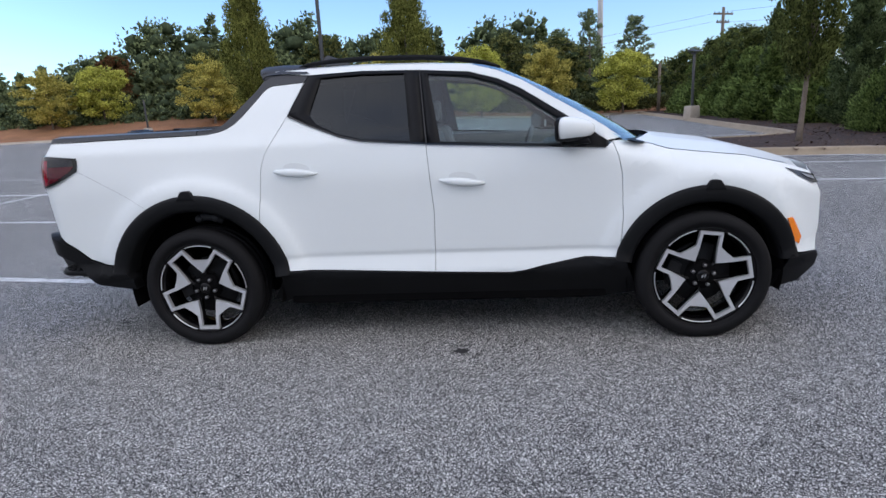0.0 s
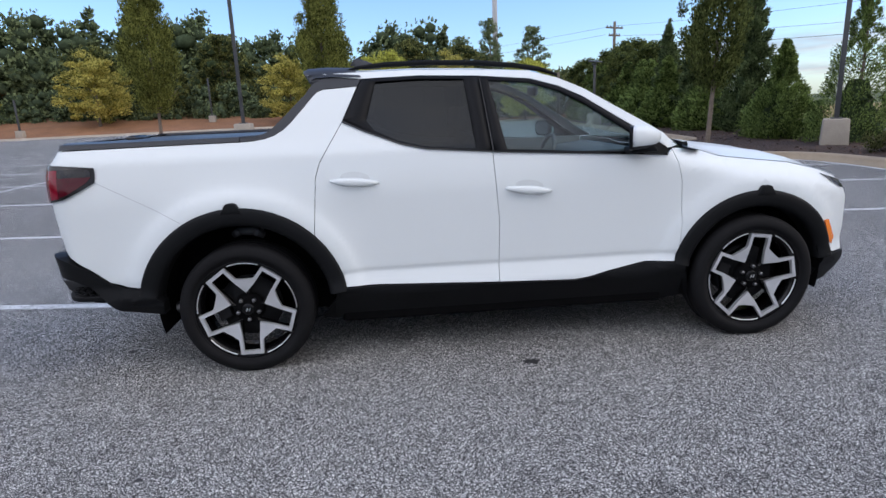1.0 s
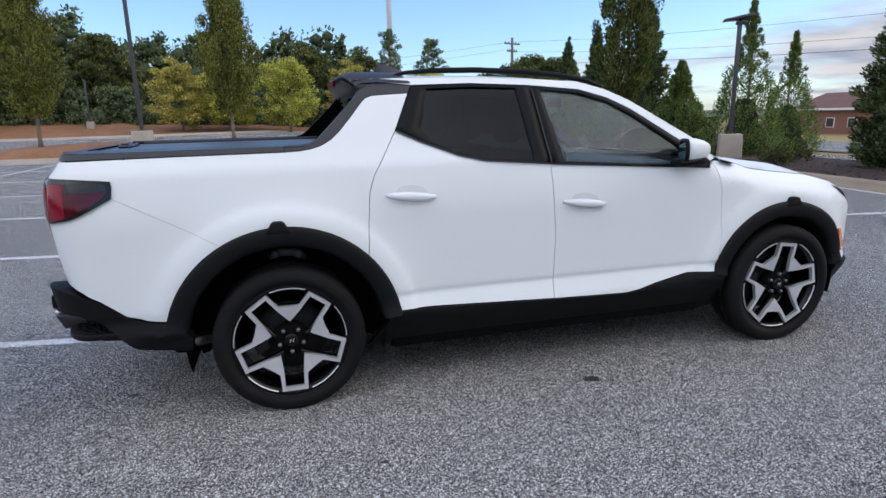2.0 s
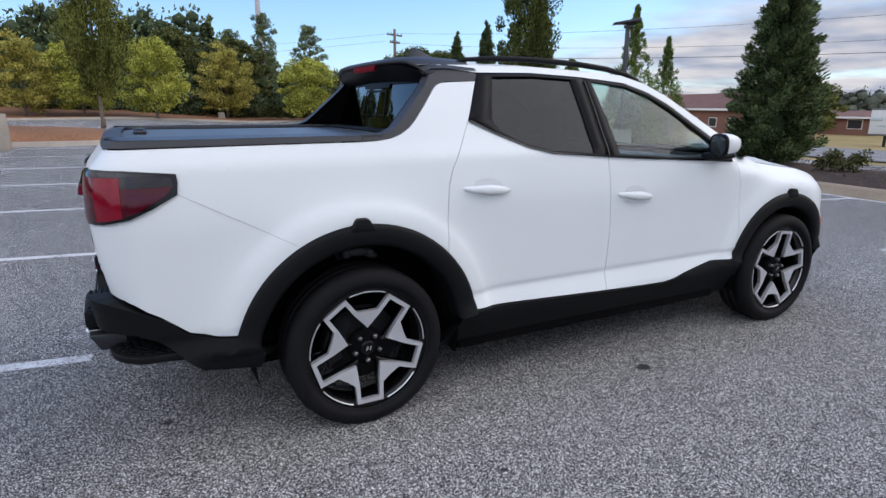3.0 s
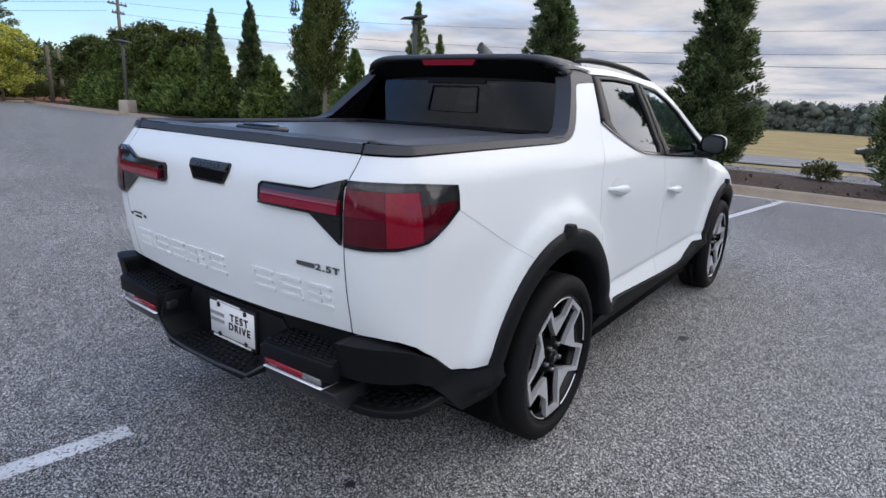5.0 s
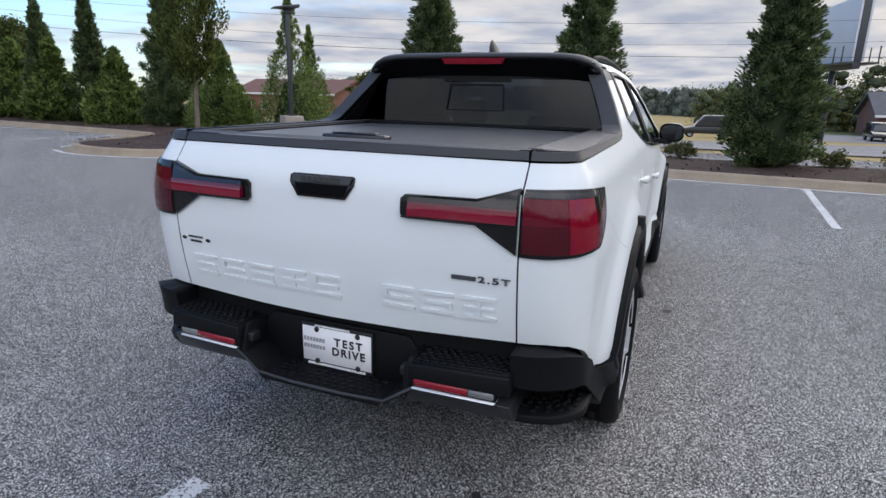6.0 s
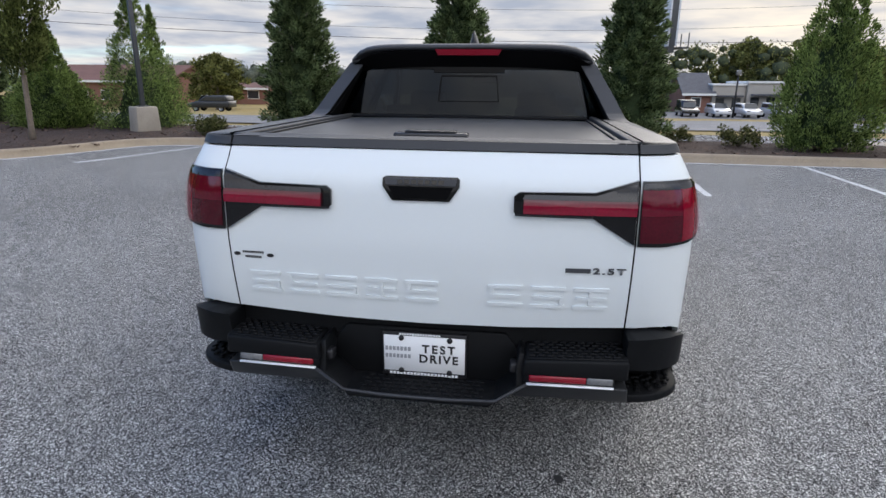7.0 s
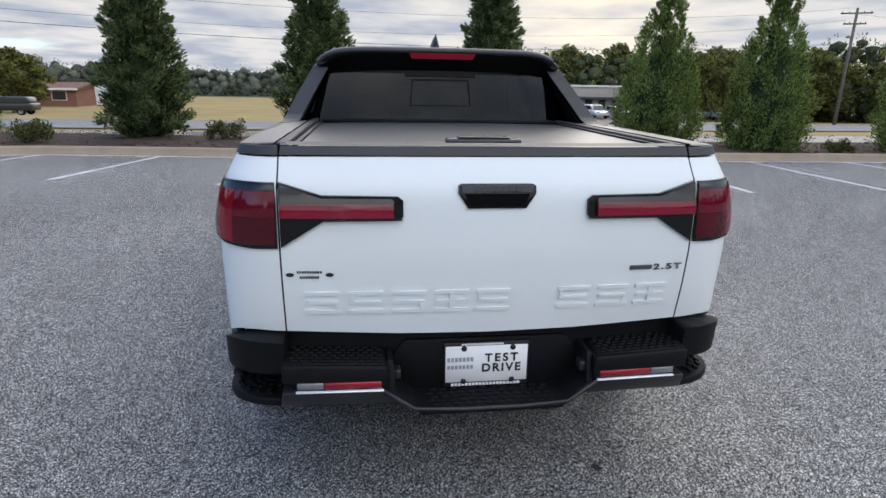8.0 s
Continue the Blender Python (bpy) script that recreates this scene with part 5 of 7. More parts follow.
plate_bars(0.140, 0.045, 0.588, 0.603, 7, M_GREYINK)
plate_bars(0.140, 0.045, 0.560, 0.574, 7, M_GREYINK)
plate_bars(0.090, -0.060, 0.649, 0.655, 16, M_WHITE)
plate_bars(0.125, -0.125, 0.495, 0.503, 20, M_WHITE)
for y, z in ((0.082, 0.637), (-0.092, 0.637), (0.082, 0.512), (-0.092, 0.512)):
    screw = part("plate_screw", lathe_bm([(0.0001, 0), (0.010, 0), (0.010, 0.003), (0.0001, 0.004)], (0, 0), 12), M_INK, plate)
    screw.matrix_basis = pose(-1.0068, y, z, 0, 0, 90)


# ---------------------------------------------------------------- wheels
def wheel_parts(cx, sgn, spin, steer=0.0):
    """Alloy wheel with five open pockets edged in machined metal."""
    hub = new("wheel")
    hub.parent = truck
    hub["label"] = "two-tone alloy wheel with black low-profile tyre"
    hub.matrix_basis = pose(cx, sgn * 0.955, 0.372)
    s = sgn
    R = 0.377
    prof = [(0.262, -0.185), (0.285, -0.215), (0.330, -0.232), (0.352, -0.230), (R - 0.006, -0.212), (R, -0.190), (R, -0.150), (R - 0.007, -0.148), (R - 0.007, -0.140), (R, -0.138), (R, -0.100),
            (R - 0.007, -0.098), (R - 0.007, -0.090), (R, -0.088), (R, -0.040), (R - 0.006, -0.018), (0.352, -0.003), (0.330, 0.002), (0.300, -0.001), (0.292, -0.005), (0.285, -0.003), (0.270, -0.016), (0.262, -0.022)]
    bm = lathe_bm([(r + (0.016 if r < 0.28 else 0.010 if r < 0.30 else 0.0), s * y) for r, y in prof], (0, 0), 72)
    sharp_by_angle(bm, 60)
    part("tyre", bm, M_TYRE, hub, "black low-profile tyre")
    bm = lathe_bm([(r, s * y) for r, y in ((0.262, -0.20), (0.235, -0.19), (0.228, -0.10), (0.236, -0.05), (0.252, -0.022), (0.266, -0.012), (0.268, -0.020))], (0, 0), 64)
    part("rim_barrel", bm, M_RIMBLACK, hub, "gloss black wheel barrel")
    part("brake_disc", lathe_bm([(0.06, -s * 0.12), (0.165, -s * 0.12), (0.165, -s * 0.142), (0.06, -s * 0.142)], (0, 0), 40), M_BRAKE, hub, "steel brake disc")
    cal = prism_bm([(r * math.cos(a), r * math.sin(a)) for r, a in [(0.175, radians(150 + 8 * k)) for k in range(8)] + [(0.105, radians(206 - 8 * k)) for k in range(8)]], 1, -s * 0.085, -s * 0.165, 0.006)
    part("brake_caliper", cal, M_BRAKE, hub, "dull metal brake caliper")
    # spokes
    def pol(r, deg):
        return (r * math.sin(radians(deg)), r * math.cos(radians(deg)))
    for k in range(5):
        turn = radians(spin) + 2 * math.pi * k / 5
        ct, st = math.cos(turn), math.sin(turn)

        def place(bm2):
            for v in bm2.verts:
                x, z = v.co.x, v.co.z
                v.co.x, v.co.z = x * ct + z * st, -x * st + z * ct
            return bm2
        outer = [pol(0.168, -36), (-0.063, 0.165), (-0.059, 0.245), (0.059, 0.245), (0.063, 0.165), pol(0.168, 36)]
        inner = [pol(0.092, -36), (-0.045, 0.152), (-0.043, 0.227), (0.043, 0.227), (0.045, 0.152), pol(0.092, 36)]
        bm = bmesh.new()

        def depth(x, z):
            r = math.hypot(x, z)
            return -0.012 - 0.030 * max(0.0, 1 - r / 0.235) ** 1.0
        top = [[bm.verts.new((p[0], s * depth(*p), p[1])) for p in line] for line in (outer, inner)]
        low = [[bm.verts.new((p[0], s * (depth(*p) - 0.022), p[1])) for p in line] for line in (outer, inner)]
        for i in range(5):
            bm.faces.new((top[0][i], top[0][i + 1], top[1][i + 1], top[1][i]))
            bm.faces.new((top[0][i], low[0][i], low[0][i + 1], top[0][i + 1]))
            bm.faces.new((top[1][i], top[1][i + 1], low[1][i + 1], low[1][i]))
        part("spoke_face", place(bm), M_SILVER, hub, "machined silver spoke face", smooth=False)
        # black backing of the spoke, and the pocket floor
        bm = prism_bm([pol(0.060, -36), pol(0.165, -36), (-0.060, 0.165), (-0.056, 0.243), (-0.045, 0.243), (-0.046, 0.155), pol(0.085, -30)], 1, -s * 0.048, -s * 0.085, 0.003, 1)
        part("spoke_back", place(bm), M_RIMBLACK, hub, smooth=False)
        bm = prism_bm([pol(0.060, 36), pol(0.165, 36), (0.060, 0.165), (0.056, 0.243), (0.045, 0.243), (0.046, 0.155), pol(0.085, 30)], 1, -s * 0.048, -s * 0.085, 0.003, 1)
        part("spoke_back", place(bm), M_RIMBLACK, hub, smooth=False)
        # bright lip arc between pockets
        a0, a1 = radians(90 - 36 - 18), radians(90 - 36 + 18)
        bm = lathe_bm([(0.2515, -s * 0.016), (0.253, -s * 0.012), (0.256, -s * 0.012), (0.257, -s * 0.018)], (0, 0), 14, a0, a1)
        part("lip_arc", place(bm), M_SILVER, hub)
        # nut
        bm = lathe_bm([(0.0005, -s * 0.026), (0.008, -s * 0.026), (0.010, -s * 0.030), (0.010, -s * 0.055)], (0.0, 0.057), 8)
        part("wheel_nut", place(bm), M_STEEL, hub, "steel wheel nut")
    part("hub_face", lathe_bm([(0.034, -s * 0.036), (0.050, -s * 0.046), (0.076, -s * 0.052), (0.082, -s * 0.085)], (0, 0), 30), M_DARK, hub)
    cap = part("hub_cap", lathe_bm([(0.0005, -s * 0.026), (0.026, -s * 0.027), (0.032, -s * 0.031), (0.034, -s * 0.05)], (0, 0), 28), M_RIMBLACK, hub, "black centre cap with a small silver mark")
    bm = bmesh.new()
    for a, b in (((-0.010, -0.009), (-0.004, 0.009)), ((0.004, -0.009), (0.010, 0.009)), ((-0.006, -0.002), (0.006, 0.002))):
        vs = [bm.verts.new((x, -s * 0.0245, z)) for x, z in ((a[0], a[1]), (a[0] + 0.004, a[1]), (b[0] + 0.004 if abs(b[0] - a[0]) < 0.01 else b[0], b[1]), (b[0] if abs(b[0] - a[0]) < 0.01 else a[0], b[1]))]
        bm.faces.new(vs)
    part("cap_mark", bm, M_SILVER, hub, smooth=False)
    for ob in hub.children:
        if not ob.name.startswith("tyre"):
            for v in ob.data.vertices:
                v.co.x, v.co.z = v.co.x * 1.085, v.co.z * 1.085


wheel_parts(0.0, -1, 180)
wheel_parts(3.005, -1, 7)
wheel_parts(0.0, 1, 160)
wheel_parts(3.005, 1, 40)
M_LINK = mat("dusty_suspension_metal", (0.055, 0.056, 0.060), rough=0.6, var=0.35, scale=20, fine=120)
sa = part("suspension_arm", tube_bm([(-0.075, -0.74, 0.775), (-0.02, -0.77, 0.800), (0.05, -0.78, 0.798), (0.105, -0.77, 0.765)], [0.020, 0.024, 0.024, 0.018], 10), M_LINK, truck, "dusty grey suspension bracket above the wheel")
part("bush", lathe_bm([(0.001, -0.80), (0.018, -0.80), (0.021, -0.79), (0.021, -0.70)], (-0.045, 0.793), 14), M_LINK, sa)
part("bush", lathe_bm([(0.001, -0.81), (0.019, -0.81), (0.022, -0.80), (0.022, -0.70)], (0.068, 0.790), 14), M_LINK, sa)
part("exhaust_tip", tube_bm([(-0.30, -0.55, 0.33), (-0.48, -0.62, 0.32), (-0.56, -0.66, 0.32)], 0.033, 14), M_STEEL, truck, "steel exhaust tip")


# ---------------------------------------------------------------- mirrors
def mirror_parts(sgn):
    bm = bmesh.new()
    bmesh.ops.create_uvsphere(bm, u_segments=20, v_segments=14, radius=1.0)
    for v in bm.verts:
        x, y, z = v.co
        x = max(x, -0.62)
        sq = lambda t: math.copysign(abs(t) ** 0.72, t)
        v.co = Vector((2.240 + (0.135 if x > 0 else 0.055) * sq(x), sgn * (0.968 + 0.090 * sq(y) * (1 - 0.15 * max(0.0, x))), 1.240 + 0.068 * sq(z) * (1 - 0.30 * max(0.0, x)) + 0.008 * y))
    low = bm.copy()
    bmesh.ops.bisect_plane(bm, geom=bm.verts[:] + bm.edges[:] + bm.faces[:], plane_co=(2.256, 0, 1.196), plane_no=(0.06, 0, -1), clear_outer=True)
    bmesh.ops.bisect_plane(low, geom=low.verts[:] + low.edges[:] + low.faces[:], plane_co=(2.256, 0, 1.196), plane_no=(0.06, 0, -1), clear_inner=True)
    m = part("door_mirror", bm, M_PAINT, truck, "white door mirror with a black lower shell")
    part("lower_shell", low, M_PLASTIC, m, "black lower mirror shell")
    part("mirror_base", prism_bm([(2.20, 1.150), (2.36, 1.160), (2.34, 1.195), (2.21, 1.188)], 1, sgn * 0.850, sgn * 0.98, 0.010), M_SURROUND, m, "black mirror foot")
    bm = bmesh.new()
    sq = lambda t: math.copysign(abs(t) ** 0.66, t)
    rows = [(0.970 + 0.091 * sq(math.cos(a)), 1.239 + 0.068 * sq(math.sin(a))) for a in [2 * math.pi * k / 24 for k in range(24)]]
    front = [bm.verts.new((2.216, sgn * y, z)) for y, z in rows]
    back = [bm.verts.new((2.196, sgn * y, z)) for y, z in rows]
    for k in range(len(rows)):
        j = (k + 1) % len(rows)
        bm.faces.new((front[k], front[j], back[j], back[k]))
    bm.faces.new(back)
    part("mirror_shroud", bm, M_SURROUND, m)
    bm = bmesh.new()
    bm.faces.new([bm.verts.new((2.194, sgn * (0.972 + (y - 0.972) * 0.84), 1.239 + (z - 1.239) * 0.80)) for y, z in rows])
    part("mirror_glass", bm, mat("mirror_silver", (0.22, 0.23, 0.25), rough=0.02, metal=1.0, var=0.01), m, "mirror glass")
    # the whole head is turned in towards the driver
    for ob in [m] + [c for c in m.children if not c.name.startswith("mirror_base")]:
        for v in ob.data.vertices:
            v.co.x -= 0.46 * (abs(v.co.y) - 0.968)


mirror_parts(-1)
mirror_parts(1)


# ---------------------------------------------------------------- cabin
def seat(x, y, width):
    s = part("seat", box_bm((x - 0.25, y - width / 2, 0.60), (x + 0.27, y + width / 2, 0.76), 0.05, 3), M_SEAT, truck, "grey upholstered seat")
    bm = prism_bm([(x - 0.36, 1.22), (x - 0.24, 0.70), (x - 0.12, 0.72), (x - 0.24, 1.24), (x - 0.30, 1.26)], 1, y - width / 2 + 0.02, y + width / 2 - 0.02, 0.04, 3)
    part("backrest", bm, M_SEAT, s)
    return s


for y in (-0.38, 0.38):
    s = seat(1.72, y, 0.50)
    part("headrest", box_bm((1.32, y - 0.13, 1.29), (1.42, y + 0.13, 1.45), 0.04, 3), M_SEAT, s)
s = seat(0.95, 0.0, 1.30)
for y in (-0.38, 0.38):
    part("headrest", box_bm((0.56, y - 0.13, 1.24), (0.64, y + 0.13, 1.38), 0.035, 3), M_SEAT, s)
part("dashboard", prism_bm([(2.16, 0.85), (2.50, 0.72), (2.62, 1.11), (2.50, 1.135), (2.26, 1.105), (2.16, 1.02)], 1, -0.79, 0.79, 0.025, 3), M_SEAT, truck, "dark grey dashboard")
ring = [(2.06 + 0.06 * math.sin(a), 0.38 + 0.185 * math.cos(a), 1.03 + 0.175 * math.sin(a)) for a in [2 * math.pi * k / 28 for k in range(29)]]
wh = part("steering_wheel", tube_bm(ring, 0.017, 8, False), M_SEAT, truck, "dark steering wheel")
part("column", tube_bm([(2.06, 0.38, 1.03), (2.30, 0.38, 0.98)], [0.06, 0.04], 10), M_SEAT, wh)
part("rear_view_mirror", box_bm((1.86, -0.11, 1.50), (1.89, 0.11, 1.565), 0.012), M_CAP, truck)
part("headlining", grid_bm(lambda u, v: roof_pt(u * 0.96 + 0.02, v * 0.96) - Vector((0, 0, 0.035)), 10, 10), mat("grey_headlining", (0.14, 0.14, 0.14), rough=0.9), truck, "grey headlining")

# ---------------------------------------------------------------- banks and far ground
LOT_EDGE = [(-70, 24), (-34, 36.5), (-20, 38.5), (-8, 40.5), (3, 43.5), (14, 46)]


def bank_z(x, y):
    edge = table(LOT_EDGE, x)
    rise = 0.30 + 0.95 * min(1.0, max(0.0, (4 - x) / 30))
    t = min(1.0, max(0.0, (y - edge) / 9.0))
    return ground_z(x, y) + 0.12 + rise * t * t * (3 - 2 * t)


bm = bmesh.new()
rows = []
for i in range(60):
    x = -70 + 88 * i / 59
    e = table(LOT_EDGE, x)
    rows.append([bm.verts.new((x, e + d, bank_z(x, e + d) + 0.05 * noise.noise(Vector((x, d, 2))))) for d in (0.05, 1, 2.5, 4, 6, 8, 10, 16, 26, 40)])
for r0, r1 in zip(rows, rows[1:]):
    for k in range(9):
        bm.faces.new((r0[k], r0[k + 1], r1[k + 1], r1[k]))
tagged(link_mesh("straw_bank", bm, M_STRAW), "low bank covered in rusty pine straw under the trees", "bank", kind="structure")
far_kerb = resample([p for p in LOT_EDGE[::-1]], 0.8)
tagged(link_mesh("kerb", kerb_bm(far_kerb, gutter=0.25), M_PALECONC), "pale concrete kerb at the car park's far edge", "kerb", kind="structure")


def island_mound(name, outline, mid, rise, label):
    """A kerbed planting island with a mounded top."""
    ring = smooth_line(outline + outline[:1], 2)
    tagged(link_mesh("kerb", kerb_bm(resample(ring, 0.4) + [ring[0]], gutter=0.22), M_PALECONC), "pale concrete kerb round a planting island", "kerb", kind="structure")
    bm = bmesh.new()
    layers = []
    for s, h in ((0.985, 0.10), (0.85, 0.14 + rise * 0.35), (0.6, 0.14 + rise * 0.8), (0.3, 0.14 + rise), ):
        layers.append([bm.verts.new((mid[0] + (x - mid[0]) * s, mid[1] + (y - mid[1]) * s, ground_z(x, y) + h)) for x, y in ring[:-1]])
    n = len(layers[0])
    for a, b in zip(layers, layers[1:]):
        for k in range(n):
            bm.faces.new((a[k], a[(k + 1) % n], b[(k + 1) % n], b[k]))
    bm.faces.new(layers[-1])
    tagged(link_mesh(name, bm, M_STRAW), label, "planting island", kind="structure")


island_mound("straw_island", [(-10.6, 18.8), (-6, 18.5), (-1.2, 18.2), (0.2, 19.5), (0.0, 22.0), (-2, 23.0), (-6, 23.2), (-10.4, 23.2), (-11.6, 21.0)][::-1], (-5.6, 20.9), 0.34, "planting island covered in rusty pine straw")

# road and verges to the east, below the bed
def band(name, near, over, lift, material, label, cat, y0=-130, y1=150):
    """A strip of ground between two lines, each at a fixed distance or following a function of y."""
    ys = [y0 + (y1 - y0) * i / 100 for i in range(101)]
    bm = bmesh.new()
    rows = []
    for y in ys:
        a, b = near(y) if callable(near) else near - 0.03 * y, over(y) if callable(over) else over - 0.03 * y
        n = 1 if b - a < 0.5 else 40
        rows.append([bm.verts.new((a + (b - a) * i / n, y, ground_z(a + (b - a) * i / n, y) + lift)) for i in range(n + 1)])
    for r0, r1 in zip(rows, rows[1:]):
        for i in range(len(r0) - 1):
            bm.faces.new((r0[i], r0[i + 1], r1[i + 1], r1[i]))
    return tagged(link_mesh(name, bm, material), label, cat, kind="structure")


def road_near(y):
    return 17.6 + table([(0.0, 5.2), (14.0, 3.4), (30.0, 0.8), (60.0, 0.0)], min(60.0, max(0.0, y + 26.0)))


def road_far(y):
    return table([(0.0, 41.5), (16.0, 41.5), (22.0, 46.0), (38.0, 49.0), (44.5, 40.0), (51.0, 34.5), (55.0, 34.0)], min(55.0, max(0.0, y + 53.0)))


band("verge", 13.4, 71.0, -0.02, M_GRASS, "dry golden grass verge between the bed and the road", "verge")
band("road", road_near, road_far, 0.015, M_ROAD, "wide grey asphalt road behind the planted bed", "road")
band("far_lot", 62.0, 76.0, 0.012, M_ROAD, "distant asphalt car park in front of the shops", "pavement", -110, -6)
band("field", 71.0, 140.0, -0.03, M_GRASS, "dry golden sports field", "field", -10, 150)
band("footpath", lambda y: bed_edge(y) + 0.05, lambda y: bed_edge(y) + 0.75 + 2.6 * min(1.0, max(0.0, (-y - 6.0) / 8.0)), 0.02, M_PALECONC, "pale concrete footpath behind the planted bed", "footpath", -70, 4)
for edge in (road_near, road_far):
    band("road_kerb", lambda y: edge(y) - 0.15, lambda y: edge(y) + 0.15, 0.08, M_PALECONC, "pale concrete road kerb", "kerb")
for q in (0.36, 0.64):
    band("road_line", lambda y: road_near(y) * (1 - q) + road_far(y) * q - 0.07, lambda y: road_near(y) * (1 - q) + road_far(y) * q + 0.07, 0.026, M_LINE, "painted lane line on the road", "road marking")


# ---------------------------------------------------------------- plants
def mesh_from(name, verts, faces, material):
    me = bpy.data.meshes.new(name)
    me.from_pydata([tuple(v) for v in verts], [], faces)
    me.materials.append(material)
    return me


def leaf_quads(rng, centres, out, length, width, droop=0.0, jitter=0.8):
    """Small leaf blades at the centres, pointing roughly along out. Arrays of verts and faces."""
    n = len(centres)
    d = out + rng.normal(0, jitter, (n, 3))
    d[:, 2] -= droop
    d /= np.linalg.norm(d, axis=1, keepdims=True) + 1e-9
    r = rng.normal(0, 1, (n, 3))
    s = np.cross(d, r)
    s /= np.linalg.norm(s, axis=1, keepdims=True) + 1e-9
    ln = (length * rng.uniform(0.6, 1.3, n))[:, None]
    wd = (width * rng.uniform(0.6, 1.3, n))[:, None]
    v = np.empty((n, 4, 3))
    v[:, 0] = centres - d * ln * 0.5
    v[:, 1] = centres + s * wd * 0.5
    v[:, 2] = centres + d * ln * 0.5
    v[:, 3] = centres - s * wd * 0.5
    f = np.arange(n * 4).reshape(n, 4)
    return v.reshape(-1, 3), f


def clump_crown(rng, clumps, per, length, width, droop=0.0, jitter=0.8, shell=0.55):
    """Leaves gathered into clumps: each clump is (centre, radii, outward)."""
    cs, os_ = [], []
    for c, rad, out in clumps:
        p = rng.normal(0, 1, (per, 3))
        p /= np.linalg.norm(p, axis=1, keepdims=True)
        p *= (0.3 * shell + (1 - 0.3 * shell) * rng.random(per) ** 0.45)[:, None]
        cs.append(np.array(c) + p * np.array(rad))
        os_.append(0.7 * p + np.array(out))
    return leaf_quads(rng, np.concatenate(cs), np.concatenate(os_), length, width, droop, jitter)


def crown_mesh(name, v, f, material):
    me = bpy.data.meshes.new(name)
    me.vertices.add(len(v))
    me.vertices.foreach_set("co", v.ravel())
    me.loops.add(len(f) * 4)
    me.loops.foreach_set("vertex_index", f.ravel().astype(np.int32))
    me.polygons.add(len(f))
    me.polygons.foreach_set("loop_start", np.arange(len(f), dtype=np.int32) * 4)
    me.update(calc_edges=True)
    me.materials.append(material)
    return me


def lobe_shape():
    """Unit ball of 20 faces, as arrays."""
    bm = bmesh.new()
    bmesh.ops.create_icosphere(bm, subdivisions=1, radius=1.0)
    bm.verts.ensure_lookup_table()
    v = np.array([tuple(q.co) for q in bm.verts])
    f = [[q.index for q in face.verts] for face in bm.faces]
    bm.free()
    return v, f


LOBE_V, LOBE_F = lobe_shape()


def lobes(rng, spots):
    """Lumpy solid bodies that fill leaf clumps, coloured for the depth within: rows of (centre, radii)."""
    vs, fs = [], []
    for k, (c, rad) in enumerate(spots):
        vs.append(np.array(c) + LOBE_V * np.array(rad) * rng.uniform(0.72, 1.12, (len(LOBE_V), 1)))
        fs += [[i + k * len(LOBE_V) for i in face] for face in LOBE_F]
    return np.concatenate(vs), fs


def bm_from(v, f):
    me = bpy.data.meshes.new("lobes")
    me.from_pydata(v.tolist(), [], f)
    bm = bmesh.new()
    bm.from_mesh(me)
    bpy.data.meshes.remove(me)
    return bm


def trunk_bm(rng, height, r0, limbs, spread, lean=0.02, first=0.25):
    bm = bmesh.new()
    pts = [Vector((lean * math.sin(3 * t) * height, lean * math.cos(4 * t) * height * 0.6, t * height)) for t in (0, 0.04, 0.25, 0.5, 0.75, 1.0)]
    tube_bm(pts, [r0 * 1.5, r0 * 1.05, r0 * 0.85, r0 * 0.6, r0 * 0.35, r0 * 0.1], 9, bm=bm)
    for k in range(limbs):
        h = height * (first + (0.9 - first) * k / max(1, limbs - 1))
        a = 2.4 * k + rng.uniform(-0.4, 0.4)
        ln = spread * (1.05 - 0.75 * k / max(1, limbs)) * rng.uniform(0.75, 1.1)
        b = Vector((0, 0, h))
        e = b + Vector((math.cos(a) * ln, math.sin(a) * ln, ln * rng.uniform(0.5, 1.0)))
        m = b.lerp(e, 0.5) + Vector((0, 0, -0.05 * ln))
        tube_bm([b, m, e], [r0 * 0.32, r0 * 0.2, r0 * 0.06], 6, bm=bm)
    return bm


def core_bm(rng, rows, sides=11):
    """Lumpy solid body whose dark colour stands for shade in a crown; rows of (height, radius)."""
    bm = bmesh.new()
    rings = []
    for z, r in rows:
        rings.append([bm.verts.new((r * q * math.cos(2 * math.pi * k / sides), r * q * math.sin(2 * math.pi * k / sides), z + rng.normal(0, 0.03))) for k, q in enumerate(rng.uniform(0.72, 1.08, sides))])
    for a, b in zip(rings, rings[1:]):
        for k in range(sides):
            bm.faces.new((a[k], a[(k + 1) % sides], b[(k + 1) % sides], b[k]))
    bm.faces.new(rings[-1])
    return bm


def make_tree(name, label, category, group, rng, height, crown, material, r0, limbs, spread, first=0.25, lean=0.015):
    t = thing(name, label, category, group=group)
    part("trunk", trunk_bm(rng, height * 0.93, r0, limbs, spread, lean, first), M_BARK, t, "grey-brown bark")
    v, f = crown
    ob = new("crown", crown_mesh("crown", v, f, material))
    ob.parent = t
    return t


ARB_PROFILE = [(0.0, 0.80), (0.06, 0.90), (0.16, 0.92), (0.30, 0.82), (0.42, 0.64), (0.52, 0.46), (0.62, 0.36), (0.74, 0.30), (0.86, 0.20), (0.95, 0.10), (1.0, 0.03)]


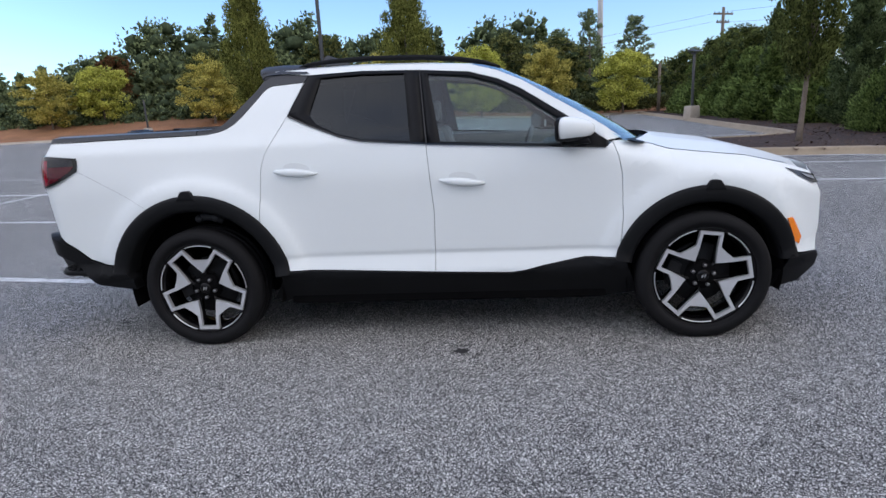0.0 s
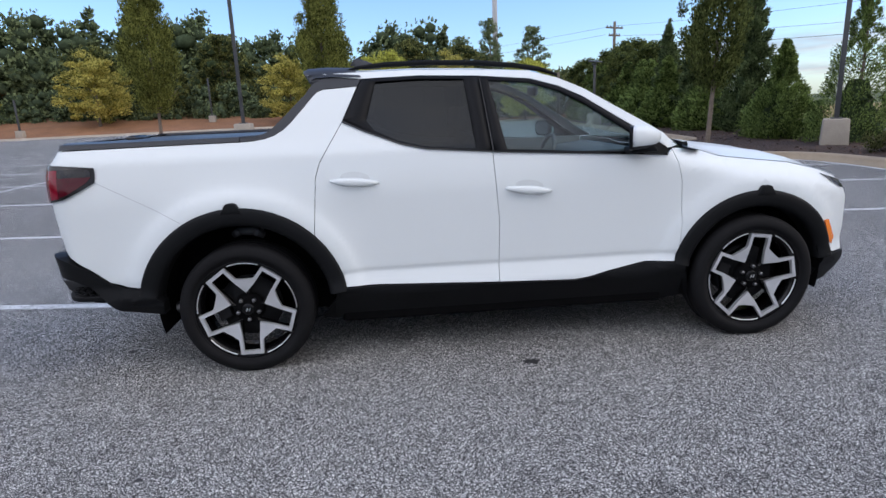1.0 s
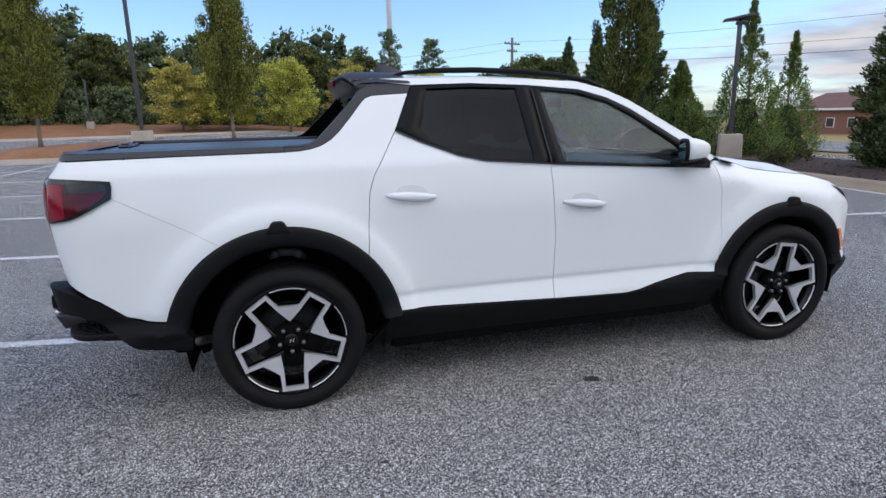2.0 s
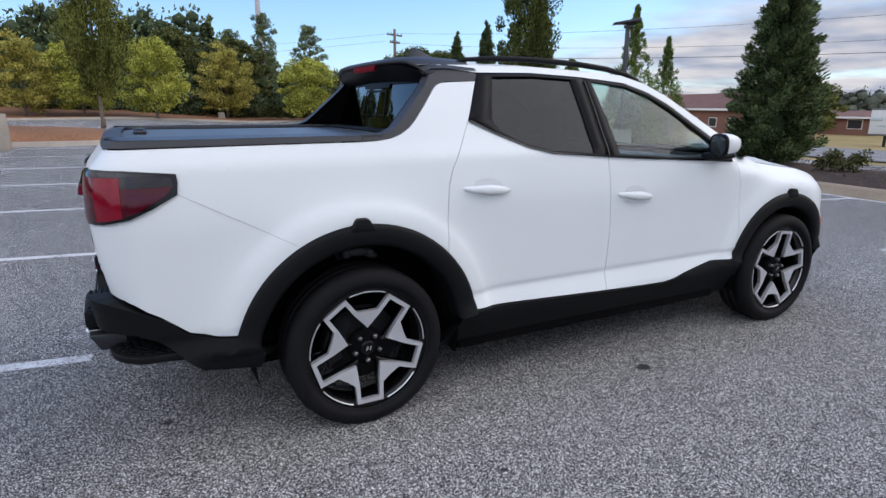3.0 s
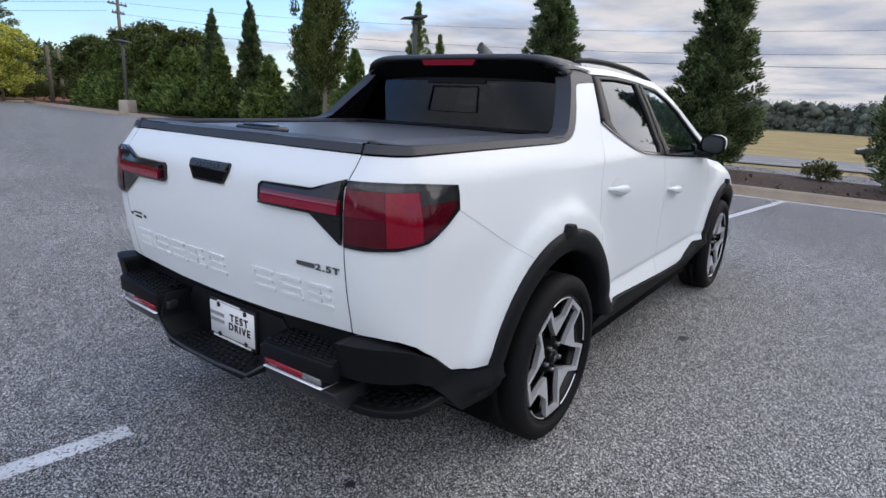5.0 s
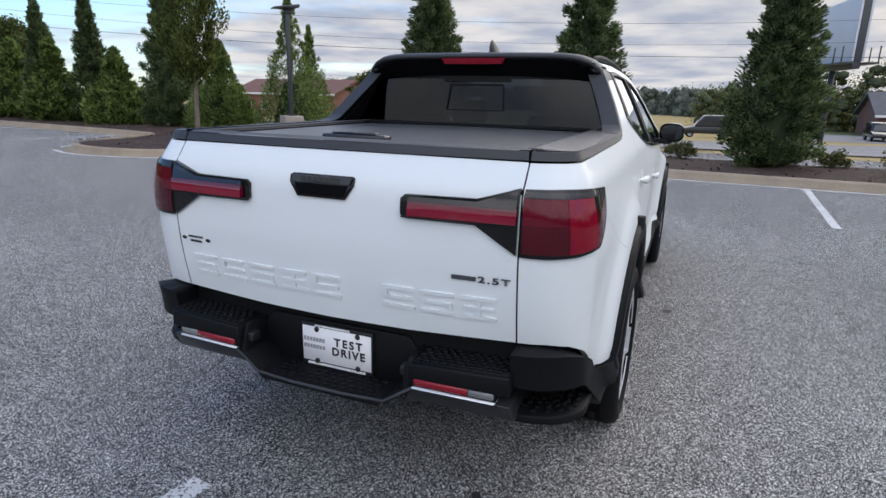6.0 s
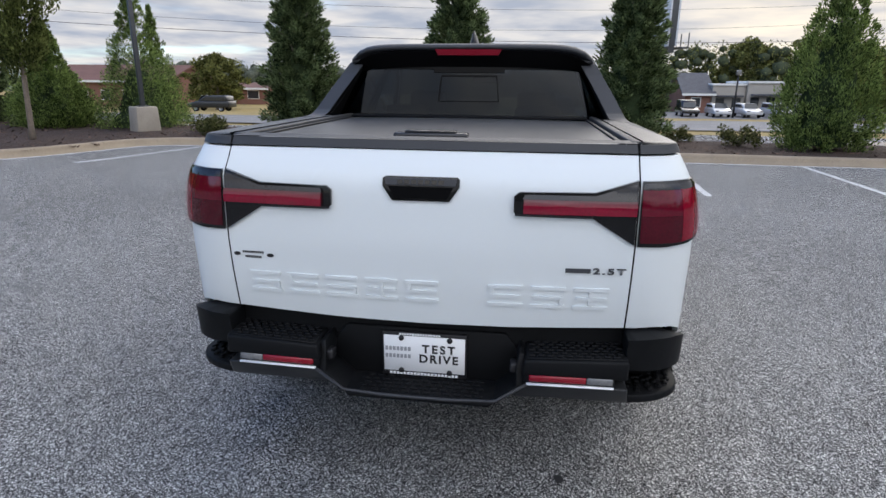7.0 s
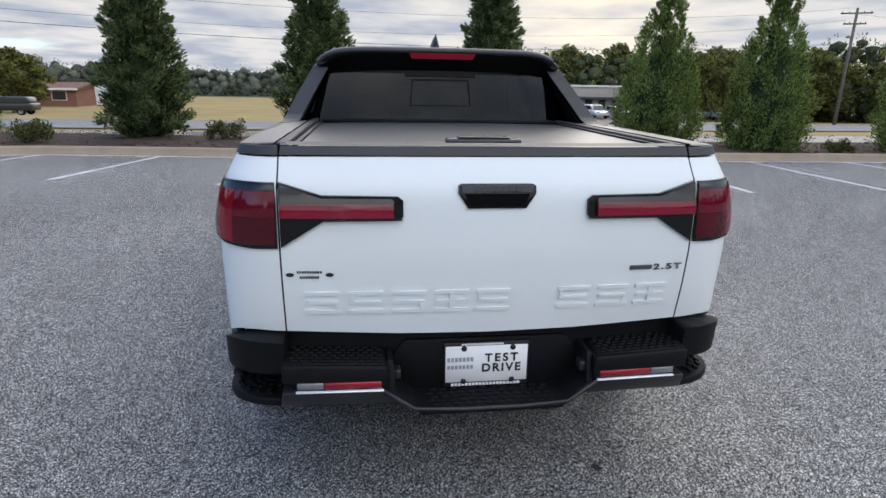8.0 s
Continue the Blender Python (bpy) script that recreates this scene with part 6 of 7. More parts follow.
def conifer(seed, height, radius, label, material=None, clumps=340, per=112, leaf=0.088, airy=False):
    """Dense domed evergreen to its middle, with a thin open spire of loose sprays above."""
    rng = np.random.default_rng(seed)

    def prof(t):
        return radius * ((1 - t) ** 1.15 * 0.95 + 0.03 if airy else table(ARB_PROFILE, t))
    cl = []
    for k in range(clumps):
        t = ((k + rng.random()) / clumps) ** 1.25
        dense = t < 0.55
        r = prof(t) * (rng.uniform(0.74, 1.06) if dense else rng.uniform(0.15, 1.15))
        a = 2.399 * k + rng.uniform(-0.5, 0.5)
        z = height * (0.02 + 0.97 * t)
        s = ((0.06 + 0.14 * (1 - t)) if dense else (0.055 + 0.07 * (1 - t))) * rng.uniform(0.6, 1.3) * min(1.5, max(0.7, radius))
        cl.append(((r * math.cos(a), r * math.sin(a), z), (s, s, s * 1.3), (math.cos(a) * 0.8, math.sin(a) * 0.8, 1.0)))
    for k in range(10):
        cl.append(((rng.normal(0, 0.02), rng.normal(0, 0.02), height * (0.80 + 0.02 * k)), (0.06, 0.06, 0.12), (0, 0, 1.2)))
    crown = clump_crown(rng, cl, per, leaf, leaf * 0.34, jitter=0.5, shell=0.35)
    t = make_tree("conifer", label, "tree", "evergreens in the bed", rng, height, crown, material or M_ARBOR, 0.06, 14, radius * 0.45, 0.1)
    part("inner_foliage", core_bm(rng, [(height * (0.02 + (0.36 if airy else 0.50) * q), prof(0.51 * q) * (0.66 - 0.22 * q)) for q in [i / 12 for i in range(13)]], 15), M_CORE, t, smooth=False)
    return t


def tufted(seed, height, radius, label, point=0.6, boughs=115, per=72, needle=0.10):
    """Upright evergreen of separate boughs that sweep up and end in needle tufts, with gaps between."""
    rng = np.random.default_rng(seed)

    def prof(t):
        return radius * min(1.0, 0.78 + 1.6 * t) * (0.93 * (1 - t) ** point + 0.07)
    cl = []
    for k in range(boughs):
        t = ((k + rng.random()) / boughs) ** 1.1
        reach = prof(t) * rng.choice([0.74, 0.85, 0.95, 1.0, 1.06, 1.1])
        a = 2.399 * k + rng.uniform(-0.5, 0.5)
        z = height * (0.01 + 0.90 * t)
        tilt = 0.35 + 0.65 * t + rng.uniform(-0.1, 0.2)
        side = rng.normal(0, 0.12)
        for m in range(7):
            q = 0.36 + 0.64 * m / 6
            d = reach * q
            aa = a + side * q + rng.normal(0, 0.10)
            s = 0.100 * rng.uniform(0.75, 1.4) * (1.15 - 0.35 * t)
            cl.append(((d * math.cos(aa), d * math.sin(aa), z + d * tilt * 0.55 * q + rng.normal(0, 0.04)), (s, s, s * 1.35), (math.cos(aa) * 0.8, math.sin(aa) * 0.8, 0.9)))
    for k in range(9):
        cl.append(((rng.normal(0, 0.04), rng.normal(0, 0.04), height * (0.88 + 0.013 * k)), (0.06, 0.06, 0.12), (0, 0, 1.2)))
    crown = clump_crown(rng, cl, per, needle, needle * 0.32, jitter=0.42, shell=0.1)
    t = make_tree("conifer", label, "tree", "evergreens in the bed", rng, height, crown, M_CONIFER, 0.06, 14, radius * 0.7, 0.1)
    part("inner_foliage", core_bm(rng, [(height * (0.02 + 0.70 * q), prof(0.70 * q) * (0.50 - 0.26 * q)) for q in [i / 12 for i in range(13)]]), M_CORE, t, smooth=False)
    return t


def leafy(seed, height, radius, label, material, name="tree", group="", shape="round", clumps=90, per=70, clear=0.2, leaf=0.13, r0=0.10, squash=1.0, sparse=1.0, core=0.0):
    """Broadleaf tree: clumps set on an uneven crown outline, with gaps between."""
    rng = np.random.default_rng(seed)
    cl = []
    top, low = height, height * clear
    for k in range(clumps):
        t = (k + rng.random()) / clumps
        if shape == "column":
            prof = min(1.0, 0.35 + 2.4 * t) * (1 - max(0.0, t - 0.35) / 0.70) ** 0.7 if t < 1 else 0
        else:
            prof = math.sqrt(max(0.02, 1 - (2 * t - 0.85) ** 2 / 1.35))
        r = radius * prof * rng.uniform(0.30, 0.98 if shape == 'column' else 1.12)
        a = 2.399 * k + rng.uniform(-0.6, 0.6)
        z = low + (top - low) * t * 0.97
        s = radius * rng.uniform(0.13, 0.32) * sparse
        if shape == "layered":
            # flat sprays at uneven heights, with dark gaps between them
            z += 0.10 * r + rng.normal(0, 0.05) * (top - low)
            s *= 1.15
        cl.append(((r * math.cos(a), r * math.sin(a), z), (s, s, s * (1.25 if shape == "column" else 0.55 if shape == "layered" else 0.8) * squash), (math.cos(a) * 0.5, math.sin(a) * 0.5, 0.5)))
    up = 0.55 if shape == "column" else 0.8
    if shape == "column":
        cl = [(c, rad, (o[0], o[1], 1.1)) for c, rad, o in cl]
    crown = clump_crown(rng, cl, per, leaf, leaf * (0.48 if shape == "column" else 0.62), jitter=up, shell=0.3)
    t = make_tree(name, label, "tree", group, rng, height, crown, material, r0, 12, radius * 0.8, clear * 0.9)
    if core:
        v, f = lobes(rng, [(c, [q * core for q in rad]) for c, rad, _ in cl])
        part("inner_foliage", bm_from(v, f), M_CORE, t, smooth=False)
    return t


def pine(seed, height, radius, label):
    rng = np.random.default_rng(seed)
    cl = []
    for k in range(46):
        t = k / 45
        z = height * (0.34 + 0.64 * t)
        r = radius * (1 - 0.75 * t) * rng.uniform(0.35, 1.1)
        a = 2.399 * k + rng.uniform(-0.5, 0.5)
        s = radius * rng.uniform(0.16, 0.30)
        cl.append(((r * math.cos(a), r * math.sin(a), z), (s, s, s * 0.6), (math.cos(a) * 0.5, math.sin(a) * 0.5, 0.8)))
    crown = clump_crown(rng, cl, 80, 0.34, 0.10, jitter=0.7, shell=0.3)
    return make_tree("pine_tree", label, "tree", "tall pines", rng, height, crown, M_WOODS, 0.16, 16, radius * 0.8, 0.35)


def stand(ob, spots, z_of):
    """Sets a tree at the first spot and copies of it at the others: (x, y, turn, height factor, width factor)."""
    for i, (x, y, turn, sh, sw) in enumerate(spots):
        m = Matrix.Translation((x, y, z_of(x, y) - 0.03)) @ pose(0, 0, 0, 0, 0, turn) @ Matrix.Diagonal((sw, sw, sh, 1))
        if i == 0:
            first = m
        else:
            copy_thing(ob, m)
    ob.matrix_basis = first


CON = "tall dark green conifer with upswept tufts standing in the mulch bed"
stand(tufted(11, 5.2, 0.92, CON, point=0.80), [(13.0, 5.85, 0, 1.04, 1.34), (12.2, -2.75, 140, 1.02, 1.26)], bed_height)
stand(tufted(12, 5.3, 0.90, CON, point=0.72), [(13.3, 1.60, 30, 1.03, 1.30)], bed_height)
stand(tufted(14, 5.3, 0.90, CON, point=1.0, per=34, needle=0.15), [(14.1, 21.0, 200, 0.97, 1.2), (14.3, 24.2, 80, 0.94, 1.2)], bed_height)
stand(tufted(13, 5.4, 1.05, CON, point=0.85), [(13.6, 16.4, 0, 1.05, 1.15)], bed_height)
ARB = "broad cone-shaped green arborvitae standing in the mulch bed"
stand(conifer(21, 4.9, 1.22, ARB, M_ARBOR), [(11.4, -6.85, 0, 1.04, 0.88), (9.8, -13.1, 200, 1.0, 1.05)], bed_height)
THIN = "young green evergreen with a thin see-through top in the mulch bed"
stand(conifer(26, 4.4, 1.25, THIN, M_ARBOR, clumps=330, per=62, leaf=0.08, airy=True), [(13.3, 10.9, 0, 1.0, 1.0), (16.25, 12.25, 130, 0.86, 0.9)], lambda x, y: ground_z(x, y) + 0.06)
stand(conifer(22, 4.9, 1.18, ARB, M_ARBOR), [(10.7, -9.35, 60, 1.08, 0.88)], bed_height)
stand(conifer(24, 4.2, 1.08, ARB, M_ARBOR, per=36, leaf=0.23), [(13.6, 22.6, 10, 0.75, 1.2), (15.2, 36.5, 210, 0.85, 1.4)], bed_height)
stand(conifer(23, 2.9, 1.15, ARB, M_ARBOR), [(12.9, 13.4, 60, 1.0, 1.0)], bed_height)
stand(conifer(25, 2.9, 1.15, ARB, M_ARBOR, per=36, leaf=0.23), [(14.4, 26.2, 0, 1.1, 1.35), (14.9, 28.4, 30, 1.15, 1.4), (15.0, 30.6, 100, 1.15, 1.5), (15.6, 38.8, 50, 1.2, 1.5), (15.0, 34.4, 70, 1.2, 1.4), (13.7, 19.2, 70, 0.95, 1.1)], bed_height)
stand(leafy(45, 4.6, 1.7, "bushy green tree among the evergreens along the kerb", M_OAK, "tree", "bushy trees behind the bed", clumps=110, per=120, clear=0.06, leaf=0.16, r0=0.08, core=0.55), [(16.3, 41.2, 0, 0.95, 1.15), (15.6, 32.6, 80, 0.9, 1.0), (16.8, 37.6, 160, 1.05, 1.1), (16.2, 29.4, 250, 0.95, 1.0), (17.0, 34.8, 30, 1.1, 1.1)], bed_height)
PEAR = "narrow upright street tree with thinning olive leaves"
stand(leafy(31, 6.8, 1.25, PEAR, M_OAK, "street_tree", "narrow street trees", "column", clumps=220, per=120, clear=0.27, leaf=0.115, r0=0.085, sparse=0.95), [(9.16, 10.78, 0, 0.92, 0.72)], bed_height)
stand(leafy(32, 6.8, 1.45, PEAR, M_PEAR, "street_tree", "narrow street trees", "column", clumps=240, per=140, clear=0.20, leaf=0.125, r0=0.085, sparse=1.0), [(-8.35, 20.5, 0, 0.97, 0.76), (-1.7, 20.5, 120, 0.94, 0.78)], lambda x, y: ground_z(x, y) + 0.45)
YEL = "small round tree in yellow autumn leaf"
stand(leafy(41, 4.8, 2.2, YEL, M_YELLOW, "autumn_tree", "autumn trees on the bank", "layered", clumps=100, per=140, clear=0.16, leaf=0.185, r0=0.09, core=0.0), [(-31.0, 43.5, 0, 0.92, 0.95), (-3.6, 43.6, 70, 0.95, 1.0), (0.8, 42.9, 150, 1.06, 0.92), (12.1, 45.4, 250, 0.98, 0.98)], bank_z)
stand(leafy(42, 5.0, 2.2, "small round tree turning orange and yellow", M_ORANGE, "autumn_tree", "autumn trees on the bank", "layered", clumps=100, per=140, clear=0.15, leaf=0.185, r0=0.09, core=0.0), [(-34.2, 41.4, 0, 0.84, 0.85), (-20.9, 42.7, 70, 0.95, 1.05), (-6.8, 43.0, 20, 0.92, 0.95), (6.2, 48.4, 20, 1.05, 1.0)], bank_z)
stand(leafy(43, 6.4, 2.5, "leafy olive and yellow tree at the edge of the wood", M_WOODSOLIVE, "autumn_tree", "autumn trees on the bank", clumps=120, per=120, clear=0.12, leaf=0.21, r0=0.11, core=0.7), [(-14.1, 52.2, 0, 1.08, 1.0), (7.6, 52.0, 90, 1.0, 1.1), (-17.5, 46.5, 200, 0.75, 0.8), (-24.0, 50.0, 300, 0.9, 1.0), (3.0, 55.0, 140, 1.1, 1.1)], bank_z)
stand(leafy(44, 6.0, 2.2, "rust-brown tree at the edge of the wood", M_RUST, "autumn_tree", "autumn trees on the bank", clumps=100, per=120, clear=0.15, leaf=0.22, r0=0.11, core=0.6), [(-36.2, 53.6, 0, 1.0, 0.9)], bank_z)
stand(pine(51, 9.4, 2.3, "tall open pine with tufted crown"), [(11.2, 57.3, 0, 1.0, 0.95), (15.4, 56.5, 80, 0.90, 1.1), (8.4, 60.0, 200, 0.85, 1.0)], bank_z)
OAK = "broad green oak far beyond the road"
stand(leafy(61, 6.2, 2.7, OAK, M_WOODSOLIVE, "oak_tree", "far trees beyond the road", clumps=100, per=95, clear=0.2, leaf=0.34, r0=0.2), [(63.6, 35.9, 0, 0.98, 1.15), (88.5, -31.0, 90, 1.5, 1.45), (86.0, -38.0, 10, 1.55, 1.4), (70.0, -44.0, 200, 1.35, 1.5), (60.0, -50.0, 40, 1.25, 1.6), (84.5, -43.5, 70, 1.4, 1.45), (52.0, -56.0, 110, 1.3, 1.6), (60.0, -36.2, 25, 1.12, 1.1), (61.0, -40.6, 160, 1.2, 1.15), (63.0, -32.6, 250, 1.12, 1.0)], ground_z)


# low shrubs along the bed
def shrub(seed, label):
    rng = np.random.default_rng(seed)
    cl = [((rng.uniform(-0.32, 0.32), rng.uniform(-0.32, 0.32), rng.uniform(0.10, 0.42)), (0.13, 0.13, 0.12), (0, 0, 0.6)) for _ in range(26)]
    v, f = clump_crown(rng, cl, 60, 0.075, 0.03, jitter=0.8, shell=0.3)
    s = thing("shrub", label, "shrub", group="shrubs in the bed")
    bm = bmesh.new()
    for k in range(7):
        a = k * 0.9
        tube_bm([(0, 0, 0), (0.12 * math.cos(a), 0.12 * math.sin(a), 0.18), (0.26 * math.cos(a), 0.26 * math.sin(a), 0.36)], [0.012, 0.009, 0.003], 5, bm=bm)
    part("stems", bm, M_BARK, s)
    ob = new("foliage", crown_mesh("foliage", v, f, M_SHRUB))
    ob.parent = s
    return s


stand(shrub(71, "low rounded grey-green shrub in the mulch bed"), [(12.6, 3.9, 0, 1.0, 1.15), (11.6, 7.9, 70, 1.0, 1.0), (11.6, -5.2, 140, 1.0, 1.1), (12.3, -4.0, 30, 0.8, 0.9), (12.6, 8.3, 200, 0.9, 0.9), (10.0, -10.9, 10, 0.7, 0.9), (13.0, -0.9, 80, 0.9, 1.0)], bed_height)
# clipped hedge by the northern lamp
rng = np.random.default_rng(77)
cl = [((8.5 + 8.5 * rng.random(), 46.6 + 0.8 * rng.random(), 0.35 + 0.75 * rng.random()), (0.4, 0.35, 0.3), (0, 0, 0.5)) for _ in range(130)]
v, f = clump_crown(rng, cl, 45, 0.16, 0.09)
tagged(new("hedge", crown_mesh("hedge", v + np.array((0, 0, ground_z(13, 46) + 0.1)), f, M_SHRUB)), "low clipped hedge along the far kerb", "hedge", kind="stuff")


# far woods: one mass of leaves before solid lobes coloured as the shade within
def woods(name, line, material, seed, depth, leaf, per_metre, label, body_mat=None, gap=1.9, firs=0.3, width=2.3, solid=0.68):
    """line: rows of (x, y, base z, height) along the wood's front; two ranks of crowns, each of many leafy lobes."""
    rng = np.random.default_rng(seed)
    pts, outs, body = [], [], []
    for (x0, y0, z0, h0), (x1, y1, z1, h1) in zip(line, line[1:]):
        ln = math.hypot(x1 - x0, y1 - y0)
        nx, ny = (y1 - y0) / ln, -(x1 - x0) / ln
        if nx * (0 - x0) + ny * (0 - y0) < 0:
            nx, ny = -nx, -ny
        count = max(1, round(ln / gap))
        for k in range(count):
            for rank in (0, 1):
                t = (k + 0.5 + rng.uniform(-0.35, 0.35)) / count
                x, y, z = x0 + (x1 - x0) * t + nx * rank * depth, y0 + (y1 - y0) * t + ny * rank * depth, z0 + (z1 - z0) * t
                h = (h0 + (h1 - h0) * t) * (rng.uniform(0.96, 1.14) if rank == 0 else rng.uniform(0.42, 0.72))
                fir = rng.random() < firs
                w = width * rng.uniform(0.8, 1.25) * (0.75 if fir else 1.0) * (0.6 + 0.05 * h)
                n = 22
                for j in range(n):
                    q = (j + rng.random()) / n
                    reach = w * ((1.0 - 0.92 * q) if fir else math.sqrt(max(0.05, 1 - (1.75 * q - 0.80) ** 2)))
                    a = 2.399 * j + rng.uniform(-0.5, 0.5)
                    r = (w * (0.15 + 0.30 * (1 - q)) if fir else w * rng.uniform(0.30, 0.56))
                    c = np.array((x + reach * 0.62 * math.cos(a), y + reach * 0.62 * math.sin(a), z + h * (0.04 + 0.96 * q) - r * 0.8))
                    rad = np.array((r, r, r * (1.3 if fir else 0.85)))
                    body.append((c, rad * solid))
                    m = max(4, int(per_metre * ln / (count * 2 * n)))
                    p = rng.normal(0, 1, (m, 3))
                    p /= np.linalg.norm(p, axis=1, keepdims=True)
                    pts.append(c + p * rad * rng.uniform(0.70, 1.30, (m, 1)))
                    outs.append(p * 0.9 + np.array((0, 0, 0.5)))
    v, f = leaf_quads(rng, np.concatenate(pts), np.concatenate(outs), leaf, leaf * 0.6, jitter=0.7)
    ob = tagged(new(name, crown_mesh(name, v, f, material)), label, "woodland", kind="stuff")
    # filler lobes: shade between the trees is put into their colour
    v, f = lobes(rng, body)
    inner = new("woodland_interior", mesh_from("woodland_interior", v.tolist(), f, body_mat or M_INNERSHADE))
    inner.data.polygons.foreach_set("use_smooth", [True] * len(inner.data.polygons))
    tagged(inner, "solid lobes filling the wood, coloured for its inner shade or haze", "woodland", kind="stuff")
    return ob


# dark greens that paint the shade inside the woods
M_EASTBODY = mat("far_wood_inner_shade", (0.062, 0.074, 0.044), rough=1.0, var=0.4, scale=0.8, fine=5, spec=0.05)
M_INNERSHADE = mat("wood_inner_shade", (0.056, 0.076, 0.043), rough=1.0, var=0.5, scale=0.8, fine=5, spec=0.05)
woods("north_wood", [(-75, 36, 1.4, 6.5), (-50.0, 46.4, 1.8, 4.6), (-43.5, 51.8, 1.9, 4.7), (-40.8, 53.8, 2.0, 5.3), (-38.2, 55.6, 2.0, 6.8), (-36.0, 57.1, 2.0, 8.7), (-34.2, 58.2, 2.0, 9.8), (-32.0, 59.3, 2.0, 8.7), (-27.6, 61.5, 2.0, 9.4),
                    (-23, 63.4, 2.0, 9.0), (-20.1, 64.4, 2.0, 9.8), (-17.5, 65.2, 1.9, 8.6), (-12.5, 66.3, 1.8, 7.6), (-8.6, 67.0, 1.5, 9.2), (-5.2, 67.5, 1.4, 9.2), (-2.6, 67.8, 1.3, 8.0), (1.7, 67.9, 1.0, 9.6), (4.3, 67.8, 0.9, 10.2),
                    (7.2, 67.7, 0.8, 9.2), (10.3, 67.3, 0.6, 7.2), (16, 66.4, 0.4, 5.4), (23.0, 64.8, 0.3, 4.8), (29, 62, -0.2, 5.6), (34, 58, -0.8, 5.6)], M_WOODS, 81, 2.2, 0.50, 1150, "dark mixed wood along the car park's northern edge")
woods("understorey", [(-46, 40.5, 0.9, 2.6), (-34, 44.2, 0.9, 2.8), (-24, 46.4, 0.9, 3.2), (-14, 48.0, 0.8, 3.4), (-5, 49.2, 0.8, 3.0), (3, 50.6, 0.8, 3.2), (10, 51.5, 0.6, 3.0), (16, 51.5, 0.5, 2.8)], M_WOODS, 85, 1.4, 0.24, 800, "dark shaded undergrowth on the bank behind the small trees", gap=1.7, firs=0.0, width=1.5)
woods("scrub_edge", [(-26, 55, 1.6, 4.0), (-15, 57, 1.6, 5.0), (-4, 58, 1.4, 4.2), (4, 59, 1.2, 4.6), (12, 60, 0.8, 4.2), (19.8, 53.6, 0.3, 4.0), (25, 50.8, 0.1, 4.3), (28, 48.0, -0.2, 4.5)], M_WOODSOLIVE, 82, 1.6, 0.28, 900, "olive undergrowth at the edge of the wood", firs=0.1)
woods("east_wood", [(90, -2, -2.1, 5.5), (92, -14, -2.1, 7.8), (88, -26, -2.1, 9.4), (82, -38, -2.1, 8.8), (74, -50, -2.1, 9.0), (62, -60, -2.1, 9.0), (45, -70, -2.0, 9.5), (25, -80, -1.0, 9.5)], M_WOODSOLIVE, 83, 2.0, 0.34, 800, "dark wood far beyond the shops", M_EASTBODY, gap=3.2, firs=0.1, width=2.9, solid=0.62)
woods("south_wood", [(40, -54, 0, 6.0), (18, -52, 0, 6.6), (-4, -50, 0, 6.8), (-26, -48, 0, 6.4), (-46, -40, 0, 6.8), (-53, -18, 0, 6.4), (-54, 4, 0.3, 6.8), (-56, 20, 0.8, 6.4)], M_WOODS, 86, 2.0, 0.46, 130, "dark wood along the car park's southern and western edge", gap=3.0, firs=0.4, width=2.8)
# leaves and filler lobes both carry the painted haze colour
woods("distant_wood", [(125, 95, -2.1, 7.5), (140, 75, -2.1, 7.5), (150, 50, -2.1, 6.6), (154, 33, -2.1, 6.8), (156, 20, -2.1, 6.3), (150, 4, -2.1, 6.0), (130, -8, -2.1, 6.0)], M_HAZE, 84, 2.0, 0.42, 480, "far wood beyond the sports field, haze put into its leaf colour", M_HAZE, gap=3.0, firs=0.15, width=3.8, solid=0.80)

# ---------------------------------------------------------------- lamps, poles and wires
def lamp_post(x, y, ground, base_h, top, head, label, base_w=0.62):
    t = thing("street_lamp", label, "lamp post", (x, y, ground), "car park lamps")
    bm = box_bm((-base_w / 2, -base_w / 2, -0.1), (base_w / 2, base_w / 2, base_h), 0.03, 2)
    for v in bm.verts:
        k = 1 - 0.10 * max(0.0, v.co.z) / base_h
        v.co.x, v.co.y = v.co.x * k, v.co.y * k
    part("base", bm, M_PALECONC, t, "tan concrete base block")
    part("base_plate", box_bm((-0.13, -0.13, base_h), (0.13, 0.13, base_h + 0.03), 0.008), M_LAMPPOST, t)
    bm = box_bm((-0.055, -0.055, base_h + 0.02), (0.055, 0.055, top), 0.012)
    part("pole", bm, M_LAMPPOST, t, "square dark metal pole")
    if head:
        part("bracket", box_bm((-0.09, -0.10, top - 0.10), (0.09, 0.16, top - 0.02), 0.015), M_LAMPPOST, t)
        hd = part("lamp_head", prism_bm([(-0.42, top + 0.00), (-0.40, top + 0.045), (0.30, top + 0.16), (0.33, top + 0.12), (0.30, top + 0.07)], 0, -0.20, 0.20, 0.012), M_LAMPPOST, t, "flat dark floodlight head, unlit")
        part("lens", box_bm((-0.15, -0.34, top + 0.005), (0.15, 0.2, top + 0.02), 0.004), M_SMOKE, hd)
    return t


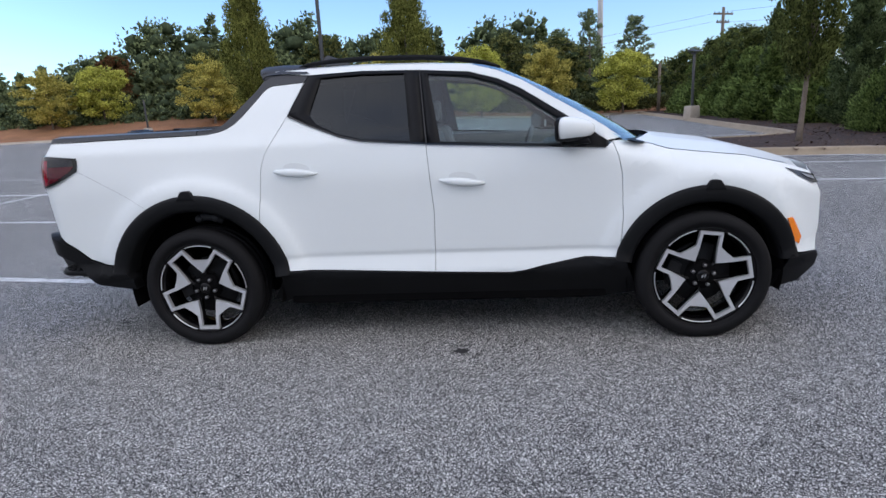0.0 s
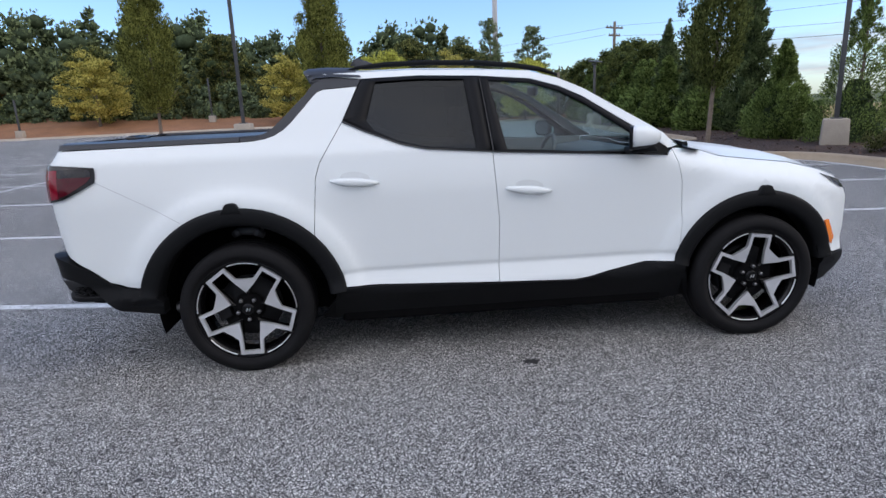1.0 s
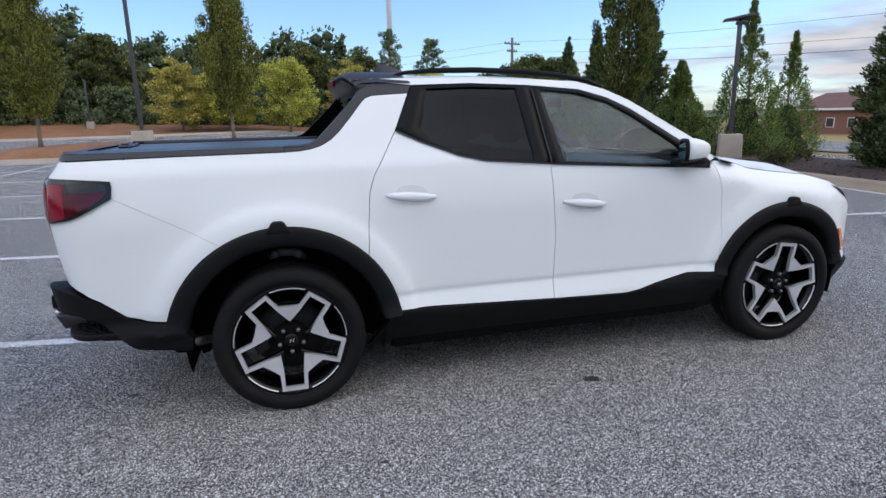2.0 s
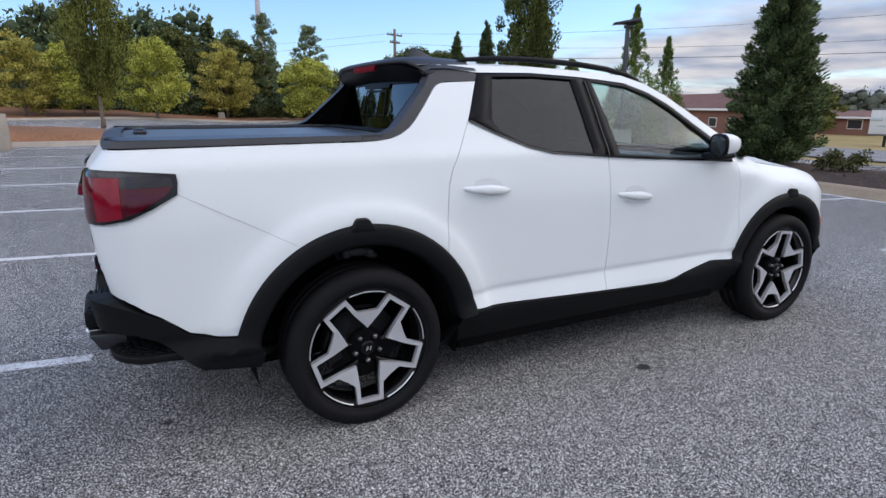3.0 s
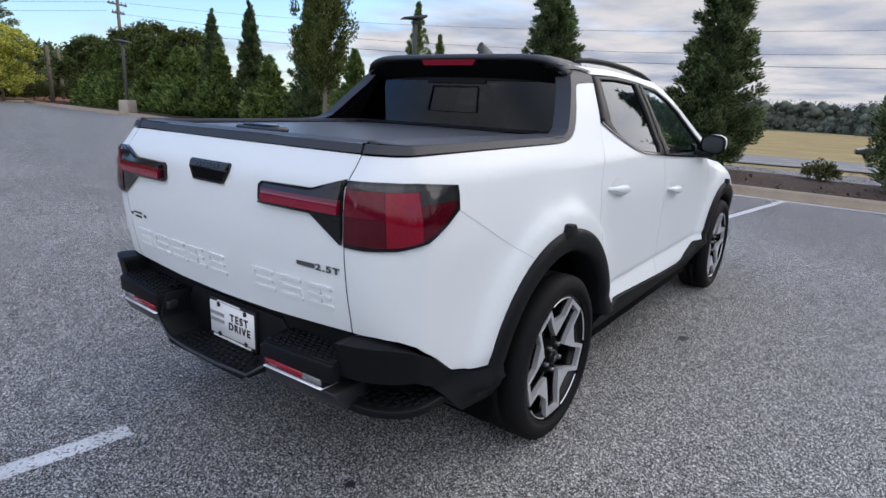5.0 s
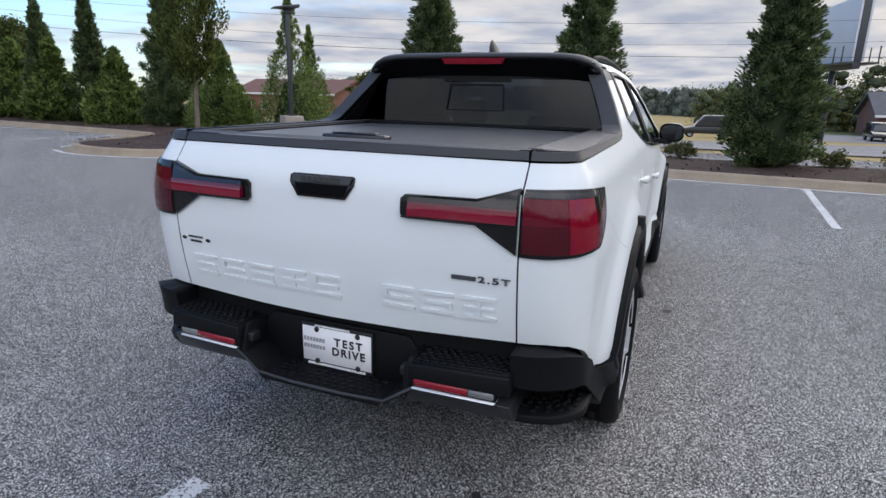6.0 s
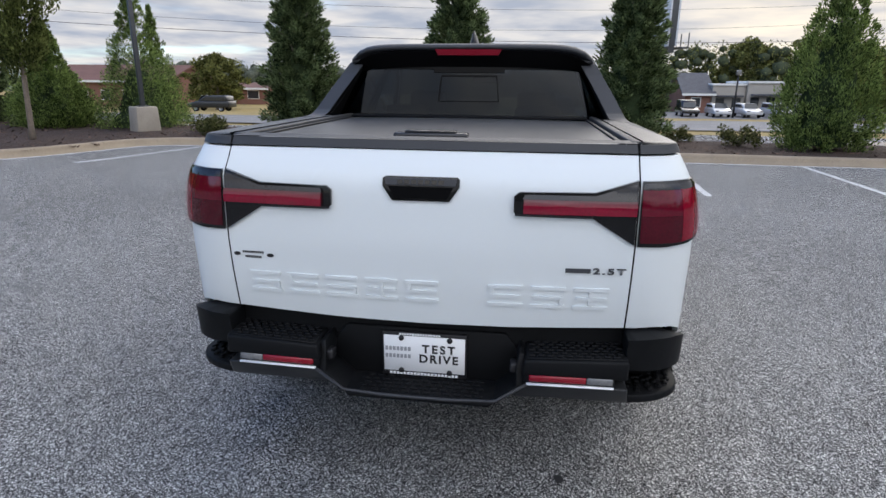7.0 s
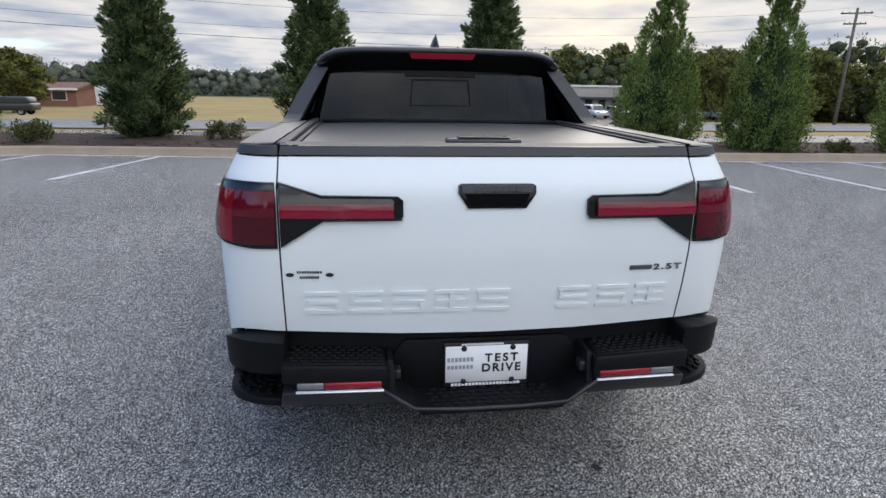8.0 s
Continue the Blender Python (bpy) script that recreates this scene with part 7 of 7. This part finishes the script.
LAMP = "dark square lamp post on a tan concrete base"
lamp_post(12.07, 10.0, bed_height(12.07, 10.0), 0.66, 3.62, True, LAMP).rotation_euler.z = radians(235)
lamp_post(-4.3, 17.3, ground_z(-4.3, 17.3), 1.0, 8.2, False, "tall slim lamp post on a concrete base in the car park")
lamp_post(12.3, 28.8, bed_height(12.3, 28.8), 0.62, 3.35, True, LAMP).rotation_euler.z = radians(20)
for x, y, h in ((5.6, 47.6, 2.9), (-24.5, 38.9, 2.6), (-13.2, 44.5, 3.4)):
    lamp_post(x, y, bank_z(x, y) - 0.1, 0.55, h, False, "slim lamp post on a pale base by the far kerb", 0.5)


def wood_pole(x, y, z, height, arms, label):
    t = thing("utility_pole", label, "utility pole", (x, y, z), "utility poles")
    part("shaft", tube_bm([(0, 0, -0.3), (0, 0, height * 0.5), (0, 0, height)], [0.15, 0.125, 0.10], 12), M_WOODPOLE, t, "weathered round timber shaft")
    for k, (h, half) in enumerate(arms):
        part("cross_arm", box_bm((-half, -0.05, h - 0.05), (half, 0.05, h + 0.06), 0.01), M_WOODPOLE, t)
        for u in (-0.9, -0.45, 0.45, 0.9):
            part("insulator", lathe_bm([(0.001, 0.0), (0.03, 0.0), (0.035, 0.05), (0.012, 0.12), (0.001, 0.12)], (0, 0), 8), M_LAMPPOST, t).matrix_basis = pose(u * half, 0, h + 0.06, 90)
    return t


up = wood_pole(18.0, 41.0, ground_z(18, 41), 7.2, ((6.75, 0.85), (6.2, 0.55)), "weathered timber utility pole with cross arms")
up.rotation_euler.z = radians(25)
p8 = wood_pole(42.9, -39.0, ground_z(42.9, -39.0), 9.2, ((8.8, 1.1), (8.0, 0.8)), "weathered timber utility pole with cross arms")
p8.rotation_euler = (radians(-2.6), 0, radians(60))
wood_pole(17.3, 49.5, ground_z(17.3, 49.5), 3.9, (), "short plain timber pole by the hedge")
wood_pole(14.7, 44.5, ground_z(14.7, 44.5), 3.8, (), "short plain timber pole by the hedge")


def wire(a, b, sag, r=0.008):
    a, b = Vector(a), Vector(b)
    pts = [a.lerp(b, i / 20) - Vector((0, 0, sag * 4 * (i / 20) * (1 - i / 20))) for i in range(21)]
    return tagged(link_mesh("overhead_wire", tube_bm(pts, r, 5), M_WIRE), "thin dark overhead wire slung between poles", "wire", "overhead wires")


for k, (za, zb, sag) in enumerate(((6.9, 9.0, 2.3), (6.2, 8.1, 2.5), (5.3, 6.3, 1.7))):
    wire((18.0 + 0.25 * k - 0.4, 41.0, za), (42.9 + 0.2 * k, -38.4, zb - 1.0), sag, 0.008 if k < 2 else 0.013)
wire((17.4, 41.1, 6.85), (-60, 90, 8.5), 2.5)
wire((17.3, 41.0, 6.3), (-60, 92, 7.8), 2.5)
wire((42.9, -38.4, 7.6), (30, -110, 6.0), 1.5)
mast = thing("radio_mast", "slim pale grey radio mast behind the wood", "mast", (21.9, 114.0, -0.5))
part("shaft", tube_bm([(0, 0, 0), (0, 0, 34)], [0.6, 0.42], 12), mat("galvanised_mast", (0.42, 0.43, 0.45), rough=0.6, var=0.1), mast)
for z in (24, 27, 30):
    part("antenna", box_bm((-1.1, -0.2, z), (1.1, 0.2, z + 0.25), 0.03), M_GREYINK, mast)

# roadside billboard, seen nearly edge on
bb = thing("billboard", "tall steel billboard seen nearly edge on", "billboard", (41.4, -8.7, ground_z(41.4, -8.7)))
part("column", tube_bm([(0, 0, -0.3), (0, 0, 5.2)], 0.17, 16), M_LAMPPOST, bb, "thick dark steel column")
part("beam", box_bm((-3.3, -0.22, 4.5), (3.3, 0.22, 4.95), 0.03), M_LAMPPOST, bb)
for y, nm in ((-0.26, "sign_face"), (0.26, "sign_face")):
    part(nm, box_bm((-3.4, y - 0.06, 4.9), (3.4, y + 0.06, 8.4), 0.02), mat("sign_paper", (0.55, 0.57, 0.60), rough=0.6, var=0.12, scale=0.3), bb, "pale weathered sign face")
for x in (-3.3, -1.1, 1.1, 3.3):
    part("strut", box_bm((x - 0.07, -0.21, 4.9), (x + 0.07, 0.21, 8.3), 0.01), M_LAMPPOST, bb)
part("catwalk", box_bm((-3.8, -0.95, 4.75), (3.4, -0.30, 4.85), 0.01), M_LAMPPOST, bb)
part("catwalk", box_bm((-3.8, 0.30, 4.75), (3.4, 0.95, 4.85), 0.01), M_LAMPPOST, bb)
for x in (-3.7, -2.5):
    part("rail", tube_bm([(x, -0.92, 4.8), (x, -0.92, 5.7)], 0.04, 6), M_LAMPPOST, bb)
    part("rail", tube_bm([(x, 0.92, 4.8), (x, 0.92, 5.7)], 0.04, 6), M_LAMPPOST, bb)
bb.rotation_euler.z = radians(9)

# lamp with a lantern near the shops
pl = thing("lantern_post", "black lantern post at the edge of the far car park", "lamp post", (65.0, -22.2, ground_z(65.0, -22.2)))
part("post", tube_bm([(0, 0, -0.1), (0, 0, 4.4)], [0.13, 0.08], 8), M_INK, pl)
part("lantern", box_bm((-0.22, -0.22, 4.4), (0.22, 0.22, 4.95), 0.07), M_CLEARLENS, pl)


# ---------------------------------------------------------------- buildings
def gable_house(name, label, x, y, z, lx, ly, eave, ridge, wall_m, roof_m, windows, along='x', trim=True):
    t = thing(name, label, "building", (x, y, z), "buildings beyond the road")
    part("wall", box_bm((-lx / 2, -ly / 2, -0.3), (lx / 2, ly / 2, eave)), wall_m, t)
    o = 0.5
    if along == 'x':
        poly, ax, a, b = [(-ly / 2 - o, eave - 0.05), (0, ridge), (ly / 2 + o, eave - 0.05), (ly / 2 + o, eave + 0.18), (0, ridge + 0.25), (-ly / 2 - o, eave + 0.18)], 0, -lx / 2 - o, lx / 2 + o
        gab = [(-ly / 2, eave - 0.02), (ly / 2, eave - 0.02), (0, ridge - 0.02)]
        ga, gb = -lx / 2 + 0.01, lx / 2 - 0.01
    else:
        poly, ax, a, b = [(-lx / 2 - o, eave - 0.05), (0, ridge), (lx / 2 + o, eave - 0.05), (lx / 2 + o, eave + 0.18), (0, ridge + 0.25), (-lx / 2 - o, eave + 0.18)], 1, -ly / 2 - o, ly / 2 + o
        gab = [(-lx / 2, eave - 0.02), (lx / 2, eave - 0.02), (0, ridge - 0.02)]
        ga, gb = -ly / 2 + 0.01, ly / 2 - 0.01
    part("gable", prism_bm(gab, ax, ga, gb), wall_m, t)
    part("roof", prism_bm(poly, ax, a, b), roof_m, t, smooth=False)
    for wy, wz, ww, wh in windows:
        w = part("window", box_bm((-lx / 2 - 0.05, wy - ww / 2, wz), (-lx / 2 + 0.05, wy + ww / 2, wz + wh)), M_TRIMWHITE, t)
        part("pane", box_bm((-lx / 2 - 0.065, wy - ww / 2 + 0.08, wz + 0.08), (-lx / 2 - 0.045, wy + ww / 2 - 0.08, wz + wh - 0.08)), M_WINDOW, w)
    if trim:
        part("fascia", box_bm((-lx / 2 - o - 0.04, -ly / 2 - o, eave - 0.10), (-lx / 2 - o + 0.02, ly / 2 + o, eave + 0.16)) if along == 'y' else prism_bm([(-ly / 2 - o, eave + 0.16), (0, ridge + 0.23), (ly / 2 + o, eave + 0.16), (ly / 2 + o, eave - 0.08), (0, ridge - 0.02), (-ly / 2 - o, eave - 0.08)], 0, a - 0.05, a + 0.02), M_TRIMWHITE, t)
    return t


gable_house("brick_hall", "red-brick hall with a brown gabled roof beyond the road", 72.0, 52.5, ground_z(72, 52.5), 11.0, 17.0, 3.0, 4.9, M_BRICK, M_ROOFBROWN, [(-6 + 3 * k, 0.8, 1.2, 1.2) for k in range(5)], along='y')
gable_house("low_brick_building", "long low red-brick building at the edge of the field", 84.0, 46.0, ground_z(84, 46), 9.0, 18.0, 2.1, 2.7, M_BRICK, M_ROOFBROWN, [(-7 + 3.5 * k, 0.7, 1.8, 1.2) for k in range(5)], along='y')
gable_house("shingled_shop", "brick shop with a grey shingled roof beyond the far car park", 79.5, -21.05, ground_z(79, -16), 9.0, 3.0, 2.2, 4.6, M_BRICK, M_ROOFGREY, [(0.2, 0.7, 1.2, 1.2)], along='y')


def flat_shop(x, y, z, lx, ly, h, label):
    t = thing("flat_roofed_shop", label, "building", (x, y, z), "buildings beyond the road")
    part("wall", box_bm((-lx / 2, -ly / 2, -0.3), (lx / 2, ly / 2, h), 0.03), M_STUCCO, t)
    part("parapet", box_bm((-lx / 2 - 0.15, -ly / 2 - 0.15, h), (lx / 2 + 0.15, ly / 2 + 0.15, h + 0.25), 0.03), M_TRIMWHITE, t)
    part("awning", box_bm((-lx / 2 - 0.9, -ly / 2 + 0.4, h * 0.60), (-lx / 2, ly / 2 - 0.4, h * 0.66), 0.02), M_ROOFGREY, t, "dark flat awning")
    n = max(2, int(ly / 1.6))
    for k in range(n):
        wy = -ly / 2 + (k + 0.5) * ly / n
        w = part("window", box_bm((-lx / 2 - 0.04, wy - 0.5, 0.2), (-lx / 2 + 0.04, wy + 0.5, h * 0.55)), M_CAP, t)
        part("pane", box_bm((-lx / 2 - 0.055, wy - 0.44, 0.26), (-lx / 2 - 0.035, wy + 0.44, h * 0.55 - 0.06)), M_WINDOW, w)
    return t


flat_shop(79.0, -24.6, ground_z(79, -24), 8.0, 3.8, 3.3, "pale stucco shop with a flat roof and dark windows")
flat_shop(78.6, -31.2, ground_z(78, -31), 8.0, 9.2, 3.6, "pale stucco shop with an awning and dark windows")


# ---------------------------------------------------------------- distant vehicles
def box_trailer(x, y0, y1):
    t = thing("box_trailer", "white box trailer with faint grey lettering bars on the road", "trailer", (x, y0, ground_z(x, y0)), "vehicles beyond the road")
    ln = y1 - y0
    part("box", box_bm((-1.25, 0.0, 0.95), (1.25, ln, 2.85), 0.03), mat("trailer_white", (0.66, 0.67, 0.67), rough=0.5, var=0.06, scale=0.7, fine=20), t, "white ribbed box")
    for k in range(int(ln / 0.6) + 1):
        part("rib", box_bm((-1.266, 0.6 * k, 1.0), (-1.248, 0.6 * k + 0.03, 2.80), 0.004, 1), M_TRIMWHITE, t)
    part("lower_rail", box_bm((-1.28, 0.0, 0.86), (1.28, ln, 0.99), 0.02), M_STEEL, t, "grey steel rail")
    part("upper_rail", box_bm((-1.28, 0.0, 2.79), (1.28, ln, 2.89), 0.02), M_STEEL, t, "grey steel rail")
    part("rear_frame", box_bm((-1.29, -0.06, 0.80), (1.29, 0.04, 2.89), 0.02), M_STEEL, t, "grey steel door frame")
    # unreadable lettering as plain bars
    for a, b, z, h in ((0.9, 1.6, 1.95, 0.26), (1.8, 3.1, 1.95, 0.26), (3.3, 4.1, 1.95, 0.26), (1.9, 3.6, 1.55, 0.10)):
        part("lettering_bar", box_bm((-1.274, a, z), (-1.268, b, z + h), 0.001, 1), mat("faded_lettering", (0.46, 0.54, 0.55), rough=0.6, var=0.1), t)
    part("underride_bar", box_bm((-1.1, -0.05, 0.45), (1.1, 0.05, 0.55), 0.02), M_CAP, t)
    for wy in (0.75, 1.95):
        for s in (-1, 1):
            wh = new("wheel")
            wh.parent = t
            wh.matrix_basis = pose(s * 1.05, wy, 0.5, 0, 0, 90)
            part("tyre", lathe_bm([(0.28, -0.12), (0.44, -0.14), (0.5, -0.08), (0.5, 0.08), (0.44, 0.14), (0.28, 0.12)], (0, 0), 20), M_TYRE, wh)
            part("rim", lathe_bm([(0.001, 0.10 * s), (0.20, 0.10 * s), (0.30, 0.13 * s)], (0, 0), 16), M_STEEL, wh)
    for s in (-1, 1):
        part("landing_leg", box_bm((s * 0.8 - 0.08, ln - 1.1, 0.02), (s * 0.8 + 0.08, ln - 0.94, 0.95), 0.01), M_CAP, t, "dark landing leg")
    part("axle_frame", box_bm((-0.7, 0.3, 0.55), (0.7, 2.6, 0.9), 0.03), M_DARK, t)
    return t


box_trailer(51.0, 18.1, 22.3)


def car_shape(x, y, turn, paint, label, length=4.6, width=1.8, height=1.65, suv=True):
    t = thing("parked_car", label, "car", (x, y, ground_z(x, y)), "vehicles beyond the road")
    t.rotation_euler.z = radians(turn)
    L, W2 = length / 2, width / 2
    tail = -L + (0.15 if suv else 0.75)
    low = [(-L, 0.38), (L, 0.36), (L, 0.72), (L * 0.55, 0.98), (-L, 0.98)]
    part("body", prism_bm(low, 1, -W2, W2, 0.10, 2), paint, t)
    up = [(tail, 0.96), (L * 0.50, 0.96), (L * 0.18, height - 0.05), (L * 0.02, height), (tail + 0.25, height), (tail + 0.08, height - 0.1)]
    part("cabin", prism_bm(up, 1, -W2 + 0.12, W2 - 0.12, 0.08, 2), paint, t)
    for s in (-1, 1):
        part("side_window", prism_bm([(tail + 0.22, 1.04), (L * 0.38, 1.04), (L * 0.14, height - 0.14), (tail + 0.36, height - 0.14)], 1, s * (W2 - 0.125), s * (W2 - 0.105)), M_WINDOW, t)
        for wx in (-L * 0.60, L * 0.62):
            wh = new("wheel")
            wh.parent = t
            wh.matrix_basis = pose(wx, s * (W2 - 0.02), 0.33)
            part("tyre", lathe_bm([(0.20, -s * 0.02), (0.30, 0.0), (0.33, -s * 0.05), (0.33, -s * 0.2), (0.2, -s * 0.2)], (0, 0), 20), M_TYRE, wh)
            part("rim", lathe_bm([(0.001, -s * 0.03), (0.19, -s * 0.03), (0.21, -s * 0.01)], (0, 0), 16), M_STEEL, wh)
        part("headlamp", box_bm((L - 0.10, s * (W2 - 0.45), 0.66), (L + 0.005, s * (W2 - 0.10) if s > 0 else s * (W2 - 0.45) + 0.35, 0.78), 0.02) if s > 0 else box_bm((L - 0.10, -(W2 - 0.10), 0.66), (L + 0.005, -(W2 - 0.45), 0.78), 0.02), M_CLEARLENS, t)
    part("windscreen", prism_bm([(-W2 + 0.22, 0.0), (W2 - 0.22, 0.0), (W2 - 0.30, 0.60), (-W2 + 0.30, 0.60)], 2, -0.01, 0.012), M_WINDOW, t).matrix_basis = Matrix.Identity(4)
    wsn = [c for c in t.children if c.name.startswith("windscreen")][0]
    wsn.matrix_basis = Matrix.Translation((L * 0.49, 0, 1.0)) @ Matrix(((0, -0.56, 0.83, 0), (1, 0, 0, 0), (0, 0.83, 0.56, 0), (0, 0, 0, 1)))
    return t


C_WHITE = mat("car_white", (0.55, 0.56, 0.58), rough=0.25, var=0.03, coat=0.8)
C_BLACK = mat("car_black", (0.015, 0.016, 0.018), rough=0.15, var=0.1, coat=0.8)
C_NAVY = mat("car_dark_grey", (0.022, 0.025, 0.030), rough=0.3, var=0.1, coat=0.2)
C_SILVER = mat("car_silver", (0.42, 0.43, 0.45), rough=0.25, metal=0.4, var=0.05, coat=0.8)
car_shape(67.4, -18.0, 178, C_BLACK, "black pickup parked nose out before the shops", height=1.8)
for k, (paint, word) in enumerate(((C_WHITE, "white"), (C_WHITE, "white"), (C_WHITE, "white"), (C_SILVER, "silver"), (C_WHITE, "white"), (C_NAVY, "dark grey"), (C_WHITE, "white"), (C_WHITE, "white"))):
    car_shape(67.0 - 0.1 * k, -21.2 - 3.0 * k, 178 + 3 * (k % 3), paint, word + " car parked nose out before the shops", height=1.42 + 0.08 * (k % 3))
car_shape(52.0, 30.2, 92, C_NAVY, "dark grey estate car on the road beyond the grass", length=4.2, height=1.5)
car_shape(57.3, -2.4, 95, C_NAVY, "dark grey van on the road beyond the grass", length=4.9, height=2.0)

# ---------------------------------------------------------------- stains and litter on the asphalt
def stain(x, y, r, seed):
    rng = np.random.default_rng(seed)
    bm = bmesh.new()
    bm.faces.new([bm.verts.new((x + r * (0.8 + 0.5 * rng.random()) * math.cos(a) * 1.3, y + r * (0.7 + 0.5 * rng.random()) * math.sin(a), ground_z(x, y) + 0.0035)) for a in [2 * math.pi * k / 14 for k in range(14)]])
    return tagged(link_mesh("stain", bm, M_STAIN), "small dark oil stain on the asphalt", "stain", "oil stains", "structure")


M_STAIN = mat("oil_stain", (0.022, 0.022, 0.024), rough=0.7, var=0.4, scale=20, fine=90)
for k, (x, y, r) in enumerate(((1.606, -1.098, 0.035), (-0.858, -0.515, 0.018), (-1.55, -0.85, 0.014), (0.35, -1.55, 0.014), (-0.25, -1.95, 0.013), (3.6, -2.2, 0.016), (-1.9, 0.35, 0.012))):
    stain(x, y, r, 90 + k)
# pale grit
bm = bmesh.new()
for i in range(420):
    x, y = random.uniform(-6, 7), random.uniform(-3.6, 4.5)
    r = random.uniform(0.003, 0.007)
    z = ground_z(x, y) + 0.002
    a = random.uniform(0, 6.28)
    q = [bm.verts.new((x + r * math.cos(a + 1.57 * k), y + r * math.sin(a + 1.57 * k), z)) for k in range(4)]
    tip = bm.verts.new((x, y, z + r * 0.9))
    for k in range(4):
        bm.faces.new((q[k], q[(k + 1) % 4], tip))
tagged(link_mesh("grit", bm, mat("pale_grit", (0.62, 0.60, 0.56), rough=0.9, var=0.3, island=1.0), smooth=False), "loose pale stone grit scattered on the asphalt", "grit", kind="stuff")
